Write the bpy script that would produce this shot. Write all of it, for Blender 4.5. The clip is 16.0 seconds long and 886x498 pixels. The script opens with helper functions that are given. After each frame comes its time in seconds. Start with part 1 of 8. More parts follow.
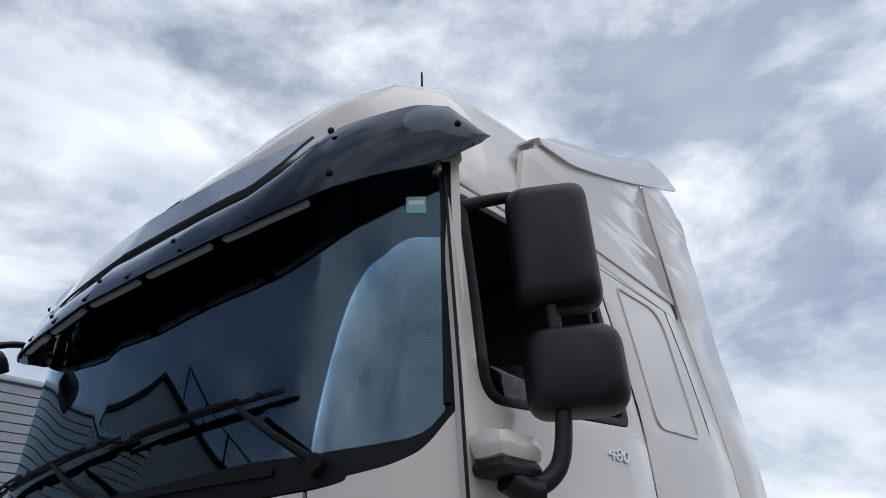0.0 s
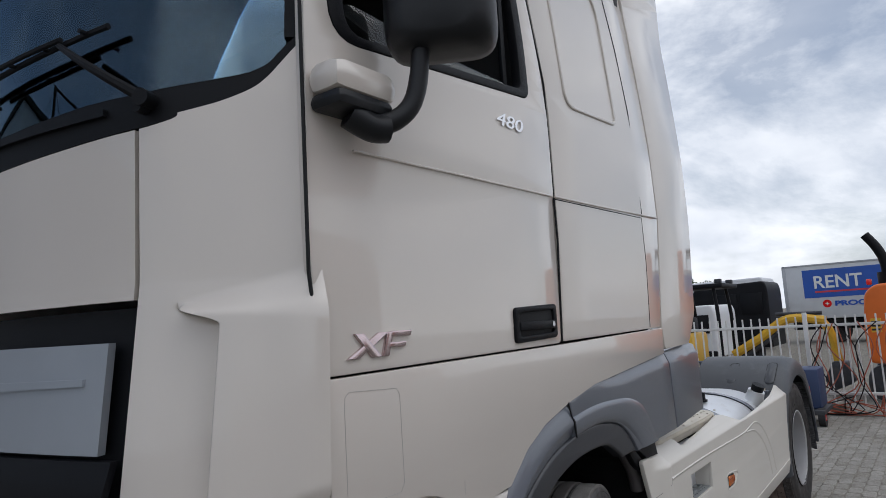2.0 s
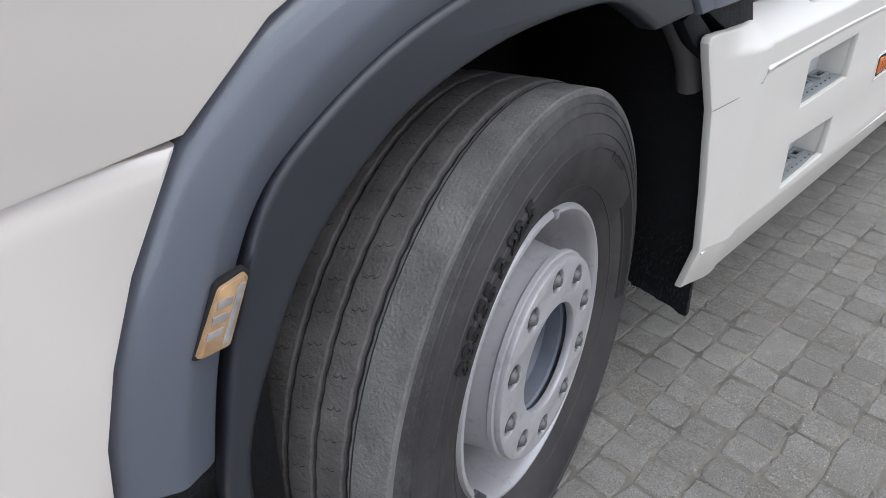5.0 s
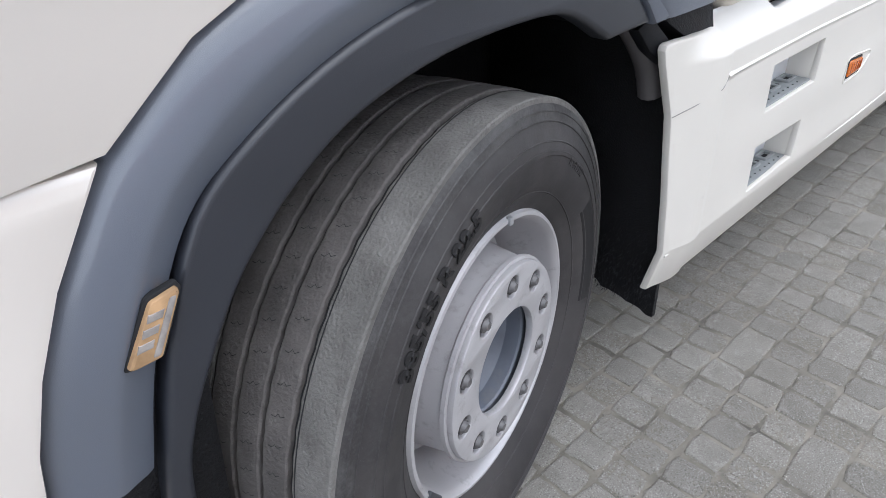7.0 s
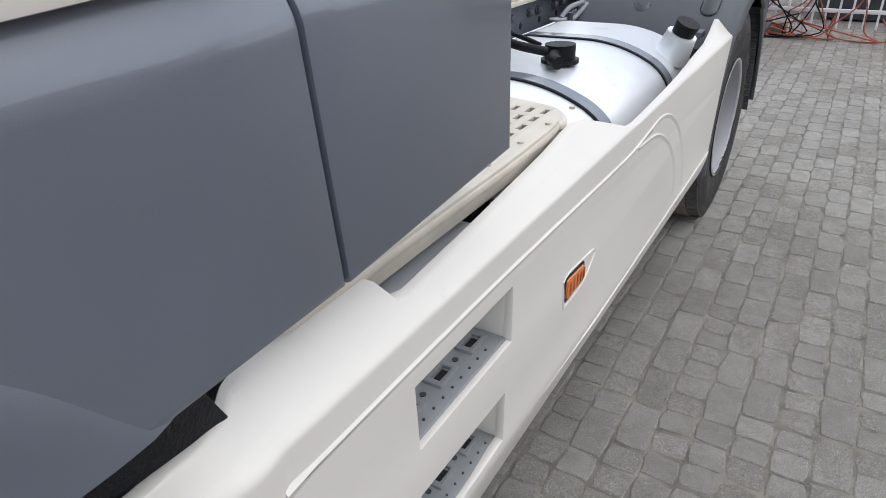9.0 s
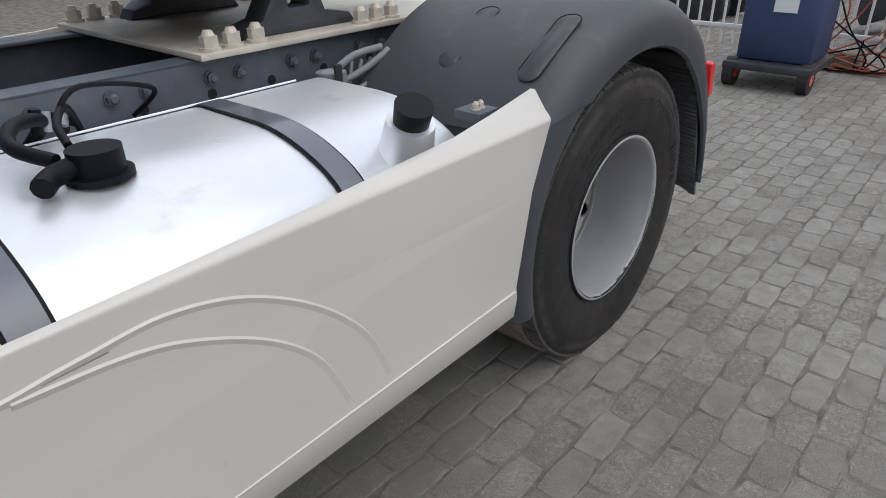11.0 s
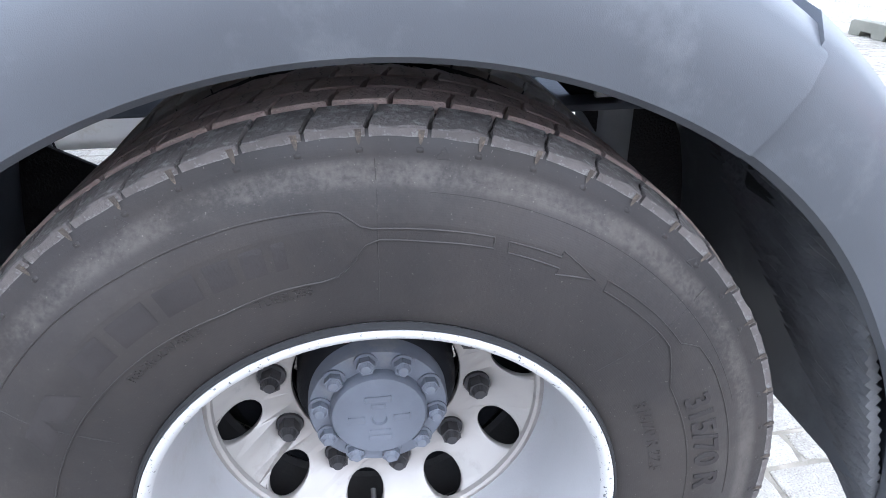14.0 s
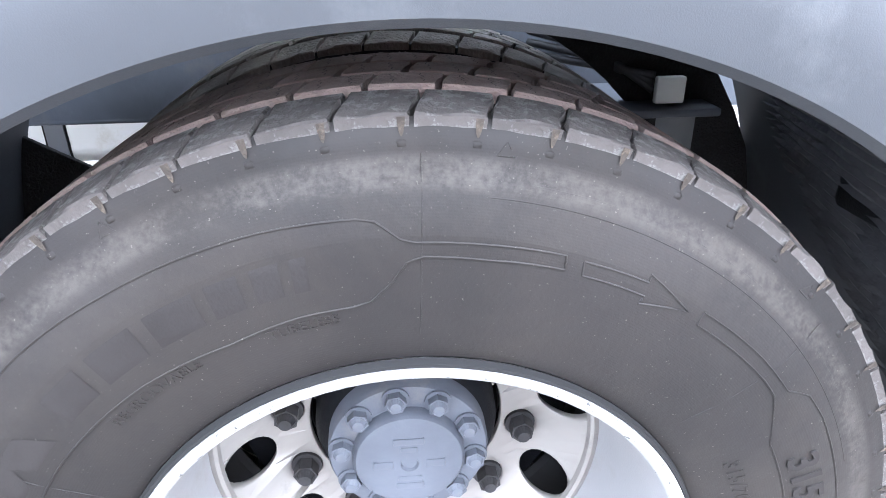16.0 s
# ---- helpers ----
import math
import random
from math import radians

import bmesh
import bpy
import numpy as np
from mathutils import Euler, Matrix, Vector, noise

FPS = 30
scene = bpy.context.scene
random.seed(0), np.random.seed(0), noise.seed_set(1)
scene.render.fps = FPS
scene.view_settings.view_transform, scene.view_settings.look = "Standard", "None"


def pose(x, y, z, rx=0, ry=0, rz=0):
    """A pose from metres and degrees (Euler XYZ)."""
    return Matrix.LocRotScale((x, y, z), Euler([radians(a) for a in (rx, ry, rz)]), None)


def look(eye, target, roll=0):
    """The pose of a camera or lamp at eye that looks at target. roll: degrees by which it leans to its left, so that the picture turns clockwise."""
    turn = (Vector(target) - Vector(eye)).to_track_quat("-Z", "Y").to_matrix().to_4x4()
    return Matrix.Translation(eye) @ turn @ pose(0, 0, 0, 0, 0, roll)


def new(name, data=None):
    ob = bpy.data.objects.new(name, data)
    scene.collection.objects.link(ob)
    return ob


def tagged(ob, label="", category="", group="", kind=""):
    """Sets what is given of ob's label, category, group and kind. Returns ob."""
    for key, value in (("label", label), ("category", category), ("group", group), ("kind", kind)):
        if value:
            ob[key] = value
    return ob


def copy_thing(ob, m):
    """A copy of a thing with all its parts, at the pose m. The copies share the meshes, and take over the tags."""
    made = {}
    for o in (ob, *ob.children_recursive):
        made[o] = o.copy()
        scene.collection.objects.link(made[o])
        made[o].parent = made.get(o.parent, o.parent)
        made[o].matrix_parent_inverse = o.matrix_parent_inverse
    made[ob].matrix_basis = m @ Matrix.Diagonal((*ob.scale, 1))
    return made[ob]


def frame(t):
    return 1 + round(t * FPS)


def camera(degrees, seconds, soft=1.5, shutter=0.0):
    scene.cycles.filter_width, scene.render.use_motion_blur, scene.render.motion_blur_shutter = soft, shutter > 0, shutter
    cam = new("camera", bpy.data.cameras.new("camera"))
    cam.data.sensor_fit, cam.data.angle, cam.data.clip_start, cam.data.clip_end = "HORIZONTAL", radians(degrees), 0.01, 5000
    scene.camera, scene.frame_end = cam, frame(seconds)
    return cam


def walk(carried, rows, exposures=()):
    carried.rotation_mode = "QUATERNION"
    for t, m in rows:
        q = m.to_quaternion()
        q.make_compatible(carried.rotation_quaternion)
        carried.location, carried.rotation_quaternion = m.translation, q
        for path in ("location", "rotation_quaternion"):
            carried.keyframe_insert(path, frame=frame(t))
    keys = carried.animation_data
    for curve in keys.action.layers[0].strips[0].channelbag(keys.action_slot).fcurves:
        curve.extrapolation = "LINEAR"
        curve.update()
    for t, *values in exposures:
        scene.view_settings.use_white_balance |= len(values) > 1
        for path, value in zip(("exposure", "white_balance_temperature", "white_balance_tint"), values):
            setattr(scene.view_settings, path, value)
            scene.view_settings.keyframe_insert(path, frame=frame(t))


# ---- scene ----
cam = camera(68.6, 16.0, soft=0.6)
PATH = [
    (0, (-1.133, -0.909, 1.835), (0.257, 0.149, 2.81), -3.3),
    (0.5, (-1.018, -0.994, 1.814), (0.397, 0.031, 2.788), -3.8),
    (1, (-0.927, -1.029, 1.766), (0.553, 0.021, 2.606), -3.8),
    (1.5, (-0.869, -1.046, 1.717), (0.688, 0.073, 2.285), -3.6),
    (2, (-0.787, -1.026, 1.629), (0.793, 0.178, 1.863), -3.4),
    (2.5, (-0.606, -0.931, 1.539), (0.935, 0.326, 1.327), -3.2),
    (3, (-0.315, -0.784, 1.456), (1.142, 0.451, 0.864), -3.6),
    (3.5, (0.069, -0.681, 1.395), (1.457, 0.511, 0.587), -3.8),
    (4, (0.345, -0.617, 1.387), (1.58, 0.603, 0.394), -4.0),
    (4.5, (0.57, -0.559, 1.383), (1.705, 0.708, 0.332), -3.9),
    (6.8, (0.662, -0.616, 1.378), (1.756, 0.656, 0.29), -3.3),
    (7, (0.671, -0.616, 1.406), (1.785, 0.641, 0.32), -3.2),
    (7.5, (0.816, -0.59, 1.429), (2.118, 0.537, 0.412), -3.2),
    (8, (1.093, -0.503, 1.434), (2.516, 0.511, 0.461), -2.8),
    (8.5, (1.398, -0.442, 1.47), (2.873, 0.524, 0.526), -2.3),
    (9, (1.76, -0.427, 1.488), (3.251, 0.514, 0.544), -1.9),
    (9.5, (2.164, -0.475, 1.454), (3.661, 0.44, 0.494), -0.9),
    (10, (2.506, -0.589, 1.489), (3.993, 0.356, 0.542), -1.3),
    (10.2, (2.656, -0.632, 1.499), (4.12, 0.333, 0.537), -1.0),
    (12.3, (4.434, -1.136, 1.368), (5.219, 0.48, 0.489), -0.6),
    (12.5, (4.599, -1.141, 1.378), (5.264, 0.502, 0.45), 0.1),
    (13, (4.893, -1.066, 1.278), (5.24, 0.67, 0.345), -0.5),
    (13.5, (5.041, -0.801, 1.18), (5.304, 0.943, 0.239), -0.0),
    (14, (5.209, -0.525, 1.162), (5.428, 1.239, 0.243), -0.6),
    (14.5, (5.259, -0.375, 1.114), (5.475, 1.409, 0.235), -0.2),
    (15, (5.231, -0.366, 1.096), (5.407, 1.429, 0.232), -0.3),
    (15.5, (5.21, -0.397, 1.102), (5.378, 1.401, 0.241), -0.4),
    (16, (5.193, -0.414, 1.105), (5.352, 1.385, 0.245), -0.5),
]
EXPOSURE = [
    (0, -0.36, 6000, 10), (0.5, -0.56, 6000, 10), (1, -0.68, 5950, 10), (2, -0.3, 6150, 10), (2.5, -0.1, 6200, 10), (3, 0.03, 6200, 10), (3.5, 0.14, 6100, 10), (4, 0.3, 6000, 10),
    (4.5, 0.56, 5950, 10), (7, 1.04, 5950, 10), (7.5, 1.12, 6000, 10), (8, 1.18, 6100, 10), (8.5, 0.92, 6200, 10), (9, 0.55, 6150, 10), (9.5, 0.28, 6200, 10), (10.2, -0.03, 6250, 10),
    (12.5, 0.72, 6000, 10), (13, 0.9, 5900, 10), (13.5, 1.52, 5700, 10), (14, 2.3, 5600, 10), (14.5, 2.9, 5600, 10), (15, 3.15, 5650, 10), (16, 3.15, 5700, 10),
]
walk(cam, [(t, look(eye, target, roll)) for t, eye, target, roll in PATH], EXPOSURE)


# ---- world and light ----
world = bpy.data.worlds.new("sky")
scene.world = world
world.use_nodes = True
wt = world.node_tree
wt.nodes.clear()


def wn(kind):
    return wt.nodes.new(kind)


SUN_EL, SUN_AZ = 64.0, 162.0
sky = wn("ShaderNodeTexSky")
sky.sky_type, sky.sun_disc = "NISHITA", False
sky.sun_elevation, sky.sun_rotation, sky.dust_density = radians(SUN_EL), radians(SUN_AZ), 1.5
wco = wn("ShaderNodeTexCoord")
wmap = wn("ShaderNodeMapping")
wmap.inputs["Scale"].default_value = (1.0, 1.0, 2.1)
wmap.inputs["Location"].default_value = (7.3, 4.1, 2.2)
wbig = wn("ShaderNodeTexNoise")
wbig.inputs["Scale"].default_value, wbig.inputs["Detail"].default_value, wbig.inputs["Roughness"].default_value = 2.3, 11.0, 0.61
wbig.inputs["Distortion"].default_value = 0.25
wramp = wn("ShaderNodeValToRGB")
wramp.color_ramp.elements[0].position, wramp.color_ramp.elements[1].position = 0.385, 0.535
wramp.color_ramp.elements[0].color = (0.40, 0.40, 0.40, 1)
wsmall = wn("ShaderNodeTexNoise")
wsmall.inputs["Scale"].default_value, wsmall.inputs["Detail"].default_value = 4.5, 8.0
wgrey = wn("ShaderNodeValToRGB")
wgrey.color_ramp.elements[0].position, wgrey.color_ramp.elements[0].color = 0.3, (7.6, 8.1, 9.0, 1)
wgrey.color_ramp.elements[1].position, wgrey.color_ramp.elements[1].color = 0.66, (13.0, 13.0, 13.1, 1)
wmix = wn("ShaderNodeMix")
wmix.data_type = "RGBA"
wbg = wn("ShaderNodeBackground")
wbg.inputs["Strength"].default_value = 0.102
wout = wn("ShaderNodeOutputWorld")
wt.links.new(wco.outputs["Generated"], wmap.inputs["Vector"])
wt.links.new(wmap.outputs["Vector"], wbig.inputs["Vector"])
wt.links.new(wmap.outputs["Vector"], wsmall.inputs["Vector"])
wt.links.new(wbig.outputs["Fac"], wramp.inputs["Fac"])
wt.links.new(wsmall.outputs["Fac"], wgrey.inputs["Fac"])
# a wide blue gap in the cloud over the halls, which the windscreen mirrors, with a ragged edge
wdot = wn("ShaderNodeVectorMath")
wdot.operation = "DOT_PRODUCT"
wdot.inputs[1].default_value = Vector((-0.50, 0.72, 0.50)).normalized()
wedge = wn("ShaderNodeMath")
wedge.operation = "MULTIPLY_ADD"
wedge.inputs[1].default_value = 0.55
wgap = wn("ShaderNodeMapRange")
wgap.interpolation_type = "SMOOTHSTEP"
for key, value in (("From Min", 1.03), ("From Max", 1.19), ("To Min", 1.0), ("To Max", 0.22)):
    wgap.inputs[key].default_value = value
wcov = wn("ShaderNodeMath")
wcov.operation = "MULTIPLY"
wt.links.new(wco.outputs["Generated"], wdot.inputs[0])
wt.links.new(wsmall.outputs["Fac"], wedge.inputs[0])
wt.links.new(wdot.outputs["Value"], wedge.inputs[2])
wt.links.new(wedge.outputs["Value"], wgap.inputs["Value"])
wt.links.new(wramp.outputs["Color"], wcov.inputs[0])
wt.links.new(wgap.outputs["Result"], wcov.inputs[1])
wt.links.new(wcov.outputs["Value"], wmix.inputs["Factor"])
wt.links.new(sky.outputs["Color"], wmix.inputs["A"])
wt.links.new(wgrey.outputs["Color"], wmix.inputs["B"])
wt.links.new(wmix.outputs["Result"], wbg.inputs["Color"])
wt.links.new(wbg.outputs["Background"], wout.inputs["Surface"])

sun_data = bpy.data.lights.new("sun", "SUN")
sun_data.energy, sun_data.angle, sun_data.color = 0.65, radians(58), (1.0, 0.96, 0.9)
sun = new("sun", sun_data)
sun.matrix_world = look((20 * math.sin(radians(SUN_AZ)), 20 * math.cos(radians(SUN_AZ)), 20 * math.tan(radians(SUN_EL))), (0, 0, 0))


# ---- materials ----
def material(name, colour, rough=0.5, metal=0.0, var=0.12, scale=3.0, bump=0.0, bump_scale=80.0, coat=0.0, dirt=None, dirt_amount=0.0, dirt_scale=6.0, spec=0.5, rand=0.0, island=0.0, rough_var=0.1, crisp=False):
    m = bpy.data.materials.new(name)
    m.use_nodes = True
    t = m.node_tree
    b = t.nodes["Principled BSDF"]
    L = t.links.new
    co = t.nodes.new("ShaderNodeTexCoord")
    n1 = t.nodes.new("ShaderNodeTexNoise")
    n1.inputs["Scale"].default_value, n1.inputs["Detail"].default_value = scale, 6
    n2 = t.nodes.new("ShaderNodeTexNoise")
    n2.inputs["Scale"].default_value, n2.inputs["Detail"].default_value = bump_scale, 4
    L(co.outputs["Object"], n1.inputs["Vector"])
    L(co.outputs["Object"], n2.inputs["Vector"])
    hi = [min(1, c * (1 + var)) for c in colour]
    lo = [c * (1 - var) for c in colour]
    ramp = t.nodes.new("ShaderNodeValToRGB")
    ramp.color_ramp.elements[0].position, ramp.color_ramp.elements[0].color = 0.3, (*lo, 1)
    ramp.color_ramp.elements[1].position, ramp.color_ramp.elements[1].color = 0.7, (*hi, 1)
    L(n1.outputs["Fac"], ramp.inputs["Fac"])
    col = ramp.outputs["Color"]
    if dirt:
        n3 = t.nodes.new("ShaderNodeTexNoise")
        n3.inputs["Scale"].default_value, n3.inputs["Detail"].default_value, n3.inputs["Roughness"].default_value = dirt_scale, 8, 0.7
        L(co.outputs["Object"], n3.inputs["Vector"])
        r3 = t.nodes.new("ShaderNodeValToRGB")
        r3.color_ramp.elements[0].position, r3.color_ramp.elements[1].position = 0.62 - 0.25 * dirt_amount, 0.66 - 0.25 * dirt_amount if crisp else 0.8
        L(n3.outputs["Fac"], r3.inputs["Fac"])
        mx = t.nodes.new("ShaderNodeMix")
        mx.data_type = "RGBA"
        L(r3.outputs["Color"], mx.inputs["Factor"])
        L(col, mx.inputs["A"])
        mx.inputs["B"].default_value = (*dirt, 1)
        col = mx.outputs["Result"]
    if rand or island:
        src = t.nodes.new("ShaderNodeObjectInfo").outputs["Random"] if rand else t.nodes.new("ShaderNodeNewGeometry").outputs["Random Per Island"]
        amt = rand or island
        mr = t.nodes.new("ShaderNodeMapRange")
        mr.inputs["To Min"].default_value, mr.inputs["To Max"].default_value = 1 - amt, 1 + amt
        L(src, mr.inputs["Value"])
        hs = t.nodes.new("ShaderNodeHueSaturation")
        L(mr.outputs["Result"], hs.inputs["Value"])
        L(col, hs.inputs["Color"])
        col = hs.outputs["Color"]
    L(col, b.inputs["Base Color"])
    rr = t.nodes.new("ShaderNodeMapRange")
    rr.inputs["To Min"].default_value, rr.inputs["To Max"].default_value = max(0.02, rough * (1 - rough_var)), min(1, rough * (1 + rough_var))
    L(n1.outputs["Fac"], rr.inputs["Value"])
    L(rr.outputs["Result"], b.inputs["Roughness"])
    b.inputs["Metallic"].default_value = metal
    b.inputs["Specular IOR Level"].default_value = spec
    if coat:
        b.inputs["Coat Weight"].default_value, b.inputs["Coat Roughness"].default_value = coat, 0.04
    if bump:
        bp = t.nodes.new("ShaderNodeBump")
        bp.inputs["Strength"].default_value, bp.inputs["Distance"].default_value = bump, 0.004
        L(n2.outputs["Fac"], bp.inputs["Height"])
        L(bp.outputs["Normal"], b.inputs["Normal"])
    return m


def glass_material(name, colour, rough=0.0, ior=1.45):
    m = bpy.data.materials.new(name)
    m.use_nodes = True
    b = m.node_tree.nodes["Principled BSDF"]
    b.inputs["Base Color"].default_value = (*colour, 1)
    b.inputs["Roughness"].default_value = rough
    b.inputs["Transmission Weight"].default_value = 1
    b.inputs["IOR"].default_value = ior
    return m


WHITE = material("cream_paint", (0.66, 0.605, 0.55), rough=0.34, var=0.03, scale=1.2, coat=1.0)
WHITE_DULL = material("cream_skirt_paint", (0.655, 0.618, 0.56), rough=0.42, var=0.03, scale=2.0, coat=0.15, dirt=(0.55, 0.52, 0.48), dirt_amount=0.0, dirt_scale=14)
GREY = material("grey_plastic", (0.092, 0.104, 0.132), rough=0.34, spec=1.0, coat=0.55, var=0.10, scale=2.5, bump=0.12, bump_scale=900, dirt=(0.095, 0.104, 0.124), dirt_amount=0.3, dirt_scale=3)
BLACKP = material("black_plastic", (0.0065, 0.0070, 0.0090), rough=0.5, var=0.2, bump=0.2, bump_scale=700, spec=0.18)
LIP_BLACK = material("black_arch_lip_plastic", (0.020, 0.022, 0.029), rough=0.42, var=0.2, bump=0.12, bump_scale=700, spec=0.6, coat=0.25)
MIRROR_BLACK = material("mirror_shell_plastic", (0.008, 0.009, 0.0115), rough=0.42, var=0.15, bump=0.12, bump_scale=900, spec=0.35)
SEAM = material("gap_shadow_rubber", (0.008, 0.008, 0.009), rough=0.8)
def tyre_wall(name, colour, dusty, scuff, bands, speck=0.5):
    """Tyre side wall: dusty rubber with fine turning marks, and scuffed bands (radius, half width, amount) where it has rubbed along kerbs."""
    m = bpy.data.materials.new(name)
    m.use_nodes = True
    t = m.node_tree
    b = t.nodes["Principled BSDF"]
    L = t.links.new
    co = t.nodes.new("ShaderNodeTexCoord")

    def noise_at(scale, detail, rough=0.6, dist=0.0):
        n = t.nodes.new("ShaderNodeTexNoise")
        n.inputs["Scale"].default_value, n.inputs["Detail"].default_value, n.inputs["Roughness"].default_value, n.inputs["Distortion"].default_value = scale, detail, rough, dist
        L(co.outputs["Object"], n.inputs["Vector"])
        return n.outputs["Fac"]

    def ranged(v, a, c, lo=0.0, hi=1.0):
        r = t.nodes.new("ShaderNodeMapRange")
        r.interpolation_type = "SMOOTHSTEP"
        for key, val in (("From Min", a), ("From Max", c), ("To Min", lo), ("To Max", hi)):
            r.inputs[key].default_value = val
        L(v, r.inputs["Value"])
        return r.outputs["Result"]

    def maths(op, a, c):
        n = t.nodes.new("ShaderNodeMath")
        n.operation = op
        for k, v in enumerate((a, c)):
            if isinstance(v, (int, float)):
                n.inputs[k].default_value = v
            else:
                L(v, n.inputs[k])
        return n.outputs["Value"]

    def mixed(f, a, c):
        n = t.nodes.new("ShaderNodeMix")
        n.data_type = "RGBA"
        L(f, n.inputs["Factor"])
        for key, v in (("A", a), ("B", c)):
            if isinstance(v, tuple):
                n.inputs[key].default_value = (*v, 1)
            else:
                L(v, n.inputs[key])
        return n.outputs["Result"]

    flat = t.nodes.new("ShaderNodeVectorMath")
    flat.operation = "MULTIPLY"
    flat.inputs[1].default_value = (1, 0, 1)
    L(co.outputs["Object"], flat.inputs[0])
    ln = t.nodes.new("ShaderNodeVectorMath")
    ln.operation = "LENGTH"
    L(flat.outputs["Vector"], ln.inputs[0])
    radius = ln.outputs["Value"]
    col = mixed(ranged(noise_at(3.2, 5, 0.55), 0.38, 0.66), tuple(c * 0.8 for c in colour), tuple(c * 1.2 for c in colour))
    col = mixed(maths("MULTIPLY", ranged(noise_at(4.5, 7, 0.65, 0.4), 0.42, 0.72), 0.75), col, dusty)
    fine = noise_at(150, 5, 0.7)
    for r0, half, amount in bands:
        near = maths("MULTIPLY", ranged(radius, r0 - half, r0 - half * 0.35), ranged(radius, r0 + half * 0.35, r0 + half, 1.0, 0.0))
        patch = ranged(maths("ADD", maths("MULTIPLY", noise_at(7, 3, 0.6, 0.6), 0.75), maths("MULTIPLY", fine, 0.45)), 0.48, 0.74)
        col = mixed(maths("MULTIPLY", maths("MULTIPLY", near, patch), amount), col, scuff)
    col = mixed(maths("MULTIPLY", ranged(noise_at(420, 2, 0.5), 0.70, 0.76), speck), col, tuple(min(1.0, c * 2.2) for c in scuff))
    L(col, b.inputs["Base Color"])
    L(ranged(noise_at(9, 4), 0.3, 0.7, 0.56, 0.74), b.inputs["Roughness"])
    b.inputs["Specular IOR Level"].default_value = 0.35
    wave = t.nodes.new("ShaderNodeMath")
    wave.operation = "SINE"
    L(maths("MULTIPLY", radius, 2600.0), wave.inputs[0])
    bump = t.nodes.new("ShaderNodeBump")
    bump.inputs["Strength"].default_value, bump.inputs["Distance"].default_value = 0.3, 0.0012
    L(maths("ADD", maths("MULTIPLY", wave.outputs["Value"], 0.05), maths("ADD", noise_at(240, 4, 0.65), maths("MULTIPLY", noise_at(35, 3), 0.8))), bump.inputs["Height"])
    L(bump.outputs["Normal"], b.inputs["Normal"])
    return m


FRONT_WALL = tyre_wall("front_tyre_wall", (0.036, 0.033, 0.0335), (0.052, 0.047, 0.045), (0.10, 0.098, 0.095), ((0.487, 0.024, 0.6), (0.45, 0.03, 0.2)), 0.2)
REAR_WALL = tyre_wall("rear_tyre_wall", (0.0215, 0.0188, 0.0186), (0.032, 0.027, 0.024), (0.086, 0.077, 0.069), ((0.465, 0.017, 0.55), (0.44, 0.045, 0.10)), 0.45)
LETTER_REAR = material("rear_sidewall_letter_rubber", (0.0285, 0.0255, 0.0250), rough=0.8, spec=0.2, var=0.25, scale=12, bump=0.15, bump_scale=260)
NOTCH = material("gritty_notch_rubber", (0.055, 0.044, 0.036), rough=0.9, var=0.4, scale=60, bump=0.6, bump_scale=300, dirt=(0.19, 0.15, 0.11), dirt_amount=0.4, dirt_scale=120)
RUBBER = material("tyre_rubber", (0.0255, 0.0248, 0.0268), rough=0.7, var=0.4, spec=0.4, scale=9, bump=0.18, bump_scale=260, dirt=(0.060, 0.054, 0.050), dirt_amount=0.45, dirt_scale=5)
TREAD = material("worn_tread_rubber", (0.205, 0.155, 0.136), rough=0.9, var=0.35, scale=14, bump=0.8, bump_scale=170, dirt=(0.275, 0.222, 0.198), dirt_amount=0.35, dirt_scale=40, rand=0.16)
INNER_TREAD = material("inner_tread_rubber", (0.27, 0.25, 0.22), rough=0.9, var=0.35, scale=14, bump=0.8, bump_scale=170, island=0.15)
FRONT_TREAD = material("dusty_tread_rubber", (0.090, 0.081, 0.076), rough=0.88, var=0.3, scale=13, bump=0.8, bump_scale=150, dirt=(0.15, 0.137, 0.127), dirt_amount=0.35, dirt_scale=45)
FRONT_SHOULDER = material("scuffed_front_shoulder", (0.145, 0.138, 0.128), rough=0.9, var=0.22, scale=11, bump=1.0, bump_scale=190, dirt=(0.080, 0.073, 0.067), dirt_amount=0.5, dirt_scale=24)
SHOULDER = material("scuffed_shoulder_rubber", (0.066, 0.058, 0.055), rough=0.85, var=0.35, scale=22, bump=0.9, bump_scale=120, dirt=(0.125, 0.118, 0.113), dirt_amount=0.4, dirt_scale=60, crisp=True, rand=0.18)
RIM_BARREL = material("pale_rim_paint", (0.37, 0.365, 0.37), rough=0.42, metal=0.15, var=0.08, scale=5, bump=0.08, bump_scale=220, dirt=(0.33, 0.31, 0.29), dirt_amount=0.3, dirt_scale=16)
RIM = material("silver_rim_paint", (0.335, 0.312, 0.292), rough=0.44, metal=0.35, var=0.1, scale=6, dirt=(0.20, 0.19, 0.18), dirt_amount=0.22, dirt_scale=14)
RIM_FRONT = material("front_rim_paint", (0.43, 0.415, 0.42), rough=0.42, metal=0.3, var=0.08, scale=6, bump=0.1, bump_scale=300, dirt=(0.25, 0.235, 0.225), dirt_amount=0.25, dirt_scale=22)
HUB = material("grey_hub_paint", (0.11, 0.12, 0.145), rough=0.5, var=0.2, scale=9, bump=0.2, dirt=(0.2, 0.19, 0.18), dirt_amount=0.15)
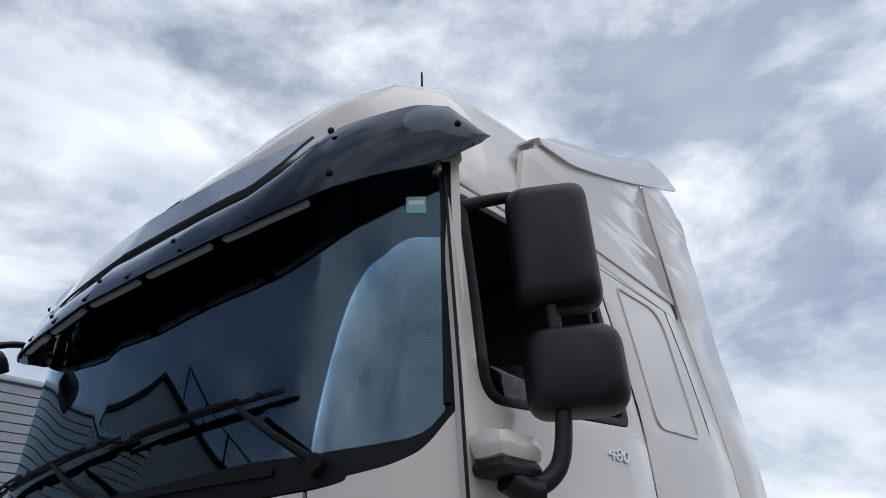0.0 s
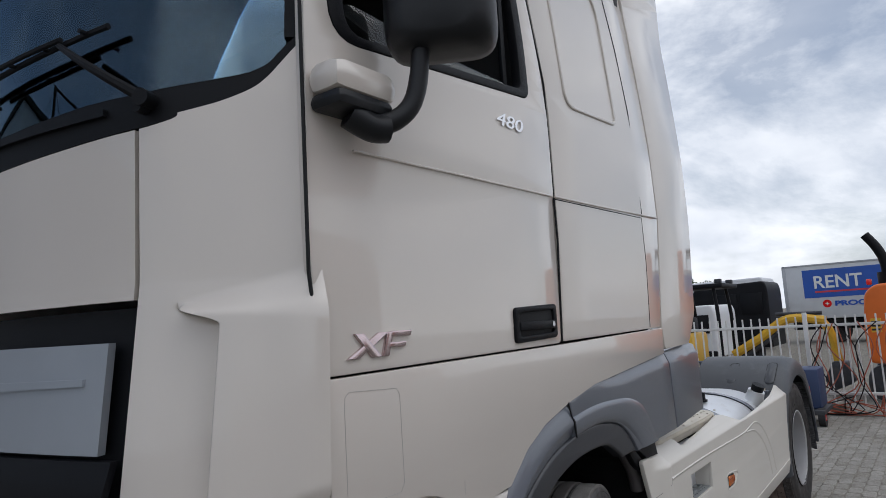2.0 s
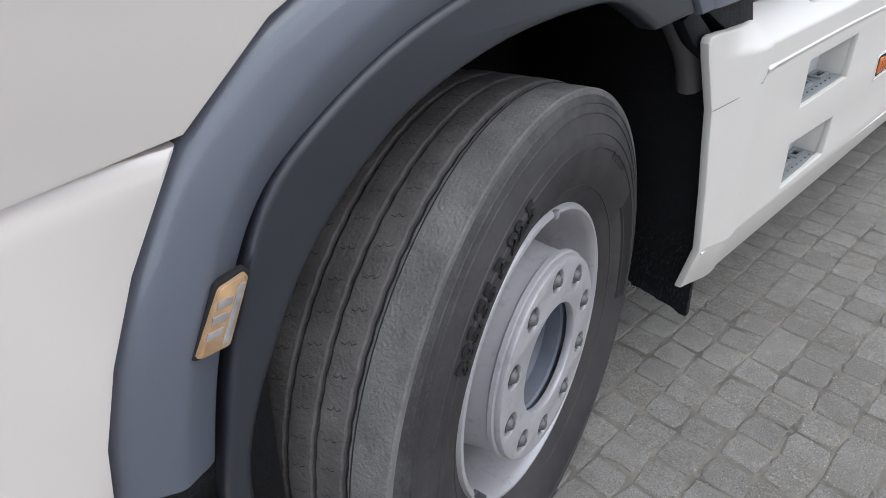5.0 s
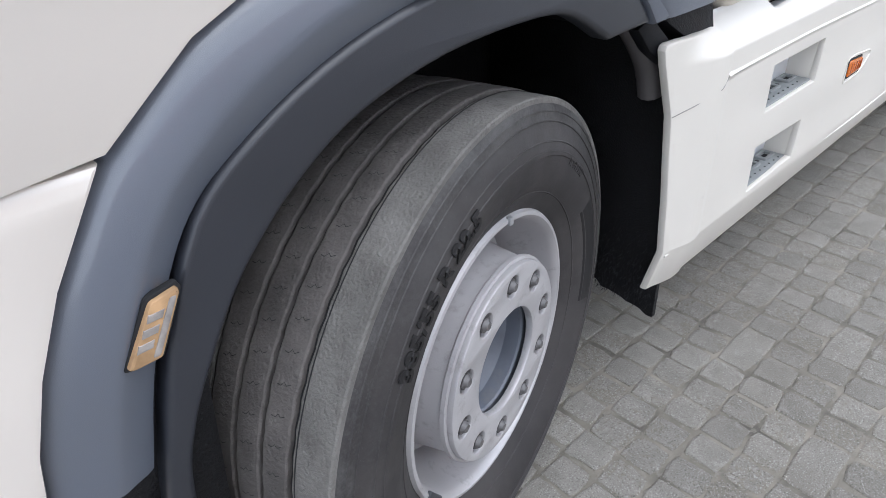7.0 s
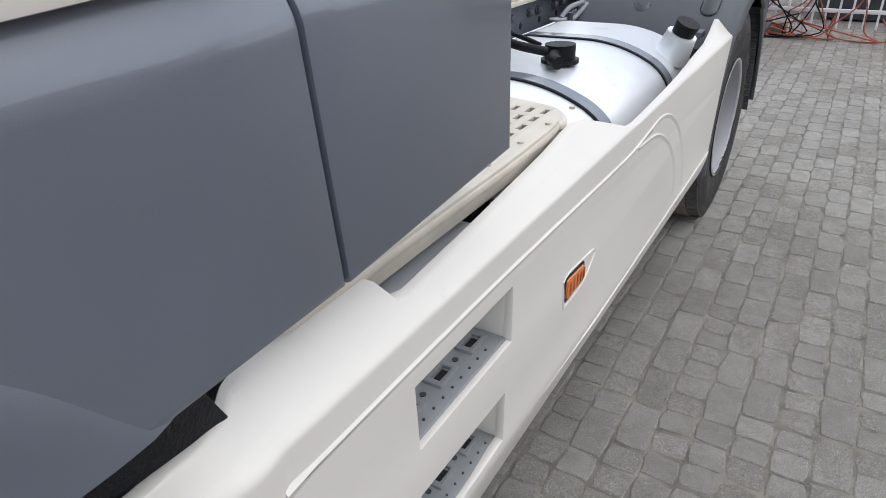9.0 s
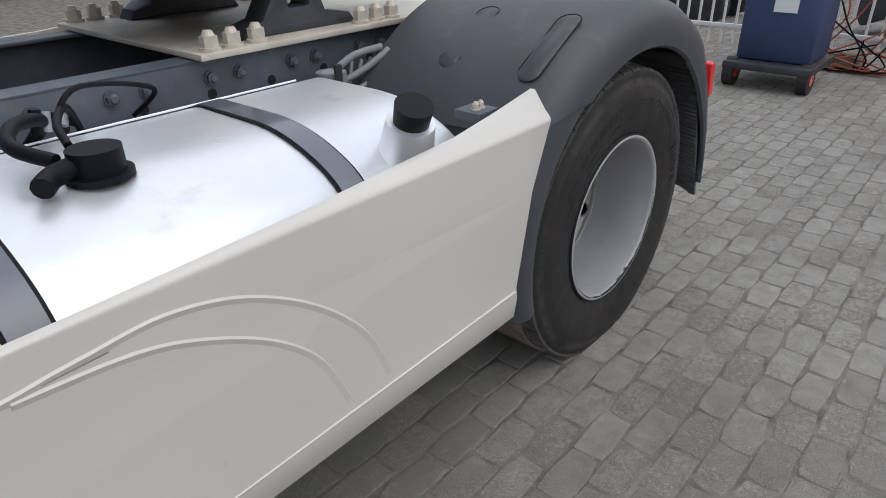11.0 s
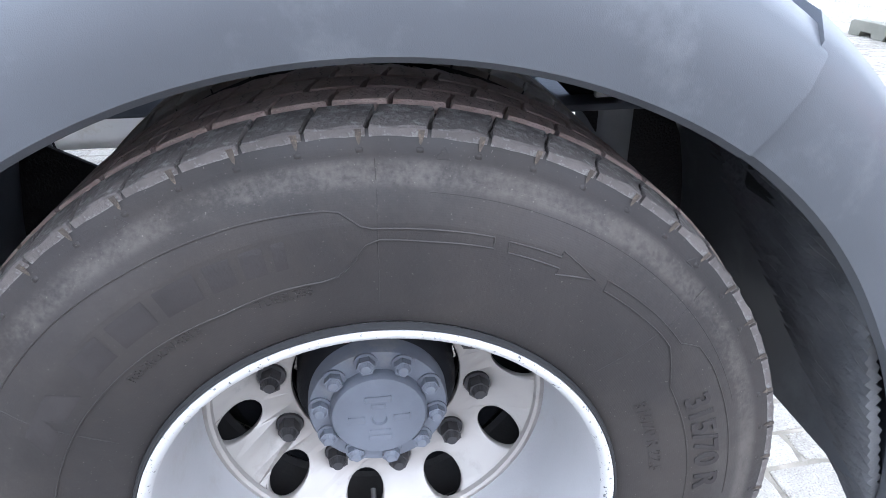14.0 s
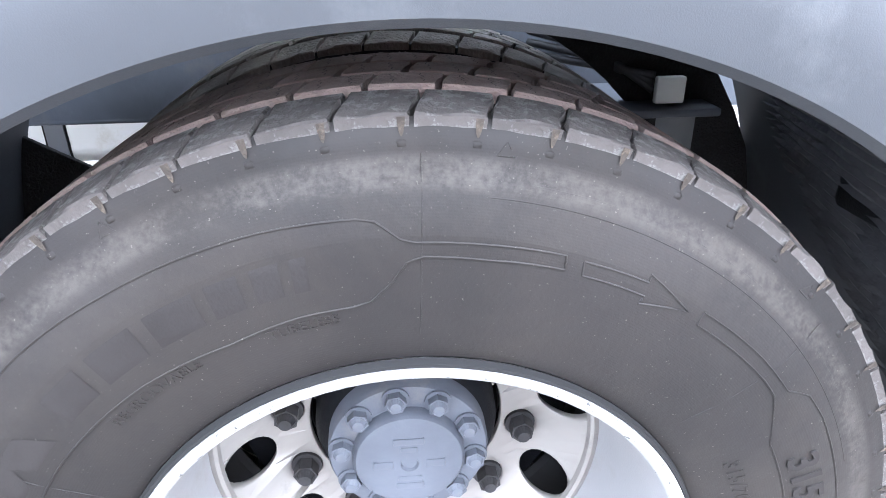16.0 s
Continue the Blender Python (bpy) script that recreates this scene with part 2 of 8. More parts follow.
STEEL = material("dark_steel", (0.06, 0.063, 0.07), rough=0.55, metal=0.5, var=0.25, scale=10, bump=0.2, dirt=(0.14, 0.11, 0.08), dirt_amount=0.2)
ALU = material("brushed_tank_aluminium", (0.86, 0.87, 0.89), rough=0.36, metal=0.6, var=0.06, scale=4, bump=0.05, dirt=(0.6, 0.57, 0.52), dirt_amount=0.15)
PLATE = material("galvanised_walkway", (0.60, 0.545, 0.455), rough=0.5, metal=0.25, var=0.12, scale=8, bump=0.15, dirt=(0.36, 0.30, 0.23), dirt_amount=0.3)
FRAME = material("chassis_paint", (0.085, 0.096, 0.118), rough=0.5, var=0.25, scale=6, bump=0.2, dirt=(0.15, 0.14, 0.13), dirt_amount=0.25)
FLAP = material("mud_flap_rubber", (0.006, 0.006, 0.0075), rough=0.6, var=0.4, bump=1.0, bump_scale=210, spec=0.3, dirt=(0.02, 0.019, 0.019), dirt_amount=0.15, dirt_scale=90)
MUDFLAP = material("spray_flap_rubber", (0.080, 0.080, 0.084), rough=0.7, var=0.35, scale=8, bump=0.9, bump_scale=70, dirt=(0.08, 0.08, 0.082), dirt_amount=0.3, dirt_scale=18)
BRACKET = material("moulded_bracket", (0.085, 0.078, 0.078), rough=0.5, var=0.15, bump=0.1)
BRISTLE = material("matted_bristle", (0.016, 0.016, 0.019), rough=0.55, var=0.3, spec=0.5)
CHROME = material("satin_chrome", (0.72, 0.72, 0.74), rough=0.18, metal=1.0, var=0.05)
AMBER = material("amber_lens", (0.58, 0.14, 0.012), rough=0.12, var=0.1, coat=0.5)
RED = material("red_lens", (0.75, 0.02, 0.02), rough=0.12, var=0.08, coat=0.5)
CLEAR_LENS = material("clear_lamp_lens", (0.34, 0.31, 0.29), rough=0.1, metal=0.3, var=0.3, scale=60, coat=0.6)


def screen_glass(name, ior, through_colour, mirror_colour, rough=0.0):
    """Thin tinted sheet: seen through, with a crisp reflection."""
    m = bpy.data.materials.new(name)
    m.use_nodes = True
    t = m.node_tree
    t.nodes.clear()
    out, mix, fr = t.nodes.new("ShaderNodeOutputMaterial"), t.nodes.new("ShaderNodeMixShader"), t.nodes.new("ShaderNodeFresnel")
    clear, gloss = t.nodes.new("ShaderNodeBsdfTransparent"), t.nodes.new("ShaderNodeBsdfGlossy")
    fr.inputs["IOR"].default_value = ior
    clear.inputs["Color"].default_value = (*through_colour, 1)
    gloss.inputs["Color"].default_value, gloss.inputs["Roughness"].default_value = (*mirror_colour, 1), rough
    t.links.new(fr.outputs["Fac"], mix.inputs["Fac"])
    t.links.new(clear.outputs["BSDF"], mix.inputs[1])
    t.links.new(gloss.outputs["BSDF"], mix.inputs[2])
    t.links.new(mix.outputs["Shader"], out.inputs["Surface"])
    return m


# the blue mirror colour makes the sky mirrored in the windscreen look bluer
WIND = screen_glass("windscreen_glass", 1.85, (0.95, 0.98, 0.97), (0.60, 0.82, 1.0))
VISOR = screen_glass("smoked_visor_acrylic", 1.5, (0.11, 0.115, 0.15), (0.8, 0.88, 1.0), 0.03)
CAB_DARK = material("dark_cab_trim", (0.018, 0.018, 0.02), rough=0.7, var=0.2)


def paving_material(name, island):
    """Worn grey concrete block: exposed grit, pale scuffs, dark stains that run across several blocks, a darker tone at
    low x.
    """
    m = bpy.data.materials.new(name)
    m.use_nodes = True
    t = m.node_tree
    b = t.nodes["Principled BSDF"]
    L = t.links.new
    geo = t.nodes.new("ShaderNodeNewGeometry")

    def noise_at(scale, detail, rough=0.6, dist=0.0):
        n = t.nodes.new("ShaderNodeTexNoise")
        n.inputs["Scale"].default_value, n.inputs["Detail"].default_value, n.inputs["Roughness"].default_value, n.inputs["Distortion"].default_value = scale, detail, rough, dist
        L(geo.outputs["Position"], n.inputs["Vector"])
        return n.outputs["Fac"]

    def ranged(v, a, c, lo=0.0, hi=1.0):
        r = t.nodes.new("ShaderNodeMapRange")
        for key, val in (("From Min", a), ("From Max", c), ("To Min", lo), ("To Max", hi)):
            r.inputs[key].default_value = val
        L(v, r.inputs["Value"])
        return r.outputs["Result"]

    def mixed(f, a, c):
        n = t.nodes.new("ShaderNodeMix")
        n.data_type = "RGBA"
        L(f, n.inputs["Factor"])
        for key, v in (("A", a), ("B", c)):
            if isinstance(v, tuple):
                n.inputs[key].default_value = (*v, 1)
            else:
                L(v, n.inputs[key])
        return n.outputs["Result"]

    col = mixed(ranged(noise_at(14, 6, 0.65), 0.35, 0.68), (0.245, 0.230, 0.205), (0.345, 0.327, 0.295))
    col = mixed(ranged(noise_at(1.3, 6, 0.62, 0.5), 0.50, 0.70, 0.0, 0.55), col, (0.165, 0.150, 0.126))
    col = mixed(ranged(noise_at(30, 5, 0.7, 0.8), 0.58, 0.70, 0.0, 0.7), col, (0.43, 0.415, 0.385))
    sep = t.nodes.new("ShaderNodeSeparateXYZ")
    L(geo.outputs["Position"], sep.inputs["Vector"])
    # blocks turn darker towards low x, along a wavy edge
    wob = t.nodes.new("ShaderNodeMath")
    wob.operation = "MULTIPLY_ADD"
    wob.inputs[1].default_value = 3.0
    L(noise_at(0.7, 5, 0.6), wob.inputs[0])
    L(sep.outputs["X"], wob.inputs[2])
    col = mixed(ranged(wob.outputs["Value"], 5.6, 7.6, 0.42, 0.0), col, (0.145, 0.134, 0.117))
    # sand and fine gravel lie over the blocks' rounded shoulders
    low = t.nodes.new("ShaderNodeMath")
    low.operation = "MULTIPLY_ADD"
    low.inputs[1].default_value = 0.0075
    L(noise_at(48, 4, 0.6), low.inputs[0])
    L(sep.outputs["Z"], low.inputs[2])
    col = mixed(ranged(low.outputs["Value"], 0.0060, 0.0047, 0.0, 0.85), col, (0.195, 0.177, 0.147))
    grit = noise_at(260, 3, 0.6)
    col = mixed(ranged(grit, 0.58, 0.66, 0.0, 0.75), col, (0.42, 0.41, 0.385))
    col = mixed(ranged(grit, 0.43, 0.35, 0.0, 0.75), col, (0.085, 0.078, 0.068))
    src = geo.outputs["Random Per Island"] if island else t.nodes.new("ShaderNodeObjectInfo").outputs["Random"]
    hs = t.nodes.new("ShaderNodeHueSaturation")
    L(ranged(src, 0.0, 1.0, 0.89, 1.10), hs.inputs["Value"])
    L(col, hs.inputs["Color"])
    L(hs.outputs["Color"], b.inputs["Base Color"])
    b.inputs["Roughness"].default_value, b.inputs["Specular IOR Level"].default_value = 0.86, 0.3
    bp = t.nodes.new("ShaderNodeBump")
    bp.inputs["Strength"].default_value, bp.inputs["Distance"].default_value = 0.8, 0.005
    add = t.nodes.new("ShaderNodeMath")
    add.operation = "ADD"
    L(noise_at(55, 5, 0.6), add.inputs[0])
    L(grit, add.inputs[1])
    L(add.outputs["Value"], bp.inputs["Height"])
    L(bp.outputs["Normal"], b.inputs["Normal"])
    return m


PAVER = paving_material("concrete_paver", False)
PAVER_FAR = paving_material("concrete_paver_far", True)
SAND = material("joint_sand", (0.185, 0.168, 0.140), rough=0.95, var=0.5, scale=9, bump=1.0, bump_scale=260, dirt=(0.30, 0.28, 0.245), dirt_amount=0.35, dirt_scale=35)
GRIT = material("joint_grit", (0.24, 0.225, 0.20), rough=0.95, var=0.5, scale=90, island=0.5)
FENCE = material("white_fence_paint", (0.72, 0.71, 0.69), rough=0.45, var=0.06, dirt=(0.4, 0.36, 0.3), dirt_amount=0.2)
BLOCK = material("fence_foot_concrete", (0.21, 0.205, 0.17), rough=0.9, var=0.2, bump=0.5, bump_scale=120)
CLAD = material("grey_cladding", (0.30, 0.32, 0.35), rough=0.5, metal=0.2, var=0.06)
FOLIAGE = material("tree_leaves", (0.05, 0.075, 0.03), rough=0.7, var=0.35, scale=20, island=0.35)
BARK = material("tree_bark", (0.09, 0.075, 0.06), rough=0.9, var=0.3, bump=0.5)
BLUE = material("blue_sign", (0.02, 0.09, 0.42), rough=0.35, var=0.05)
ORANGE = material("orange_machine_paint", (0.75, 0.16, 0.02), rough=0.4, var=0.08)
YELLOW = material("yellow_machine_paint", (0.72, 0.42, 0.03), rough=0.4, var=0.1)
BADGE_RED = material("chrome_badge_rosy", (0.62, 0.5, 0.5), rough=0.2, metal=1.0)
CABLE_RED = material("orange_cable", (0.38, 0.09, 0.05), rough=0.5)


# ---- mesh helpers ----
def part(name, bm, mat, parent=None, label="", smooth=40):
    me = bpy.data.meshes.new(name)
    bmesh.ops.remove_doubles(bm, verts=bm.verts, dist=1e-5)
    bmesh.ops.recalc_face_normals(bm, faces=bm.faces)
    bm.to_mesh(me)
    bm.free()
    me.materials.append(mat)
    if smooth:
        me.shade_smooth()
        me.set_sharp_from_angle(angle=radians(smooth))
    ob = new(name, me)
    ob.parent = parent
    if label:
        ob["label"] = label
    return ob


def thing(name, label, category, at=(0, 0, 0), group="", kind=""):
    ob = new(name)
    ob.location = at
    ob.empty_display_size = 0.1
    return tagged(ob, label, category, group, kind)


def boxm(bm, lo, hi, bevel=0.0, seg=2, m=None):
    c = [(a + b) / 2 for a, b in zip(lo, hi)]
    s = [abs(b - a) for a, b in zip(lo, hi)]
    mat = Matrix.Translation(c) @ Matrix.Diagonal((*s, 1))
    r = bmesh.ops.create_cube(bm, size=1.0, matrix=mat)
    vs = r["verts"]
    if bevel:
        es = list({e for v in vs for e in v.link_edges})
        b = bmesh.ops.bevel(bm, geom=es, offset=min(bevel, 0.45 * min(s)), segments=seg, affect="EDGES", profile=0.5)
        vs = list({v for f in b["faces"] for v in f.verts} | {v for v in vs if v.is_valid})
    if m is not None:
        bmesh.ops.transform(bm, matrix=m, verts=vs)
    return vs


def box(name, lo, hi, mat, parent=None, bevel=0.004, label="", m=None):
    bm = bmesh.new()
    boxm(bm, lo, hi, bevel, m=m)
    return part(name, bm, mat, parent, label)


def cylm(bm, a, b, r, r2=None, seg=24, caps=True):
    a, b = Vector(a), Vector(b)
    d = b - a
    q = d.to_track_quat("Z", "Y").to_matrix().to_4x4()
    m = Matrix.Translation((a + b) / 2) @ q
    return bmesh.ops.create_cone(bm, cap_ends=caps, segments=seg, radius1=r, radius2=r if r2 is None else r2, depth=d.length, matrix=m)["verts"]


def cyl(name, a, b, r, mat, parent=None, r2=None, seg=24, label=""):
    bm = bmesh.new()
    cylm(bm, a, b, r, r2, seg)
    return part(name, bm, mat, parent, label, smooth=50)


def catmull(pts, n=8, closed=False):
    pts = [Vector(p) for p in pts]
    out = []
    k = len(pts)
    for i in range(k if closed else k - 1):
        p0 = pts[i - 1] if closed or i else pts[0]
        p1, p2 = pts[i], pts[(i + 1) % k]
        p3 = pts[(i + 2) % k] if closed or i + 2 < k else pts[-1]
        for j in range(n):
            t = j / n
            out.append(0.5 * ((2 * p1) + (p2 - p0) * t + (2 * p0 - 5 * p1 + 4 * p2 - p3) * t * t + (3 * p1 - p0 - 3 * p2 + p3) * t ** 3))
    if not closed:
        out.append(pts[-1])
    return out


def tubem(bm, pts, r, seg=10, n=6):
    pts = catmull(pts, n) if n > 1 else [Vector(p) for p in pts]
    rings = []
    up = Vector((0.3, 0.2, 1)).normalized()
    for i, p in enumerate(pts):
        d = (pts[min(i + 1, len(pts) - 1)] - pts[max(i - 1, 0)]).normalized()
        u = d.cross(up)
        if u.length < 1e-3:
            u = d.cross(Vector((1, 0, 0)))
        u.normalize()
        v = d.cross(u)
        rr = r(i / (len(pts) - 1)) if callable(r) else r
        rings.append([bm.verts.new(p + (u * math.cos(a) + v * math.sin(a)) * rr) for a in (2 * math.pi * k / seg for k in range(seg))])
    for a, b in zip(rings, rings[1:]):
        for k in range(seg):
            bm.faces.new((a[k], a[(k + 1) % seg], b[(k + 1) % seg], b[k]))
    bm.faces.new(rings[0][::-1])
    bm.faces.new(rings[-1])


def tube(name, pts, r, mat, parent=None, seg=10, n=6, label=""):
    bm = bmesh.new()
    tubem(bm, pts, r, seg, n)
    return part(name, bm, mat, parent, label, smooth=60)


def lathem(bm, profile, origin, seg=64, a0=0.0, a1=2 * math.pi):
    """Turns (radius, depth) pairs round the y axis through origin."""
    ox, oy, oz = origin
    full = abs(a1 - a0 - 2 * math.pi) < 1e-6
    n = seg if full else seg + 1
    rings = [[bm.verts.new((ox + r * math.cos(a0 + (a1 - a0) * k / seg), oy + y, oz + r * math.sin(a0 + (a1 - a0) * k / seg))) for k in range(n)] for r, y in profile]
    for a, b in zip(rings, rings[1:]):
        for k in range(n if full else n - 1):
            bm.faces.new((a[k], a[(k + 1) % n], b[(k + 1) % n], b[k]))
    return rings


def rounded(pts, r, seg=5):
    """Rounds the corners of a polygon in 2D; r: one radius or one a corner."""
    out = []
    k = len(pts)
    for i in range(k):
        p, a, b = Vector(pts[i]), Vector(pts[i - 1]), Vector(pts[(i + 1) % k])
        ri = r[i] if isinstance(r, (list, tuple)) else r
        if ri <= 0:
            out.append(tuple(p))
            continue
        ri = min(ri, 0.48 * (a - p).length, 0.48 * (b - p).length)
        s, e = p + (a - p).normalized() * ri, p + (b - p).normalized() * ri
        for j in range(seg + 1):
            t = j / seg
            q = s * (1 - t) ** 2 + p * 2 * t * (1 - t) + e * t * t
            out.append(tuple(q))
    return out


def plate_mesh(outline, holes=(), depth=0.02, bevel=0.003):
    """A plate in the x-z plane from y=0 (outer face) to y=depth, with holes through it."""
    cu = bpy.data.curves.new("tmp", "CURVE")
    cu.dimensions, cu.fill_mode = "2D", "BOTH"
    cu.extrude, cu.bevel_depth, cu.bevel_resolution, cu.offset = max(depth / 2 - bevel, 0.0001), bevel, 5 if bevel > 0.011 else 1, -bevel
    for loop in (outline, *holes):
        sp = cu.splines.new("POLY")
        sp.points.add(len(loop) - 1)
        for p, q in zip(sp.points, loop):
            p.co = (q[0], q[1], 0, 1)
        sp.use_cyclic_u = True
    ob = new("tmp", cu)
    me = bpy.data.meshes.new_from_object(ob.evaluated_get(bpy.context.evaluated_depsgraph_get()))
    bpy.data.objects.remove(ob)
    bpy.data.curves.remove(cu)
    bm = bmesh.new()
    bm.from_mesh(me)
    bpy.data.meshes.remove(me)
    for v in bm.verts:
        x, z, d = v.co
        v.co = (x, depth / 2 - d, z)
    return bm


def plate(name, outline, mat, parent=None, holes=(), depth=0.02, bevel=0.003, y=0.0, warp=None, cuts_z=(), cuts_x=(), label="", smooth=30):
    bm = plate_mesh(outline, holes, depth, bevel)
    bmesh.ops.translate(bm, vec=(0, y, 0), verts=bm.verts)
    for c in cuts_z:
        bmesh.ops.bisect_plane(bm, geom=bm.verts[:] + bm.edges[:] + bm.faces[:], plane_co=(0, 0, c), plane_no=(0, 0, 1))
    for c in cuts_x:
        bmesh.ops.bisect_plane(bm, geom=bm.verts[:] + bm.edges[:] + bm.faces[:], plane_co=(c, 0, 0), plane_no=(1, 0, 0))
    if warp:
        for v in bm.verts:
            v.co = warp(v.co)
    return part(name, bm, mat, parent, label, smooth)


def mirror_y(bm):
    """Mirrors a mesh across the truck's middle plane y = 1.25."""
    for v in bm.verts:
        v.co.y = 2.5 - v.co.y
    bmesh.ops.reverse_faces(bm, faces=bm.faces)
    return bm




# ---- ground ----
def ground():
    bm = bmesh.new()
    bmesh.ops.create_grid(bm, x_segments=2, y_segments=2, size=400)
    g = part("ground", bm, SAND, None, smooth=0)
    return tagged(g, "sandy joint bed under the grey paved yard", "ground", kind="structure")


ground()

# ---- truck: common shapes ----
truck = thing("tractor_truck", "cream white tractor truck with grey plastic wheel arches, parked on paving", "truck")

PLAN = [(0.14, 0.0), (0.055, 0.008), (-0.02, 0.085), (-0.09, 0.17), (-0.177, 0.32), (-0.24, 0.55), (-0.288, 0.84), (-0.31, 1.25)]
_half = catmull([(x, y, 0) for x, y in PLAN], 10)
_line = _half + [Vector((p.x, 2.5 - p.y, 0)) for p in _half[-2::-1]]
_len = [0.0]
for _a, _b in zip(_line, _line[1:]):
    _len.append(_len[-1] + (_b - _a).length)
TOTAL = _len[-1]


def s_at(y):
    """Length along the front's plan line, from the near side, where it reaches the given y on the near half."""
    for i in range(len(_half) - 1):
        if _half[i].y <= y <= _half[i + 1].y and _half[i + 1].y > _half[i].y:
            t = (y - _half[i].y) / (_half[i + 1].y - _half[i].y)
            return _len[i] + t * (_len[i + 1] - _len[i])
    return TOTAL / 2


def front(s, z, off=0.0):
    """A point on the cab's front at length s and height z, off metres outward."""
    i = int(np.searchsorted(_len, s)) - 1
    i = max(0, min(i, len(_line) - 2))
    t = (s - _len[i]) / (_len[i + 1] - _len[i])
    p = _line[i].lerp(_line[i + 1], t)
    j0, j1 = max(i - 1, 0), min(i + 2, len(_line) - 1)
    d = (_line[j1] - _line[j0]).normalized()
    n = Vector((-d.y, d.x, 0))
    p = p + n * off
    return Vector((p.x + 0.055 * max(0.0, z - 2.2) - 0.10 * max(0.0, 1.8 - z) * min(1.0, s / 0.25, (TOTAL - s) / 0.25), p.y, z))


def front_patch(name, s0, s1, zlo, zhi, mat, parent, off=0.0, thick=0.02, ns=16, nz=8, label="", smooth=35, cols=None, swarp=None):
    bm = bmesh.new()
    f = lambda v, *a: v(*a) if callable(v) else v
    grids = []
    if cols:
        ns = len(cols) - 1
    for d in (0.0, -thick):
        g = []
        for i in range(ns + 1):
            s = cols[i] if cols else s0 + (s1 - s0) * i / ns
            lo, hi = f(zlo, s), f(zhi, s)
            g.append([bm.verts.new(front(swarp(s, lo + (hi - lo) * j / nz) if swarp else s, lo + (hi - lo) * j / nz, f(off, s, lo + (hi - lo) * j / nz) + d)) for j in range(nz + 1)])
        grids.append(g)
    a, b = grids
    for i in range(ns):
        for j in range(nz):
            bm.faces.new((a[i][j], a[i + 1][j], a[i + 1][j + 1], a[i][j + 1]))
            bm.faces.new((b[i][j], b[i][j + 1], b[i + 1][j + 1], b[i + 1][j]))
    for i in range(ns):
        bm.faces.new((a[i][0], b[i][0], b[i + 1][0], a[i + 1][0]))
        bm.faces.new((a[i][nz], a[i + 1][nz], b[i + 1][nz], b[i][nz]))
    for j in range(nz):
        bm.faces.new((a[0][j], a[0][j + 1], b[0][j + 1], b[0][j]))
        bm.faces.new((a[ns][j], b[ns][j], b[ns][j + 1], a[ns][j + 1]))
    return part(name, bm, mat, parent, label, smooth=smooth)


def side_y(z):
    return 0.055 * max(0.0, (z - 2.35) / 0.82) ** 1.3


def side_warp(co):
    return Vector((co.x, co.y + side_y(co.z), co.z))


CUTS = [2.4 + 0.08 * i for i in range(20)]


def both(maker):
    """Builds a part on the near side and its mirror image on the far side."""
    near = maker()
    far_me = near.data.copy()
    bm = bmesh.new()
    bm.from_mesh(far_me)
    mirror_y(bm)
    bm.to_mesh(far_me)
    bm.free()
    far = new(near.name.split(".")[0], far_me)
    far.parent = near.parent
    if "label" in near:
        far["label"] = near["label"]
    return near, far


# ---- cab front ----
S_SEAM, S_PIL, S_HOOD = s_at(0.012), s_at(0.030), s_at(0.325)


def cowl_edge(s):
    s = min(s, TOTAL - s)
    y = front(s, 1.0).y
    pts = [(0.0, 2.36), (0.03, 2.34), (0.06, 2.255), (0.10, 2.205), (0.17, 2.175), (0.32, 2.155), (0.8, 2.135), (1.25, 2.13)]
    ys, zs = [a for a, _ in pts], [z for _, z in pts]
    return sum(float(np.interp(max(0.0, y + 0.008 * d), ys, zs)) for d in range(-3, 4)) / 7



def ease(t):
    t = max(0.0, min(1.0, t))
    return t * t * (3 - 2 * t)


S_DEF = S_HOOD - 0.195


def bulge(s, z):
    """The corner's air deflector stands proud of the panel: a thin lip round its open front, a soft roll towards the door."""
    near = max(0.0, min(1.0, (S_DEF - s) / 0.2))
    z += 0.10 * max(0.0, s - S_DEF + 0.06) * ease((1.45 - z) / 0.1)
    h = ease((z - 1.268) / (0.035 + 0.07 * near)) * ease((1.752 + 0.085 * near - z) / (0.024 + 0.115 * near))
    return 0.045 * ease((S_DEF - s) / 0.011) * h - (0.014 * math.exp(-((s - S_DEF) / 0.035)) * h if s > S_DEF - 0.001 else 0.0)


def deflector_sweep(s, z):
    """Its lip runs inward along the head and the foot."""
    w = (s - 0.085) / (S_DEF - 0.085) if s < S_DEF else (S_HOOD - s) / (S_HOOD - S_DEF)
    return s + w * w * 0.100 * (ease((1.344 - z) / 0.048) + ease((z - 1.702) / 0.038))


DEF_COLS = [0.085 + (S_DEF - 0.014 - 0.085) * k / 50 for k in range(50)] + [S_DEF - 0.014 + 0.016 * k / 10 for k in range(11)] + [S_DEF + 0.008 + (S_HOOD - S_DEF - 0.008) * k / 14 for k in range(15)]
both(lambda: front_patch("corner_panel", 0.085, S_HOOD, lambda s: 1.270 - 0.032 * ease((s - 0.1) / (S_HOOD - 0.1)), lambda s: cowl_edge(s) - 0.006, WHITE, truck, off=bulge, nz=170, smooth=70, cols=DEF_COLS, swarp=deflector_sweep))
front_patch("hood_panel", S_HOOD + 0.012, TOTAL - S_HOOD - 0.012, 1.765, lambda s: cowl_edge(s) - 0.006, WHITE, truck, ns=30, nz=8)
def cowl_top(s):
    y = front(min(s, TOTAL - s), 1.0).y
    return min(2.356, cowl_edge(s) + float(np.interp(y, [0.0, 0.06, 0.17, 0.5], [0.0, 0.045, 0.072, 0.09])))


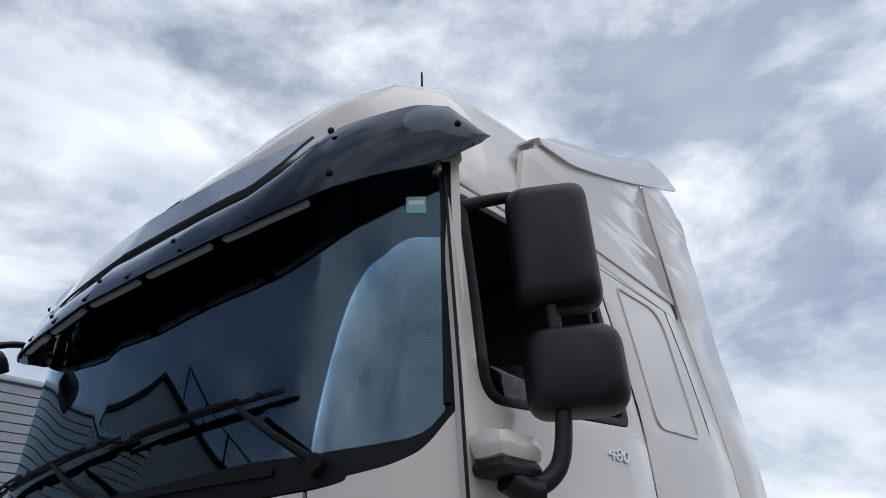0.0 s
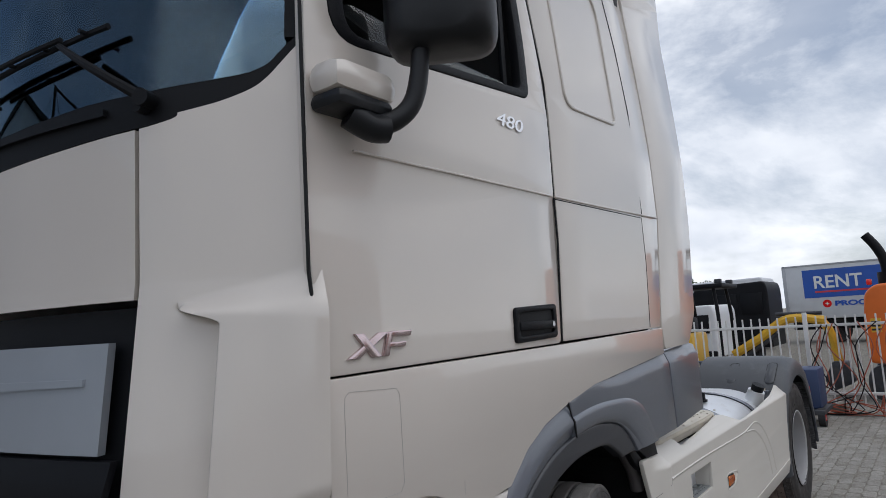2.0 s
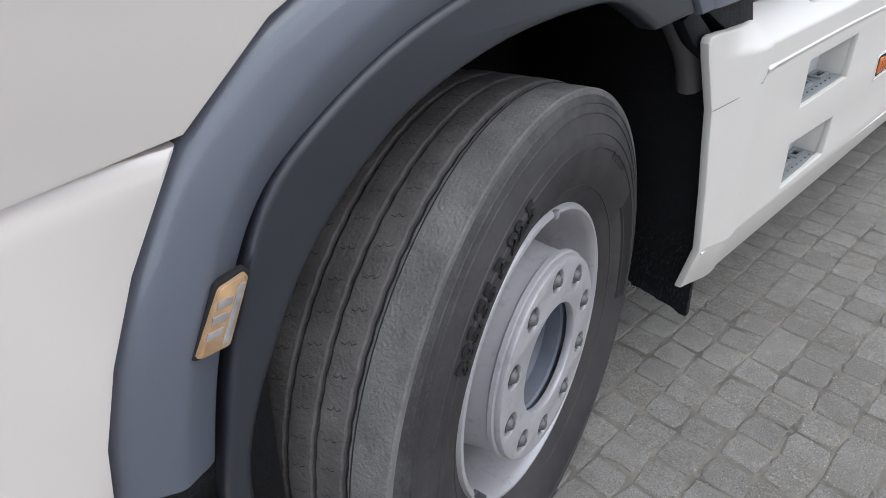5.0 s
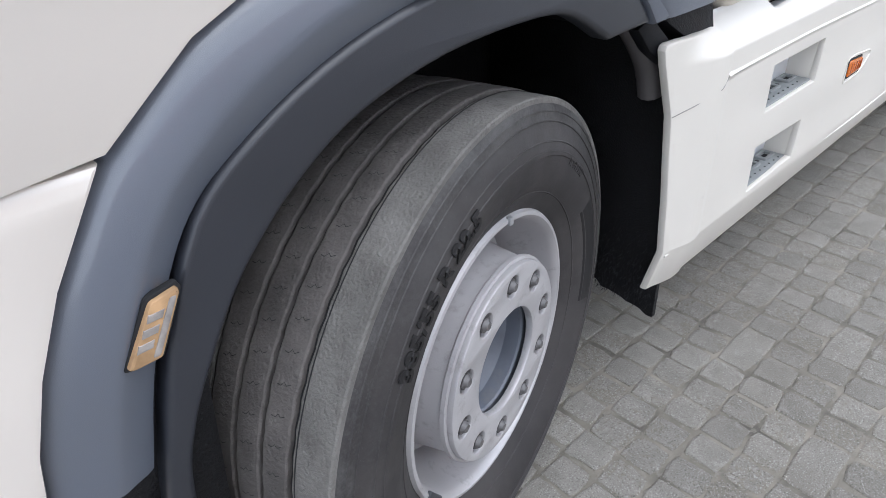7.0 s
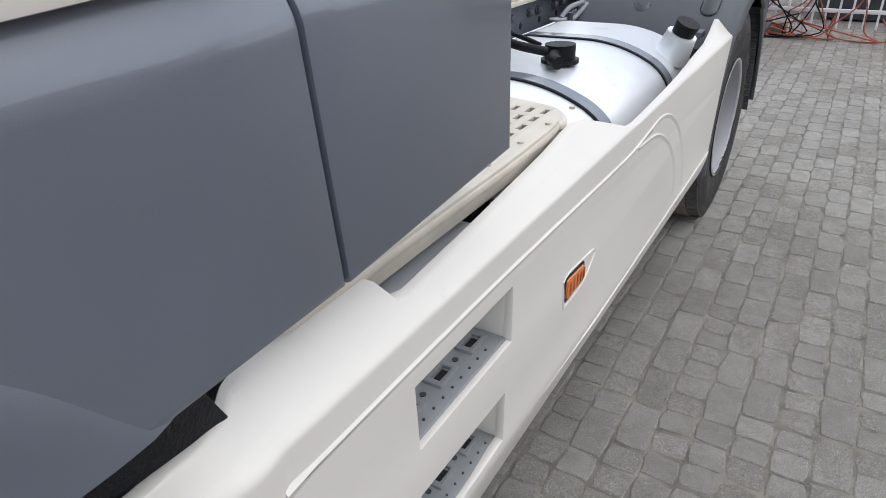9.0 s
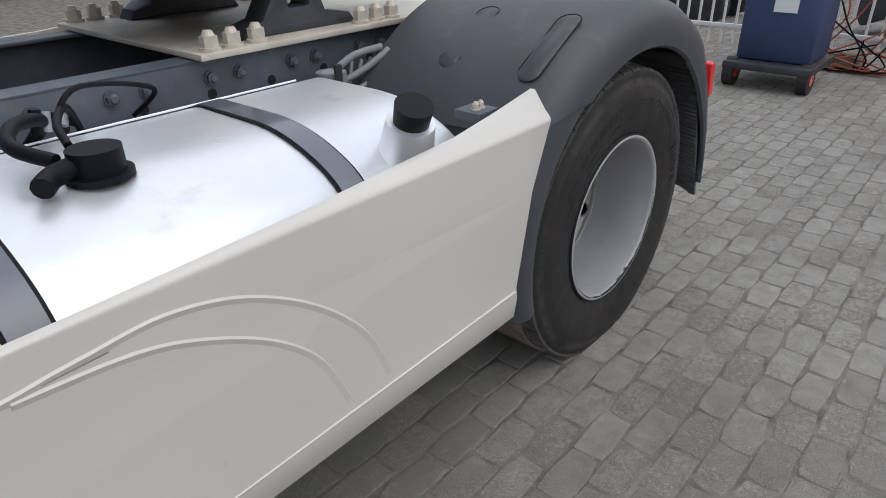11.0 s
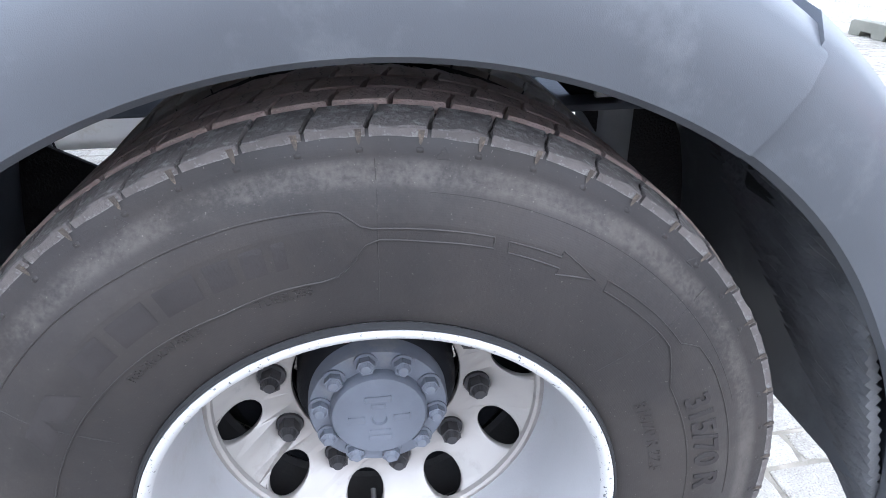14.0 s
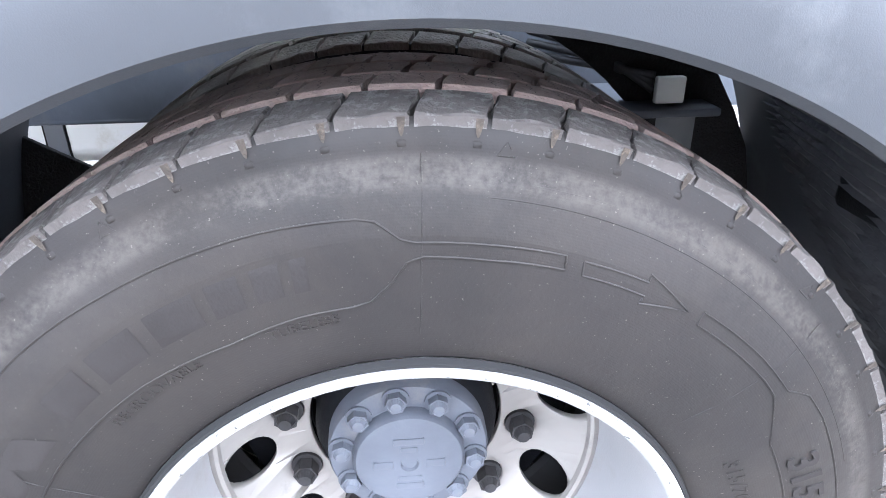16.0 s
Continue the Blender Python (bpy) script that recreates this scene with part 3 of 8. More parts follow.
front_patch("windscreen_cowl", 0.10, TOTAL - 0.10, lambda s: cowl_edge(s) + 0.0, cowl_top, BLACKP, truck, off=-0.006, ns=160, nz=6)
both(lambda: front_patch("windscreen_pillar", 0.095, S_PIL, 2.366, 3.12, WHITE, truck, off=0.0, ns=6, nz=16))
both(lambda: front_patch("windscreen_border", S_PIL, S_PIL + 0.034, 2.34, 3.12, BLACKP, truck, off=-0.006, ns=6, nz=16))
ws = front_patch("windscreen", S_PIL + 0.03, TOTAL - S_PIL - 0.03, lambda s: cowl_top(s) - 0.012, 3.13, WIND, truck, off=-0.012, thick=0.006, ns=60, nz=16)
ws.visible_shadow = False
front_patch("roof_header", 0.085, TOTAL - 0.085, 3.115, 3.22, WHITE, truck, ns=50, nz=4)
front_patch("grille", S_HOOD + 0.012, TOTAL - S_HOOD - 0.012, 0.62, 1.75, BLACKP, truck, off=-0.035, ns=30, nz=6)
S_PAD = s_at(0.165)


def bumper_top(s):
    return float(np.interp(s, [0.075, 0.11, 0.16, S_PAD - 0.015, S_PAD + 0.025, S_HOOD], [1.168, 1.205, 1.258, 1.258, 1.226, 1.215]))


def front_plate(name, outline, holes, mat, off, depth, bevel, parent, ns=14, zcuts=(), smooth=40):
    """A plate with openings, drawn in length along the front and height, bent onto the cab's front."""
    bm = plate_mesh(outline, [h[::-1] for h in holes], depth, bevel)
    a, c = min(p[0] for p in outline), max(p[0] for p in outline)
    for q in range(1, ns):
        bmesh.ops.bisect_plane(bm, geom=bm.verts[:] + bm.edges[:] + bm.faces[:], plane_co=(a + (c - a) * q / ns, 0, 0), plane_no=(1, 0, 0))
    for z in zcuts:
        bmesh.ops.bisect_plane(bm, geom=bm.verts[:] + bm.edges[:] + bm.faces[:], plane_co=(0, 0, z), plane_no=(0, 0, 1))
    for v in bm.verts:
        v.co = front(v.co.x, v.co.z, (off(v.co.x, v.co.z) if callable(off) else off) - v.co.y)
    return part(name, bm, mat, parent, smooth=smooth)


def lamp_quad(d):
    """The headlamp's rounded outline, drawn in by d."""
    r0, r1 = s_at(0.06) - 0.05, s_at(0.262)
    return rounded([(r0 + d * 1.6, 0.765 + d), (r1 - 0.01 - d, 0.765 + d), (r1 - d, 1.012 - d), (r0 + d * 1.6, 1.036 - d)], [0.05, 0.05, max(0.02, 0.055 - d * 0.5), max(0.018, 0.035 - d * 0.3)], 6)


S_IN = S_HOOD - 0.01
BUMPER = [(0.075, 0.52), (S_IN, 0.52), (S_IN, bumper_top(S_IN)), (S_PAD + 0.025, 1.226), (S_PAD - 0.015, 1.258), (0.16, 1.258), (0.11, 1.205), (0.075, 1.168)]
both(lambda: front_plate("bumper_corner", BUMPER, [lamp_quad(0.006)], WHITE, lambda s, z: 0.012 - 0.75 * max(0.0, z - 1.128), 0.02, 0.004, truck, ns=30, zcuts=(1.122, 1.128, 1.134), smooth=30))

# ---- cab side ----
DOOR = [(0.050, 1.575), (1.128, 1.588), (1.158, 1.95), (1.158, 2.52), (1.075, 3.128), (0.075, 3.058), (0.045, 2.75), (0.022, 2.36), (0.022, 1.80)]
WIN_OUT = rounded([(0.098, 2.345), (1.035, 2.428), (1.045, 2.62), (1.03, 3.095), (0.92, 3.105), (0.115, 3.025)], [0.10, 0.04, 0.2, 0.08, 0.1, 0.04])
WIN_IN = rounded([(0.150, 2.375), (0.985, 2.452), (0.995, 2.62), (0.985, 3.06), (0.90, 3.075), (0.160, 3.0)], [0.07, 0.03, 0.2, 0.06, 0.1, 0.03])
DOOR_R = rounded(DOOR, [0.02, 0.02, 0.2, 0.2, 0.05, 0.03, 0.2, 0.1, 0.1])


def door_crease(co):
    p = side_warp(co)
    if p.z < 2.1 and co.y < 0.02:
        p.y += 0.006 * min(1.0, (2.1 - p.z) / 0.015) - 0.006 * max(0.0, min(1.0, (1.95 - p.z) / 0.3))
    return p


both(lambda: plate("door", DOOR_R, WHITE, truck, holes=[WIN_OUT[::-1]], depth=0.03, bevel=0.004, warp=door_crease, cuts_z=CUTS + [2.105, 2.085, 1.95, 1.8, 1.65], cuts_x=[0.3, 0.6, 0.9]))
both(lambda: plate("window_frame", WIN_OUT, BLACKP, truck, holes=[WIN_IN[::-1]], depth=0.035, bevel=0.005, y=-0.003, warp=side_warp, cuts_z=CUTS))
REAR_SIDE = [(1.145, 1.592), (2.125, 1.605), (2.215, 2.12), (2.15, 3.18), (1.095, 3.135), (1.172, 2.52), (1.172, 1.95)]
both(lambda: plate("sleeper_side", rounded(REAR_SIDE, 0.02), WHITE, truck, depth=0.03, bevel=0.003, y=0.0, warp=side_warp, cuts_z=CUTS, cuts_x=[1.4, 1.7, 1.95]))
BAND = [(0.045, 3.075), (1.08, 3.148), (2.15, 3.198), (2.15, 3.27), (1.0, 3.24), (0.10, 3.20)]
both(lambda: plate("roof_rail", BAND, WHITE, truck, depth=0.03, bevel=0.006, y=0.006, warp=side_warp, cuts_z=CUTS, cuts_x=[0.4, 0.8, 1.2, 1.6]))
UNDER_DOOR = [(0.055, 1.275), (0.24, 1.262), (0.37, 1.262), (0.45, 1.235), (0.53, 1.178), (0.75, 1.198), (0.86, 1.283), (0.98, 1.338), (1.15, 1.383), (1.37, 1.423), (2.135, 1.484), (2.14, 1.601), (1.13, 1.583), (0.05, 1.570)]
both(lambda: plate("side_panel", rounded(UNDER_DOOR, [0.0, 0.02, 0.06, 0.06, 0.01] + [0] * 9), WHITE, truck, depth=0.03, bevel=0.004))
LOWER = [(0.105, 0.872), (0.16, 0.84), (0.568, 0.818), (0.587, 0.903), (0.622, 0.993), (0.667, 1.08), (0.742, 1.19), (0.53, 1.19), (0.45, 1.246), (0.37, 1.273), (0.06, 1.284), (0.09, 1.20)]


def lower_warp(co):
    """Above its crease the panel leans in to meet the seam."""
    zc = float(np.interp(co.x, [0.05, 0.37, 0.53, 0.74], [1.196, 1.172, 1.150, 1.185]))
    return Vector((co.x, co.y + 0.36 * max(0.0, co.z - zc) * ease((co.z - zc + 0.006) / 0.014), co.z))


both(lambda: plate("side_panel_lower", rounded(LOWER, [0.02, 0.03] + [0] * 10), WHITE, truck, depth=0.03, bevel=0.004, y=0.004, warp=lower_warp, cuts_z=[1.13 + 0.008 * k for k in range(20)], cuts_x=[0.15, 0.22, 0.3, 0.37, 0.45, 0.53, 0.6]))

# ---- wheel arch ----
def soft(pts, n=4):
    return [(p.x, p.y) for p in catmull([(a, c, 0) for a, c in pts], n)]


ARCH_OUT = [(0.568, 0.818), (0.587, 0.903), (0.62, 0.993), (0.667, 1.08), (0.735, 1.178), (0.79, 1.232), (0.862, 1.288), (0.979, 1.343), (1.152, 1.388), (1.371, 1.429), (2.195, 1.490)]
ARCH_IN = [(2.225, 1.132), (1.90, 1.122), (1.735, 1.118), (1.69, 1.17), (1.62, 1.226), (1.534, 1.259), (1.39, 1.277), (1.215, 1.268), (1.043, 1.227), (0.904, 1.162), (0.808, 1.088), (0.732, 0.944), (0.684, 0.793), (0.655, 0.787)]
ARCH_LIP = [(0.665, 0.58), (0.678, 0.70), (0.70, 0.80), (0.745, 0.945), (0.814, 1.09), (0.906, 1.165), (1.045, 1.23), (1.215, 1.271), (1.39, 1.28), (1.534, 1.262), (1.62, 1.23), (1.69, 1.174), (1.735, 1.122), (1.60, 1.117), (1.49, 1.178), (1.39, 1.192), (1.215, 1.183), (1.06, 1.145), (0.962, 1.092), (0.89, 1.033), (0.838, 0.975), (0.79, 0.90), (0.752, 0.83), (0.722, 0.74), (0.705, 0.58)]
def arch_warp(co):
    """The panel's upper part leans in above a crease."""
    zc = float(np.interp(co.x, [1.0, 1.55, 1.70, 2.3, 2.7], [1.60, 1.388, 1.406, 1.44, 1.45]))
    return Vector((co.x, co.y + 0.42 * max(0.0, co.z - zc), co.z))


def along(pts, n):
    """n + 1 points at even steps along a 2D line."""
    d = [0.0]
    for p, q in zip(pts, pts[1:]):
        d.append(d[-1] + math.hypot(q[0] - p[0], q[1] - p[1]))
    at = [d[-1] * k / n for k in range(n + 1)]
    return list(zip(np.interp(at, d, [p[0] for p in pts]), np.interp(at, d, [p[1] for p in pts])))


ARCH_SECTION = [(0.0, 0.034), (0.06, 0.021), (0.14, 0.012), (0.25, 0.0055), (0.40, 0.001), (0.54, -0.0025), (0.60, -0.003), (0.66, -0.001), (0.80, 0.008), (0.92, 0.015), (1.0, 0.022), (1.0, 0.04), (0.5, 0.03), (0.0, 0.05)]


def arch_front():
    """The arch's front piece: rolled in at its outer edge, with a soft ridge before it turns in to the lip."""
    outer = along(soft(ARCH_OUT[:9], 6), 44)
    inner = along(soft([(0.684, 0.790), (0.732, 0.944), (0.808, 1.088), (0.904, 1.162), (1.043, 1.227), (1.176, 1.261)], 6), 44)
    bm = bmesh.new()
    rings = [[bm.verts.new((o[0] + (i[0] - o[0]) * v, y, o[1] + (i[1] - o[1]) * v)) for v, y in ARCH_SECTION] for o, i in zip(outer, inner)]
    m = len(ARCH_SECTION)
    for a, b in zip(rings, rings[1:]):
        for k in range(m):
            bm.faces.new((a[k], a[(k + 1) % m], b[(k + 1) % m], b[k]))
    bm.faces.new(rings[0]), bm.faces.new(rings[-1][::-1])
    return part("wheel_arch", bm, GREY, truck, smooth=50)


both(arch_front)
ARCH_REAR = soft([(1.156, 1.3885), (1.371, 1.429), (2.195, 1.490)]) + ARCH_IN[:2] + soft(ARCH_IN[2:8] + [(1.182, 1.263)])
both(lambda: plate("wheel_arch_rear", ARCH_REAR, GREY, truck, depth=0.06, bevel=0.010, y=0.002, warp=arch_warp, cuts_z=[1.38 + 0.012 * k for k in range(9)], cuts_x=[1.5, 1.7, 1.9, 2.1]))
both(lambda: plate("arch_lip", soft(ARCH_LIP[:13]) + soft(ARCH_LIP[13:]), LIP_BLACK, truck, depth=0.05, bevel=0.012, y=0.012))
REARP = [(2.1985, 1.491), (2.585, 1.512), (2.65, 1.50), (2.655, 1.166), (2.2295, 1.133)]
both(lambda: plate("rear_corner_panel", REARP, GREY, truck, depth=0.05, bevel=0.007, y=0.002, warp=arch_warp, cuts_z=[1.43, 1.44, 1.45, 1.46, 1.48]))

# ---- cab roof ----
def roof():
    bm = bmesh.new()
    st = [(-0.22, 3.24, 0.72), (-0.15, 3.39, 0.48), (-0.045, 3.535, 0.25), (0.10, 3.65, 0.12), (0.30, 3.75, 0.075), (0.50, 3.81, 0.065), (0.8, 3.86, 0.06), (1.2, 3.91, 0.06), (1.7, 3.94, 0.06), (2.15, 3.96, 0.06)]
    prof = [(0.0, 0.0), (0.02, 0.25), (0.075, 0.62), (0.13, 0.86), (0.21, 0.97), (0.36, 1.03), (0.65, 1.07)]
    rings = []
    for x, z, ys in st:
        h = z - 3.18
        half = [(ys + a, 3.18 + h * b) for a, b in prof] + [(1.25, 3.18 + h * 1.09)]
        half = [(p.x, p.y) for p in catmull([(a, b, 0) for a, b in half], 3)]
        full = half + [(2.5 - a, b) for a, b in half[-2::-1]]
        rings.append([bm.verts.new((x, a, b)) for a, b in full])
    for a, b in zip(rings, rings[1:]):
        for k in range(len(a) - 1):
            bm.faces.new((a[k], a[k + 1], b[k + 1], b[k]))
    bm.faces.new(rings[-1])
    bm.faces.new(rings[0][::-1])
    return part("roof", bm, WHITE, truck, smooth=45)


roof()


# ---- cab inside and closing walls ----
box("cab_floor", (0.12, 0.06, 1.50), (2.1, 2.44, 1.56), CAB_DARK, truck)
box("cab_rear_wall", (2.08, 0.06, 1.5), (2.13, 2.44, 3.9), CAB_DARK, truck)
box("cab_headlining", (0.15, 0.1, 3.22), (2.1, 2.4, 3.25), CAB_DARK, truck)
box("sleeper_curtain", (1.15, 0.09, 1.6), (1.19, 2.41, 3.2), CAB_DARK, truck)


# the cab's drawn sizes are brought to its true ones
CAB_FIT = Matrix(((0.966, 0, 0, 0.088), (0, 1, 0, 0), (0, 0, 0.974, 0.002), (0, 0, 0, 1)))


def fit_cab(objects):
    done = set()
    for o in objects:
        if o.type != "MESH":
            continue
        if o.location.length > 1e-6:
            o.location = CAB_FIT @ o.location
        elif o.data.name not in done:
            o.data.transform(CAB_FIT)
            done.add(o.data.name)


fit_cab(truck.children_recursive)


# ---- roof side, side fairing and spoiler ----
def upper_warp(co):
    return Vector((co.x, co.y + min(0.052, side_y(co.z + 0.05)), co.z))


EDGE = [(0.835, 3.50), (1.0, 3.525), (1.156, 3.56), (1.56, 3.711), (2.04, 3.909), (2.40, 4.068), (2.74, 4.22)]
RIDGE = [(0.80, 0.07, 3.52), (1.02, 0.12, 3.68), (1.20, 0.15, 3.80), (1.745, 0.18, 4.06), (2.126, 0.18, 4.23), (2.45, 0.18, 4.41), (2.74, 0.18, 4.55)]
ROOF_SIDE = [(0.62, 3.145), (2.13, 3.185), (2.10, 3.40), (2.03, 3.70), (2.035, 3.905), (1.56, 3.705), (1.156, 3.555), (0.835, 3.495), (0.70, 3.40)]
both(lambda: plate("roof_side", rounded(ROOF_SIDE, 0.012), WHITE, truck, depth=0.03, bevel=0.005, y=0.006, warp=upper_warp, cuts_z=CUTS))
FAIR = [(2.155, 1.575), (2.243, 2.067), (2.183, 3.10), (2.115, 3.42), (2.045, 3.70), (2.05, 3.905), (2.384, 4.055), (2.52, 4.02), (2.60, 3.95), (2.672, 3.94), (2.685, 3.85), (2.66, 3.76), (2.705, 3.55), (2.71, 3.28), (2.715, 2.10), (2.655, 1.62), (2.52, 1.471), (2.175, 1.463)]
both(lambda: plate("side_fairing", rounded(FAIR, 0.025), WHITE, truck, depth=0.025, bevel=0.004, y=0.0, warp=upper_warp, cuts_z=CUTS))


def spoiler():
    bm = bmesh.new()
    e = catmull([(x, 0.045, z) for x, z in EDGE], 5)
    t = catmull(RIDGE, 5)
    grids = []
    for d in (0.0, 0.022):
        g = []
        for a, c in zip(e, t):
            m = (a + c) / 2 + Vector((0, -0.012, 0.015))
            k = Vector((0, d, -0.4 * d))
            row = [a + Vector((0, d, 0)), m + k, c + k, Vector((c.x, 0.45, c.z + 0.05 - d)), Vector((c.x, 1.25, c.z + 0.08 - d))]
            row += [Vector((p.x, 2.5 - p.y, p.z)) for p in row[-2::-1]]
            g.append([bm.verts.new(p) for p in row])
        grids.append(g)
    a, c = grids
    n, m = len(a), len(a[0])
    for i in range(n - 1):
        for j in range(m - 1):
            bm.faces.new((a[i][j], a[i][j + 1], a[i + 1][j + 1], a[i + 1][j]))
            bm.faces.new((c[i][j], c[i + 1][j], c[i + 1][j + 1], c[i][j + 1]))
        for j in (0, m - 1):
            bm.faces.new((a[i][j], a[i + 1][j], c[i + 1][j], c[i][j]))
    for j in range(m - 1):
        for i in (0, n - 1):
            bm.faces.new((a[i][j], c[i][j], c[i][j + 1], a[i][j + 1]))
    return part("roof_spoiler", bm, WHITE, truck, smooth=50)


spoiler()

# ---- side skirt ----
SKIRT = [(1.858, 1.034), (1.847, 1.031), (1.843, 1.021), (1.853, 0.99), (1.905, 0.868), (1.938, 0.66), (1.955, 0.50), (1.957, 0.371), (3.23, 0.40), (4.582, 0.42), (4.561, 0.534), (4.618, 0.80), (4.713, 1.031), (4.545, 1.014), (4.36, 0.998), (3.915, 0.982), (3.517, 0.974), (3.40, 0.972), (3.345, 0.976), (3.257, 1.007), (3.20, 1.026), (3.13, 1.034), (2.944, 1.022), (2.64, 1.008), (2.40, 0.999), (2.372, 1.003), (2.362, 1.026), (2.345, 1.039), (2.271, 1.038), (2.203, 1.034), (2.136, 1.034), (2.10, 1.028), (2.07, 1.022), (2.03, 1.021), (1.99, 1.023), (1.95, 1.027), (1.90, 1.032)]
STEP1 = [(2.356, 0.750), (2.668, 0.752), (2.672, 0.872), (2.352, 0.873)]
STEP2 = [(2.356, 0.518), (2.640, 0.526), (2.645, 0.642), (2.351, 0.652)]


def skirt_warp(co):
    y = co.y
    if co.z > 0.968:
        y += (0.35 + 0.75 * ease((co.z - 0.968) / 0.02)) * (co.z - 0.968) * ease((co.x - 1.91) / 0.20)
    if co.z < 0.50:
        y += 0.25 * (0.50 - co.z)
    # the front flange turns in towards the wheel
    y += 0.022 * (1 - ease((co.x - 1.90) / 0.16)) - 0.006 * ease((co.x - 1.98) / 0.06) * (1 - ease((co.x - 2.075) / 0.03))
    return Vector((co.x, y, co.z))


both(lambda: plate("side_skirt", SKIRT, WHITE_DULL, truck, holes=[STEP1, STEP2], depth=0.02, bevel=0.004, warp=skirt_warp, cuts_z=[0.5, 0.6, 0.7, 0.8, 0.9, 0.94, 0.964, 0.968, 0.972, 0.977, 0.982, 0.99, 1.0], cuts_x=[1.88, 1.90, 1.92, 1.95, 1.98, 2.01, 2.04, 2.048, 2.0575, 2.067, 2.075, 2.084, 2.0925, 2.101, 2.11]))
tube("skirt_nose_bracket", [(1.79, 0.085, 1.10), (1.845, 0.088, 1.045), (1.90, 0.09, 0.975), (1.925, 0.09, 0.90)], lambda u: 0.034 - 0.006 * u, BRACKET, truck, seg=12, n=5, label="grey-brown moulded bracket behind the skirt's nose")
# ---- wheels ----
XF, XR = 1.391, 5.204
cab_done = set(truck.children_recursive)


def tyre_profile(r, width, rim_r, bead=0.0):
    h = r - rim_r
    ridge = -0.002 if bead else 0.0
    b0, b1, b2, b3 = (0.035, 0.026, 0.020, 0.012) if bead else (0.029, 0.0185, 0.0125, 0.0075)
    pr = [(rim_r - 0.004, b0), (rim_r + 0.004, b1), (rim_r + 0.02, b2), (rim_r + 0.05, b3), (rim_r + 0.35 * h, 0.002), (rim_r + 0.52 * h, 0.0), (rim_r + 0.525 * h, ridge), (rim_r + 0.56 * h, ridge), (rim_r + 0.565 * h, 0.0), (rim_r + 0.74 * h, 0.008), (r - 0.048, 0.013), (r - 0.034, 0.015), (r - 0.020, 0.018), (r - 0.013, 0.024), (r - 0.012, 0.05), (r - 0.012, 0.08), (r - 0.012, width / 2)]
    return [(a, y + bead * max(0.0, 1 - (a - rim_r) / 0.10) ** 1.5 if a > rim_r else y + bead) for a, y in pr]


def wall_depth(r, tyre_r, bead=0.0):
    """Depth of the tyre's side wall at radius r."""
    pr = tyre_profile(tyre_r, 0.3, 0.297 if bead else 0.294, bead)
    return float(np.interp(r, [a for a, _ in pr[:13]], [c for _, c in pr[:13]]))


def arc_text(text, radius, size, angle, depth, parent, mat, tyre_r=0.515, name="sidewall_lettering", bead=0.0, weight=0.0, lift=0.0):
    """Raised lettering that runs round a wheel's side; angle: of its middle, in degrees from straight up, to the right."""
    cu = bpy.data.curves.new("tmp", "FONT")
    cu.body, cu.size, cu.extrude, cu.align_x, cu.offset = text, size, depth, "CENTER", weight
    ob = new("tmp", cu)
    me = bpy.data.meshes.new_from_object(ob.evaluated_get(bpy.context.evaluated_depsgraph_get()))
    bpy.data.objects.remove(ob)
    bpy.data.curves.remove(cu)
    for v in me.vertices:
        a = math.pi / 2 - radians(angle) - v.co.x / radius
        r = radius + v.co.y
        v.co = (r * math.cos(a), wall_depth(r, tyre_r, bead) - v.co.z - lift, r * math.sin(a))
    me.materials.append(mat)
    o = new(name, me)
    o.parent = parent
    return o


def arc_bar(parent, radius, height, a0, a1, lift, mat, name="sidewall_mark", n=16, tyre_r=0.515, lean=0.0, bead=0.0):
    """A raised bar on the side wall between two angles; lean slants its ends."""
    bm = bmesh.new()
    rows = []
    for q in range(7):
        r = radius + height * q / 6
        d = wall_depth(r, tyre_r, bead) + (0.002 if q in (0, 6) else -lift)
        rows.append([bm.verts.new((r * math.sin(radians(a)), d, r * math.cos(radians(a)))) for a in (a0 + (a1 - a0) * k / n + lean * q / 6 for k in range(n + 1))])
    for a, b in zip(rows, rows[1:]):
        for k in range(n):
            bm.faces.new((a[k], a[k + 1], b[k + 1], b[k]))
    return part(name, bm, mat, parent)


def wall_line(parent, pts, width, lift, mat, name="sidewall_line", tyre_r=0.515):
    """A thin raised rib on the side wall through (radius, degrees) points."""
    path = []
    for (r0, a0), (r1, a1) in zip(pts, pts[1:]):
        n = max(2, int(abs(a1 - a0) / 1.5))
        path += [(r0 + (r1 - r0) * k / n, a0 + (a1 - a0) * k / n) for k in range(n)]
    path.append(pts[-1])
    bm = bmesh.new()
    tubem(bm, [(r * math.sin(radians(a)), wall_depth(r, tyre_r) + width - lift, r * math.cos(radians(a))) for r, a in path], width, 6, 1)
    return part(name, bm, mat, parent)


def wheel_empty(name, x, y, z, label, turn=0.0):
    w = new(name)
    w.parent = truck
    w.matrix_local = pose(x, y, z, 0, 0, turn)
    w["label"] = label
    return w


def nut_mesh(name, r, length, mat, seg=6):
    bm = bmesh.new()
    cylm(bm, (0, 0, 0), (0, -length, 0), r, seg=seg)
    cylm(bm, (0, -length * 0.999, 0), (0, -length * 1.35, 0), r * 0.78, r * 0.5, seg=16)
    cylm(bm, (0, 0, 0), (0, -length * 0.25, 0), r * 1.25, seg=20)
    me = bpy.data.meshes.new(name)
    bmesh.ops.recalc_face_normals(bm, faces=bm.faces)
    bm.to_mesh(me)
    bm.free()
    me.materials.append(mat)
    return me


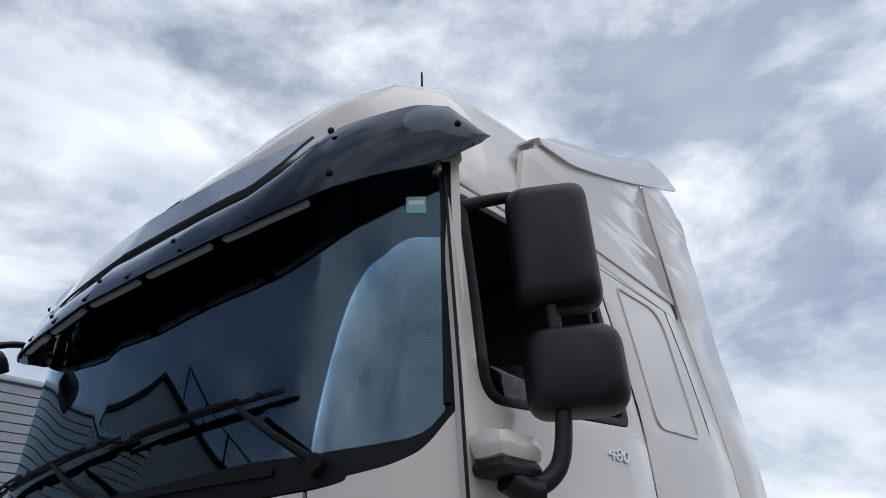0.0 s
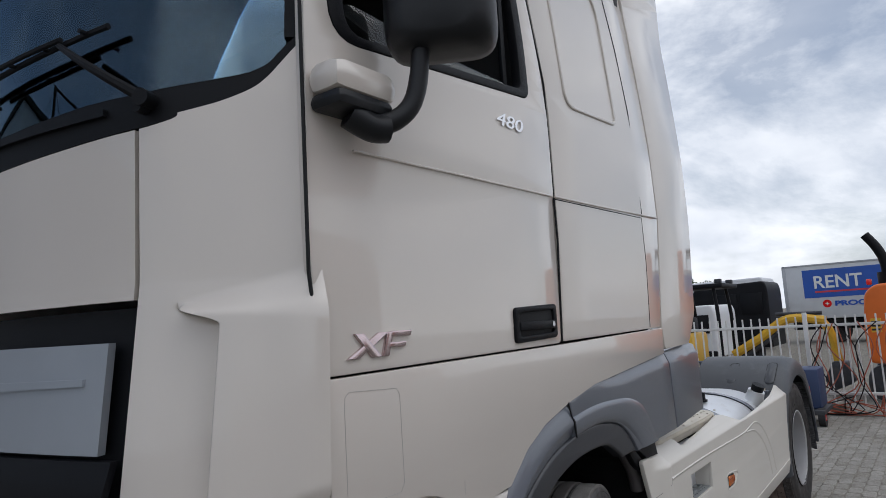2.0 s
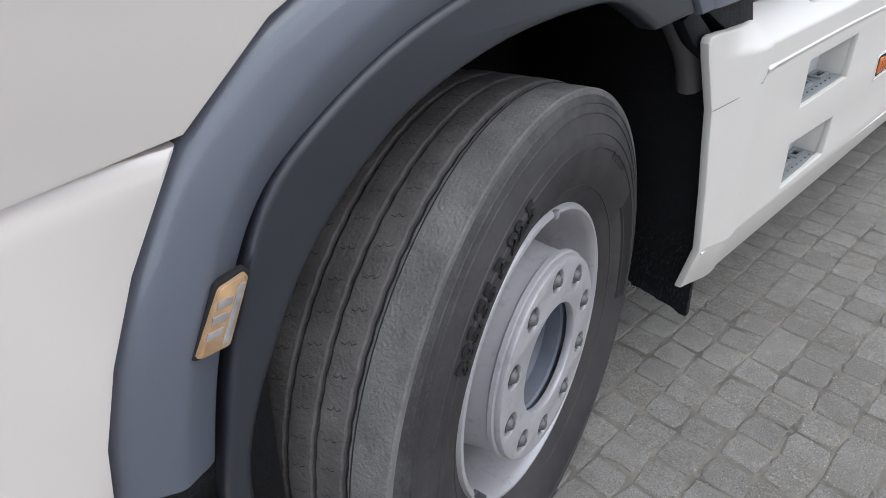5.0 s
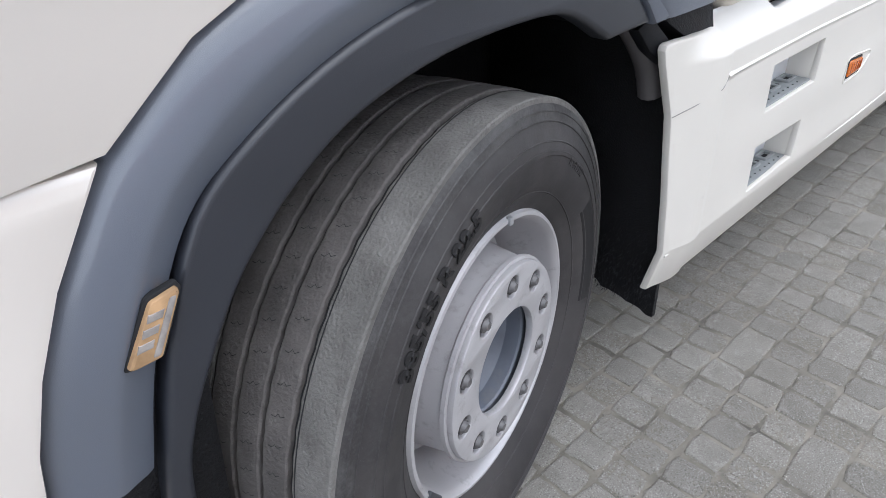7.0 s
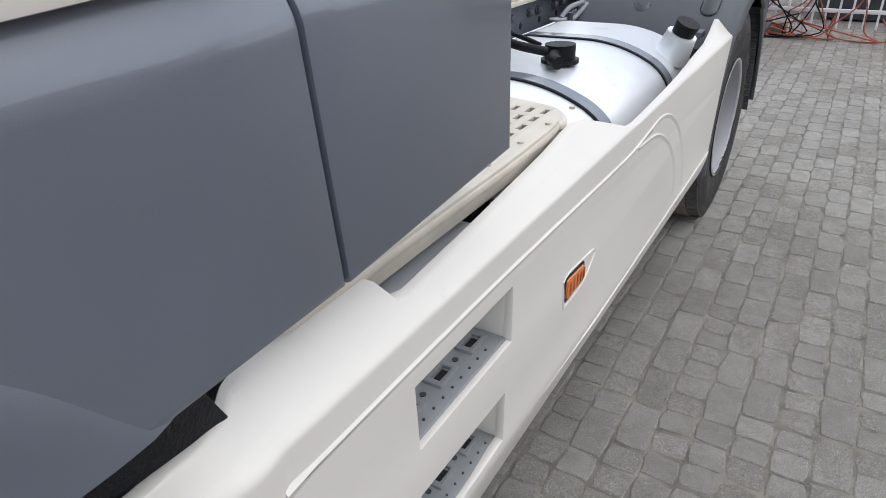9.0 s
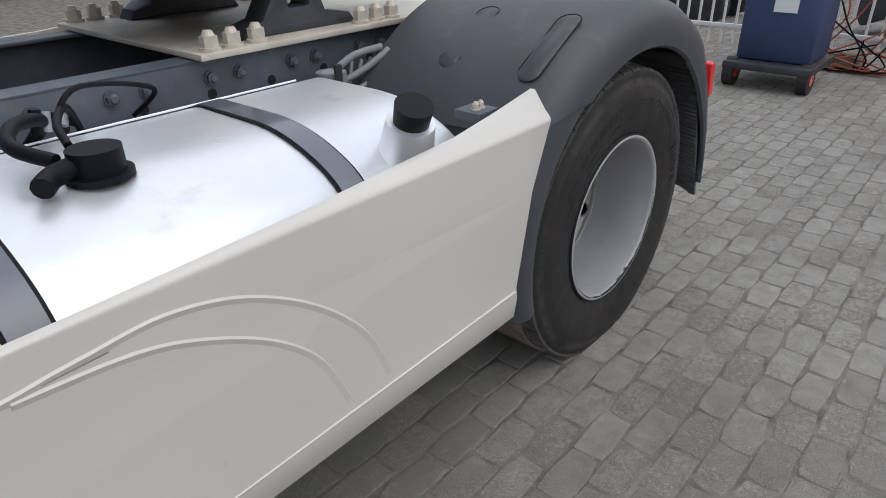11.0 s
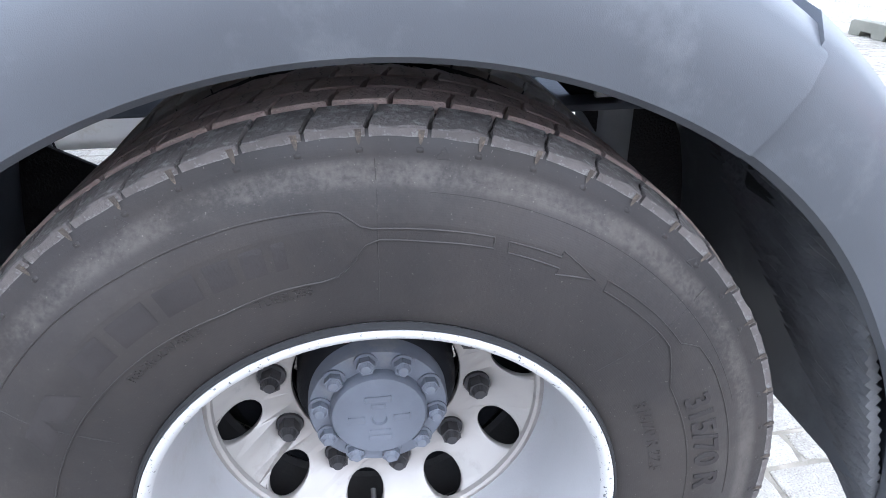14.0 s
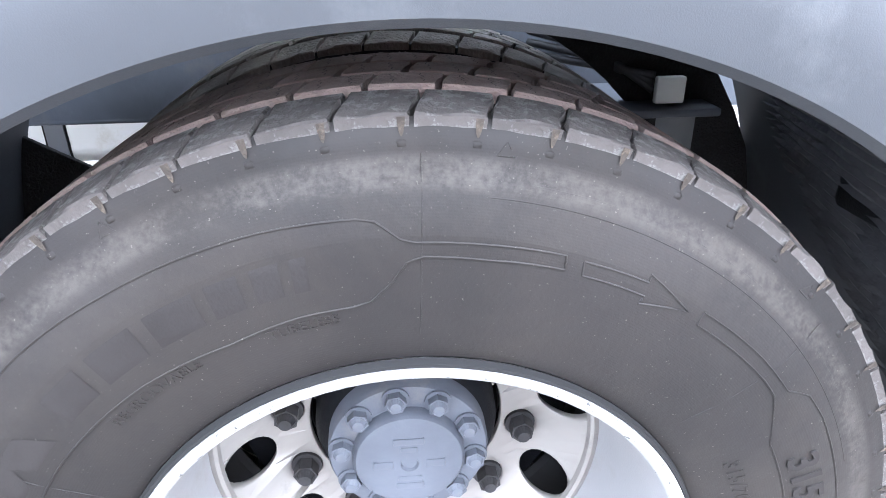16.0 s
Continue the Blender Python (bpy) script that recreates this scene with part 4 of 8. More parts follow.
def ring_of(name, me, parent, count, radius, y, start=0.0, spin=True):
    for k in range(count):
        a = start + 2 * math.pi * k / count
        o = new(name, me)
        o.parent = parent
        o.matrix_local = Matrix.Translation((radius * math.cos(a), y, radius * math.sin(a))) @ (Matrix.Rotation(-a, 4, "Y") if spin else Matrix())


def circle2(cx, cz, r, n=20):
    return [(cx + r * math.cos(2 * math.pi * k / n), cz + r * math.sin(2 * math.pi * k / n)) for k in range(n)]


def wavy_rib(bm, r, y0, y1, drop, w0, w1, waves=70):
    """A worn tread rib; its edges run in a fine zigzag of depth w0 and w1."""
    n = waves * 4
    zig = (0.0, 1.0, 0.0, -1.0)
    rings = []
    for rr, y, w in ((r - drop, y0, w0), (r - 0.0025, y0, w0), (r, y0 + 0.003, w0 * 0.6), (r + 0.0008, (y0 + y1) / 2, 0.0), (r, y1 - 0.003, w1 * 0.6), (r - 0.0025, y1, w1), (r - drop, y1, w1)):
        rings.append([bm.verts.new((rr * math.cos(2 * math.pi * k / n), y + w * zig[k % 4], rr * math.sin(2 * math.pi * k / n))) for k in range(n)])
    for a, b in zip(rings, rings[1:]):
        for k in range(n):
            bm.faces.new((a[k], a[(k + 1) % n], b[(k + 1) % n], b[k]))


NUT_TURN = radians(10.5)


def front_wheel(w):
    R, W, rr, bead = 0.516, 0.36, 0.297, 0.018
    bm = bmesh.new()
    pr = tyre_profile(R, W, rr, bead)
    pr = pr + [(a, W - b) for a, b in pr[-2::-1]]
    lathem(bm, pr, (0, 0, 0), 120)
    part("tyre", bm, FRONT_WALL, w, smooth=30)
    ribs = [(0.022, 0.0915), (0.0975, 0.1455), (0.1525, 0.1995), (0.2065, 0.2545), (0.2615, 0.338)]
    for i, (a, b) in enumerate(ribs):
        bm = bmesh.new()
        wavy_rib(bm, R - (0.004 if i in (0, 4) else 0), a, b, 0.016, 0.0 if i == 0 else 0.0011, 0.0 if i == 4 else 0.0011)
        part("tread_rib", bm, FRONT_SHOULDER if i in (0, 4) else FRONT_TREAD, w, smooth=35)
    for a, c in zip(ribs, ribs[1:]):
        bm = bmesh.new()
        lathem(bm, [(R - 0.0105, a[1] - 0.003), (R - 0.0105, c[0] + 0.003)], (0, 0, 0), 120)
        part("tread_groove", bm, SEAM, w)
    # the thin decoupling groove beside the shoulder
    bm = bmesh.new()
    lathem(bm, [(R - 0.0033, 0.0835), (R - 0.0026, 0.0842), (R - 0.0026, 0.0852), (R - 0.0033, 0.0859)], (0, 0, 0), 120)
    part("tread_groove", bm, SEAM, w)
    # short sipes across the three middle ribs
    bm = bmesh.new()
    zig = [(-0.012, 0.0), (-0.005, 0.0025), (0.0, -0.0025), (0.005, 0.0025), (0.012, 0.0)]
    for y0, off in ((0.1215, 0.0), (0.176, 0.4), (0.2305, 0.9)):
        for k in range(70):
            a0 = 2 * math.pi * (k + off) / 70
            for (u, v), (u2, v2) in zip(zig, zig[1:]):
                q = []
                for uu, vv, dd in ((u, v, -0.0006), (u2, v2, -0.0006), (u2, v2, 0.0006), (u, v, 0.0006)):
                    a = a0 + (vv + dd + 0.25 * uu) / R
                    q.append(bm.verts.new(((R + 0.0012) * math.cos(a), y0 + uu, (R + 0.0012) * math.sin(a))))
                bm.faces.new(q)
    tagged(part("tread_sipe", bm, SEAM, w, smooth=0), kind="stuff")
    bm = bmesh.new()
    lathem(bm, [(0.300, 0.054), (0.302, 0.042), (0.298, 0.035), (0.291, 0.034), (0.285, 0.040), (0.280, 0.052), (0.276, 0.085), (0.266, 0.112), (0.255, 0.128), (0.250, 0.16), (0.232, 0.17), (0.222, 0.16), (0.212, 0.10), (0.203, 0.031)], (0, 0, 0), 96)
    part("rim", bm, RIM_FRONT, w, smooth=35)
    ring = plate_mesh(circle2(0, 0, 0.206, 64), [circle2(0, 0, 0.112, 48)[::-1]] + [circle2(0.1675 * math.cos(NUT_TURN + 2 * math.pi * k / 10), 0.1675 * math.sin(NUT_TURN + 2 * math.pi * k / 10), 0.023, 18)[::-1] for k in range(10)], 0.018, 0.004)
    bmesh.ops.translate(ring, vec=(0, 0.012, 0), verts=ring.verts)
    part("nut_ring", ring, RIM_FRONT, w)
    bm = bmesh.new()
    lathem(bm, [(0.2065, 0.024), (0.2125, 0.026), (0.2135, 0.034), (0.2075, 0.038)], (0, 0, 0), 80)
    part("ring_collar", bm, RIM_FRONT, w)
    ring_of("wheel_nut", nut_mesh("wheel_nut", 0.0160, 0.022, NUT_GREY), w, 10, 0.1675, 0.037, NUT_TURN)
    bm = bmesh.new()
    lathem(bm, [(0.203, 0.0385), (0.118, 0.0385), (0.114, 0.043), (0.114, 0.075), (0.096, 0.095), (0.094, 0.16), (0.085, 0.165), (0.05, 0.165), (0.045, 0.155), (0.0, 0.153)], (0, 0, 0), 64)
    part("wheel_hub", bm, HUB, w)
    box("balance_weight", (-0.03, 0.031, 0.281), (0.03, 0.041, 0.294), STEEL, w, 0.003, m=Matrix.Rotation(radians(238), 4, "Y"))
    box("valve_clip", (-0.007, 0.029, 0.286), (0.007, 0.040, 0.302), LIGHT_WEIGHT, w, 0.002, m=Matrix.Rotation(radians(9), 4, "Y"))
    arc_text("385/55 R 22.5", 0.396, 0.047, -36, 0.0012, w, LETTER, tyre_r=R, bead=bead, weight=0.0015, lift=0.0026)
    arc_text("TUBELESS", 0.40, 0.022, 40, 0.001, w, FRONT_WALL, tyre_r=R, bead=bead)
    arc_bar(w, 0.36, 0.055, 62, 104, 0.0008, LETTER, tyre_r=R, bead=bead)
    for r in (0.338, 0.436, 0.470, 0.487):
        bm = bmesh.new()
        d = wall_depth(r, R, bead)
        lathem(bm, [(r - 0.0012, d + 0.001), (r, d - 0.0016), (r + 0.0016, d - 0.0016), (r + 0.003, d + 0.001)], (0, 0, 0), 96)
        part("sidewall_ridge", bm, FRONT_WALL, w)


LETTER = material("sidewall_lettering_rubber", (0.017, 0.016, 0.0165), rough=0.6, spec=0.25)
LIGHT_WEIGHT = material("zinc_clip", (0.42, 0.42, 0.43), rough=0.4, metal=0.6)
NUT_GREY = material("grimy_wheel_nut", (0.13, 0.125, 0.125), rough=0.55, metal=0.4, var=0.3, scale=30, dirt=(0.07, 0.06, 0.055), dirt_amount=0.4, dirt_scale=60)
fw = wheel_empty("front_wheel", XF, 0.008, 0.520, "steer wheel with smooth worn tread and silver rim", 14.2)
front_wheel(fw)
fw_far = copy_thing(fw, pose(XF, 2.492, 0.520, 0, 0, 194.2))
BLOCK_ROWS = [(0.0185, 0.0720, 0.0550), (0.0765, 0.1270, 0.0540), (0.1315, 0.1820, 0.0540), (0.1865, 0.2370, 0.0540), (0.2415, 0.2965, 0.0550)]
BLOCKS = 55


def block_mesh(y0, y1, length, r, shoulder, seed):
    """One tread block: zigzag ends, its foot narrower than its worn, rounded top; shoulder blocks are chipped along the outer edge."""
    rng = random.Random(seed)
    bm = bmesh.new()
    levels = []
    us = (-1.0, -0.55, -0.1, 0.35, 1.0)
    chip = [rng.uniform(0.0, 0.0035) for _ in us]
    for rad, k, inset in ((r, 0.955, 0.0022), (r - 0.0022, 0.99, 0.0004), (r - 0.006, 1.0, 0.0), (r - 0.018, 1.0, 0.0)):
        loop = []
        ring = [(u, 0, i) for i, u in enumerate(us)] + [(1.0, 0.38, -1), (1.0, 0.62, -1)] + [(u, 1, i) for i, u in reversed(list(enumerate(us)))] + [(-1.0, 0.62, -1), (-1.0, 0.38, -1)]
        for u, v, i in ring:
            skew = (-0.0055, -0.0035, 0.0035, 0.0055)[0 if v == 0 else 1 if v < 0.5 else 2 if v < 1 else 3]
            drop = 0.0 if abs(v - (shoulder if shoulder >= 0 else 9)) > 0.5 else (0.0052 + (chip[i] if i >= 0 else 0.0)) * (1.0 if rad > r - 0.004 else 0.3)
            worn = (chip[i] if i >= 0 and shoulder == v else 0.0) * (1.0 if rad > r - 0.003 else 0.2)
            a = (u * length / 2 * k + skew) / r
            y = y0 + inset + worn if v == 0 else y1 - inset - worn if v == 1 else y0 + (y1 - y0) * v
            loop.append(bm.verts.new(((rad - drop) * math.sin(a), y, (rad - drop) * math.cos(a))))
        levels.append(loop)
    t = levels[0]
    n = len(t)
    for i in range(4):
        bm.faces.new((t[i], t[i + 1], t[10 - i], t[11 - i]))
    bm.faces.new((t[4], t[5], t[6], t[7]))
    bm.faces.new((t[0], t[11], t[12], t[13]))
    for a, b in zip(levels, levels[1:]):
        for i in range(n):
            bm.faces.new((a[i], a[(i + 1) % n], b[(i + 1) % n], b[i]))
    bmesh.ops.recalc_face_normals(bm, faces=bm.faces)
    me = bpy.data.meshes.new("tread_block")
    bm.to_mesh(me)
    bm.free()
    me.materials.append(SHOULDER if shoulder == 0 else TREAD)
    return me


def sipe_strip(bm, y0, y1, a, r, off):
    """A fine zigzag cut across a tread block."""
    zig = (0.0, 0.0018, -0.0018, 0.0018, -0.0018, 0.0)
    pts = [(y0 + (y1 - y0) * (0.16 + 0.68 * k / 5), z) for k, z in enumerate(zig)]
    for (ya, za), (yb, zb) in zip(pts, pts[1:]):
        q = []
        for y, z, d in ((ya, za, -0.00035), (yb, zb, -0.00035), (yb, zb, 0.00035), (ya, za, 0.00035)):
            an = a + (off + z + d) / r
            q.append(bm.verts.new(((r + 0.0004) * math.sin(an), y, (r + 0.0004) * math.cos(an))))
        bm.faces.new(q)


def rear_wheel(w, R=0.515, W=0.315, rr=0.294, near=True, tread=None):
    bm = bmesh.new()
    pr = tyre_profile(R, W, rr)
    pr = pr + [(a, W - b) for a, b in pr[-2::-1]]
    lathem(bm, pr, (0, 0, 0), 120)
    part("tyre", bm, REAR_WALL if near else RUBBER, w, smooth=30)
    rows = []
    for i, (y0, y1, ln) in enumerate(BLOCK_ROWS):
        sh = 0 if i == 0 else 1 if i == 4 else -1
        rows.append(([block_mesh(y0, y1, ln, R - (0.003 if i in (0, 4) else 0), sh, 10 * i + q) for q in range(4 if i == 0 else 1)], i))
    step = 2 * math.pi / BLOCKS
    turn = radians(1.5) - step / 2
    if near:
        rng = random.Random(3)
        for mes, i in rows:
            for k in range(BLOCKS):
                o = new("tread_block", rng.choice(mes))
                o.parent = w
                o.matrix_local = Matrix.Rotation(turn + step * (k + 0.42 * (i % 2)), 4, "Y")
        bm = bmesh.new()
        for i, (y0, y1, ln) in enumerate(BLOCK_ROWS[1:4], 1):
            for k in range(BLOCKS):
                a = turn + step * (k + 0.42 * (i % 2))
                for off in (-0.013, 0.012):
                    sipe_strip(bm, y0, y1, a, R, off)
        tagged(part("tread_sipe", bm, SEAM, w, smooth=0), kind="stuff")
        # notches that run from the tread's cross grooves down the shoulder, each with a small rubber lug below
        bm, lugs = bmesh.new(), bmesh.new()
        for k in range(BLOCKS):
            a = step * k
            row = []
            for r, h in ((0.5045, 0.0030), (0.499, 0.0027), (0.493, 0.0016), (0.4905, 0.0004)):
                d = wall_depth(r, R) - 0.0012
                row.append([bm.verts.new((r * math.sin(a + s * h / r), d, r * math.cos(a + s * h / r))) for s in (-1, 1)])
            for p, q in zip(row, row[1:]):
                bm.faces.new((p[0], p[1], q[1], q[0]))
            m = Matrix.Rotation(a, 4, "Y")
            d = wall_depth(0.484, R)
            boxm(lugs, (-0.0045, d - 0.0005, 0.4815), (0.0045, d + 0.004, 0.4885), 0.0018, 1, m=m)
        tagged(part("shoulder_notch", bm, NOTCH, w, smooth=0), kind="stuff")
        tagged(part("shoulder_lug", lugs, REAR_WALL, w, smooth=50), kind="stuff")
    else:
        bm = bmesh.new()
        for mes, i in rows:
            for k in range(BLOCKS):
                tmp = mes[k % len(mes)].copy()
                tmp.transform(Matrix.Rotation(step * (k + 0.42 * (i % 2)), 4, "Y"))
                bm.from_mesh(tmp)
                bpy.data.meshes.remove(tmp)
        tagged(part("tread", bm, tread or TREAD, w, smooth=0), kind="stuff")


DISC_TURN = radians(27.4)


def rear_rim(w):
    bm = bmesh.new()
    lathem(bm, [(0.292, 0.029), (0.294, 0.017), (0.2915, 0.0105), (0.288, 0.0095), (0.2815, 0.013), (0.2785, 0.023), (0.276, 0.045), (0.2725, 0.072), (0.271, 0.11), (0.268, 0.17), (0.2665, 0.195), (0.264, 0.206), (0.262, 0.225), (0.259, 0.238)], (0, 0, 0), 96)
    part("rim", bm, RIM_BARREL, w, smooth=35)
    bm = bmesh.new()
    lathem(bm, [(0.2915, 0.0093), (0.290, 0.0080), (0.2875, 0.0076), (0.2840, 0.0082), (0.2800, 0.0115), (0.2775, 0.019)], (0, 0, 0), 96)
    part("rim_edge_wear", bm, RIM_EDGE, w)
    # paint rubbed off the lip's inner edge, a ragged dark strip round its lower half
    rng = random.Random(12)
    bm = bmesh.new()
    rows, wide = [], 0.0
    for k in range(241):
        a = radians(-172 + 172 * k / 240)
        wide = 0.72 * wide + 0.28 * rng.uniform(-0.15, 1.0)
        top = 0.62 * math.sin(math.pi * k / 240) ** 0.5 * max(0.06, wide * 1.5)
        path = ((0.2842, 0.0076), (0.2800, 0.0109), (0.2775, 0.0184), (0.2765, 0.027))
        row = []
        for q in range(4):
            u = min(0.98, top) * q
            f, g = int(u), u - int(u)
            (r0, d0), (r1, d1) = path[f], path[f + 1]
            r, d = r0 + (r1 - r0) * g, d0 + (d1 - d0) * g
            row.append(bm.verts.new((r * math.cos(a), d - 0.0004, r * math.sin(a))))
        rows.append(row)
    for p, q in zip(rows, rows[1:]):
        for k in range(3):
            bm.faces.new((p[k], p[k + 1], q[k + 1], q[k]))
    part("bare_lip", bm, SEAM, w, "dark strip where the rim's paint has worn away")
    bm = bmesh.new()
    lathem(bm, [(0.2915, 0.0125), (0.2925, 0.0092), (0.2955, 0.0098), (0.2975, 0.017)], (0, 0, 0), 96)
    part("bead_gap", bm, SEAM, w)
    bm = bmesh.new()
    lathem(bm, [(0.2645, 0.242), (0.2635, 0.235), (0.2605, 0.231), (0.2535, 0.229), (0.2490, 0.232), (0.2470, 0.240)], (0, 0, 0), 96)
    part("disc_hoop", bm, RIM, w)
    n = 10
    holes = [circle2(0.2225 * math.cos(2 * math.pi * (k + 0.5) / n), 0.2225 * math.sin(2 * math.pi * (k + 0.5) / n), 0.0315, 24)[::-1] for k in range(n)]
    nuts = [circle2(0.1675 * math.cos(2 * math.pi * k / n), 0.1675 * math.sin(2 * math.pi * k / n), 0.0225, 18)[::-1] for k in range(n)]
    bm = plate_mesh(circle2(0, 0, 0.2640, 80), [circle2(0, 0, 0.137, 48)[::-1]] + holes + nuts, 0.014, 0.003)
    for q in range(24):
        a = math.pi * q / 24
        bmesh.ops.bisect_plane(bm, geom=bm.verts[:] + bm.edges[:] + bm.faces[:], plane_co=(0, 0, 0), plane_no=(math.cos(a), 0, math.sin(a)))
    for v in bm.verts:
        r = math.hypot(v.co.x, v.co.z)
        v.co.y += 0.236 + 0.064 * (1 - max(0.0, min(1.0, (r - 0.175) / 0.08)) ** 1.5)
    bmesh.ops.transform(bm, matrix=Matrix.Rotation(-DISC_TURN, 4, "Y"), verts=bm.verts)
    part("wheel_disc", bm, RIM, w, smooth=40)
    ring_of("wheel_nut", nut_mesh("rear_wheel_nut", 0.0175, 0.028, NUT_DARK), w, 10, 0.1675, 0.304, DISC_TURN)
    bm = bmesh.new()
    lathem(bm, [(0.25, 0.345), (0.145, 0.345), (0.141, 0.335), (0.134, 0.315)], (0, 0, 0), 64)
    lathem(bm, [(0.135, 0.40), (0.128, 0.29), (0.120, 0.27), (0.108, 0.262)], (0, 0, 0), 64)
    part("brake_drum", bm, BLACKP, w)
    bm = bmesh.new()
    lathem(bm, [(0.112, 0.31), (0.1085, 0.285), (0.1075, 0.235), (0.1045, 0.230), (0.0745, 0.229), (0.0735, 0.2145), (0.070, 0.210), (0.04, 0.205), (0.012, 0.204), (0.010, 0.208), (0.0, 0.208)], (0, 0, 0), 72)
    part("axle_hub", bm, HUB, w, "grey painted axle hub cap")
    ring_of("hub_bolt", nut_mesh("hub_bolt", 0.0142, 0.015, HUB), w, 10, 0.0890, 0.230, radians(27.4))
    for k, (dx, dz, sx, sz) in enumerate(((0.0, 0.037, 0.020, 0.005), (0.0, 0.024, 0.011, 0.004), (0.0, -0.024, 0.016, 0.004), (0.0, -0.037, 0.018, 0.005), (-0.034, 0.0, 0.013, 0.006), (0.034, 0.0, 0.013, 0.006))):
        box("hub_mark", (dx - sx, 0.2035, dz - sz), (dx + sx, 0.208, dz + sz), HUB, w, 0.001)
    # tyre valve standing in a hole of the disc
    tube("tyre_valve", [(-0.020, 0.285, -0.232), (-0.020, 0.235, -0.236), (-0.019, 0.215, -0.232)], 0.005, NUT_GREY, w, seg=8, n=3)


NUT_DARK = material("dark_wheel_nut", (0.045, 0.043, 0.045), rough=0.5, metal=0.3, var=0.3, scale=30, bump=0.2)
RIM_EDGE = material("chipped_rim_edge", (0.43, 0.425, 0.42), rough=0.45, metal=0.1, var=0.08, dirt=(0.06, 0.06, 0.062), dirt_amount=0.14, dirt_scale=150, crisp=True)
rw = wheel_empty("rear_wheel", XR, 0.028, 0.487, "drive wheel with brown block tread and deep silver rim")
rear_wheel(rw, R=0.516)
rear_rim(rw)
arc_text("315/70 R 22.5", 0.338, 0.021, 72, 0.0010, rw, REAR_WALL, weight=0.0005)
arc_text("315/70 R", 0.393, 0.042, 76, 0.0011, rw, LETTER_REAR, weight=0.001, lift=0.0012)
arc_text("TUBELESS", 0.347, 0.0138, -13.7, 0.0010, rw, REAR_WALL)
arc_text("REGROOVABLE", 0.351, 0.0138, -35.9, 0.0010, rw, REAR_WALL)
# the broad letters of the tyre's name stand as plain slanted blocks
for a0, a1, lean in ((-64, -59, 4), (-55, -49.5, -3), (-46.5, -40.5, 0.8), (-38.6, -32.0, 0.8), (-30.2, -24.0, 0.8), (-22.6, -18.8, 0.8), (-17.4, -14.2, 0.8), (-13.0, -11.2, 0.8)):
    arc_bar(rw, 0.378, 0.040, a0, a1, 0.0006, LETTER_REAR, lean=lean)
for k, pts in enumerate((
        [(0.456, -75), (0.452, -56), (0.448, -42.6), (0.442, -30.6), (0.440, -22.9), (0.438, -14.3), (0.434, -4.8), (0.431, -3.0), (0.416, -0.5), (0.413, 1.0), (0.413, 8.6), (0.415, 17.4), (0.403, 17.9), (0.400, 9.1), (0.401, 1.9), (0.396, 0.0), (0.379, -1.8), (0.363, -4.6), (0.360, -7.0), (0.361, -13.3), (0.358, -23.3), (0.365, -35.9), (0.370, -53.6), (0.372, -75)],
        [(0.414, 19.6), (0.416, 27.7), (0.423, 27.5), (0.410, 34.3), (0.396, 28.2), (0.404, 28.3), (0.402, 20.1), (0.414, 19.6)],
        [(0.417, 36.0), (0.420, 47.0), (0.420, 53.6), (0.435, 56.6), (0.438, 61), (0.438, 90)],
        [(0.405, 36.6), (0.409, 50), (0.408, 53), (0.396, 57), (0.384, 61), (0.383, 90)],
        [(0.405, 36.6), (0.417, 36.0)])):
    wall_line(rw, pts, 0.0011, 0.0012, REAR_WALL)
for a0, a1, r in ((8, 70, 0.449), (-88, -60, 0.472), (12, 60, 0.461)):
    wall_line(rw, [(r, a0), (r, a1)], 0.0008, 0.0005, REAR_WALL)
for r, a in ((0.479, 9.2), (0.477, -27.2), (0.481, 45.0)):
    wall_line(rw, [(r, a - 0.8), (r, a + 0.8), (r + 0.011, a), (r, a - 0.8)], 0.0007, 0.0006, REAR_WALL, "wear_mark")
for a in (1.65, 49.5, -58):
    wall_line(rw, [(0.306, a), (0.36, a + 0.1), (0.40, a), (0.44, a + 0.1), (0.478, a)], 0.0006, 0.0006, REAR_WALL, "mould_seam")
rwi = wheel_empty("inner_rear_wheel", XR, 0.385, 0.489, "inner drive wheel behind the outer one")
rear_wheel(rwi, near=False, tread=INNER_TREAD)
rwf = wheel_empty("inner_rear_wheel", XR, 2.115, 0.485, "inner drive wheel behind the outer one", 180)
rear_wheel(rwf, near=False)
rwff = wheel_empty("far_rear_wheel", XR, 2.47, 0.485, "drive wheel with block tread", 180)
rear_wheel(rwff, near=False)

# ---- rear mudguard ----
CR = (5.212, 0.487)
LIP = (5.216, 0.4235, 0.6356)


def guard_section(a):
    """Mudguard section (y, radius) at an angle."""
    return [(0.012, 0.593), (0.0, 0.599), (-0.004, 0.626), (-0.002, 0.665), (0.012, 0.695), (0.045, 0.716), (0.10, 0.726), (0.30, 0.732), (0.68, 0.732), (0.68, 0.722), (0.10, 0.714), (0.05, 0.704), (0.02, 0.66), (0.016, 0.603)]


def lip_shift(a):
    """How far the lower lip, a wider arc about a lower centre, stands from the crown's arc."""
    ex, ez = CR[0] - LIP[0], CR[1] - LIP[1]
    b = ex * math.cos(a) + ez * math.sin(a)
    rad = -b + math.sqrt(b * b - ex * ex - ez * ez + LIP[2] ** 2)
    return (rad - 0.597) * float(np.interp(math.degrees(a), [15, 45, 124, 165], [0, 1, 1, 0]))


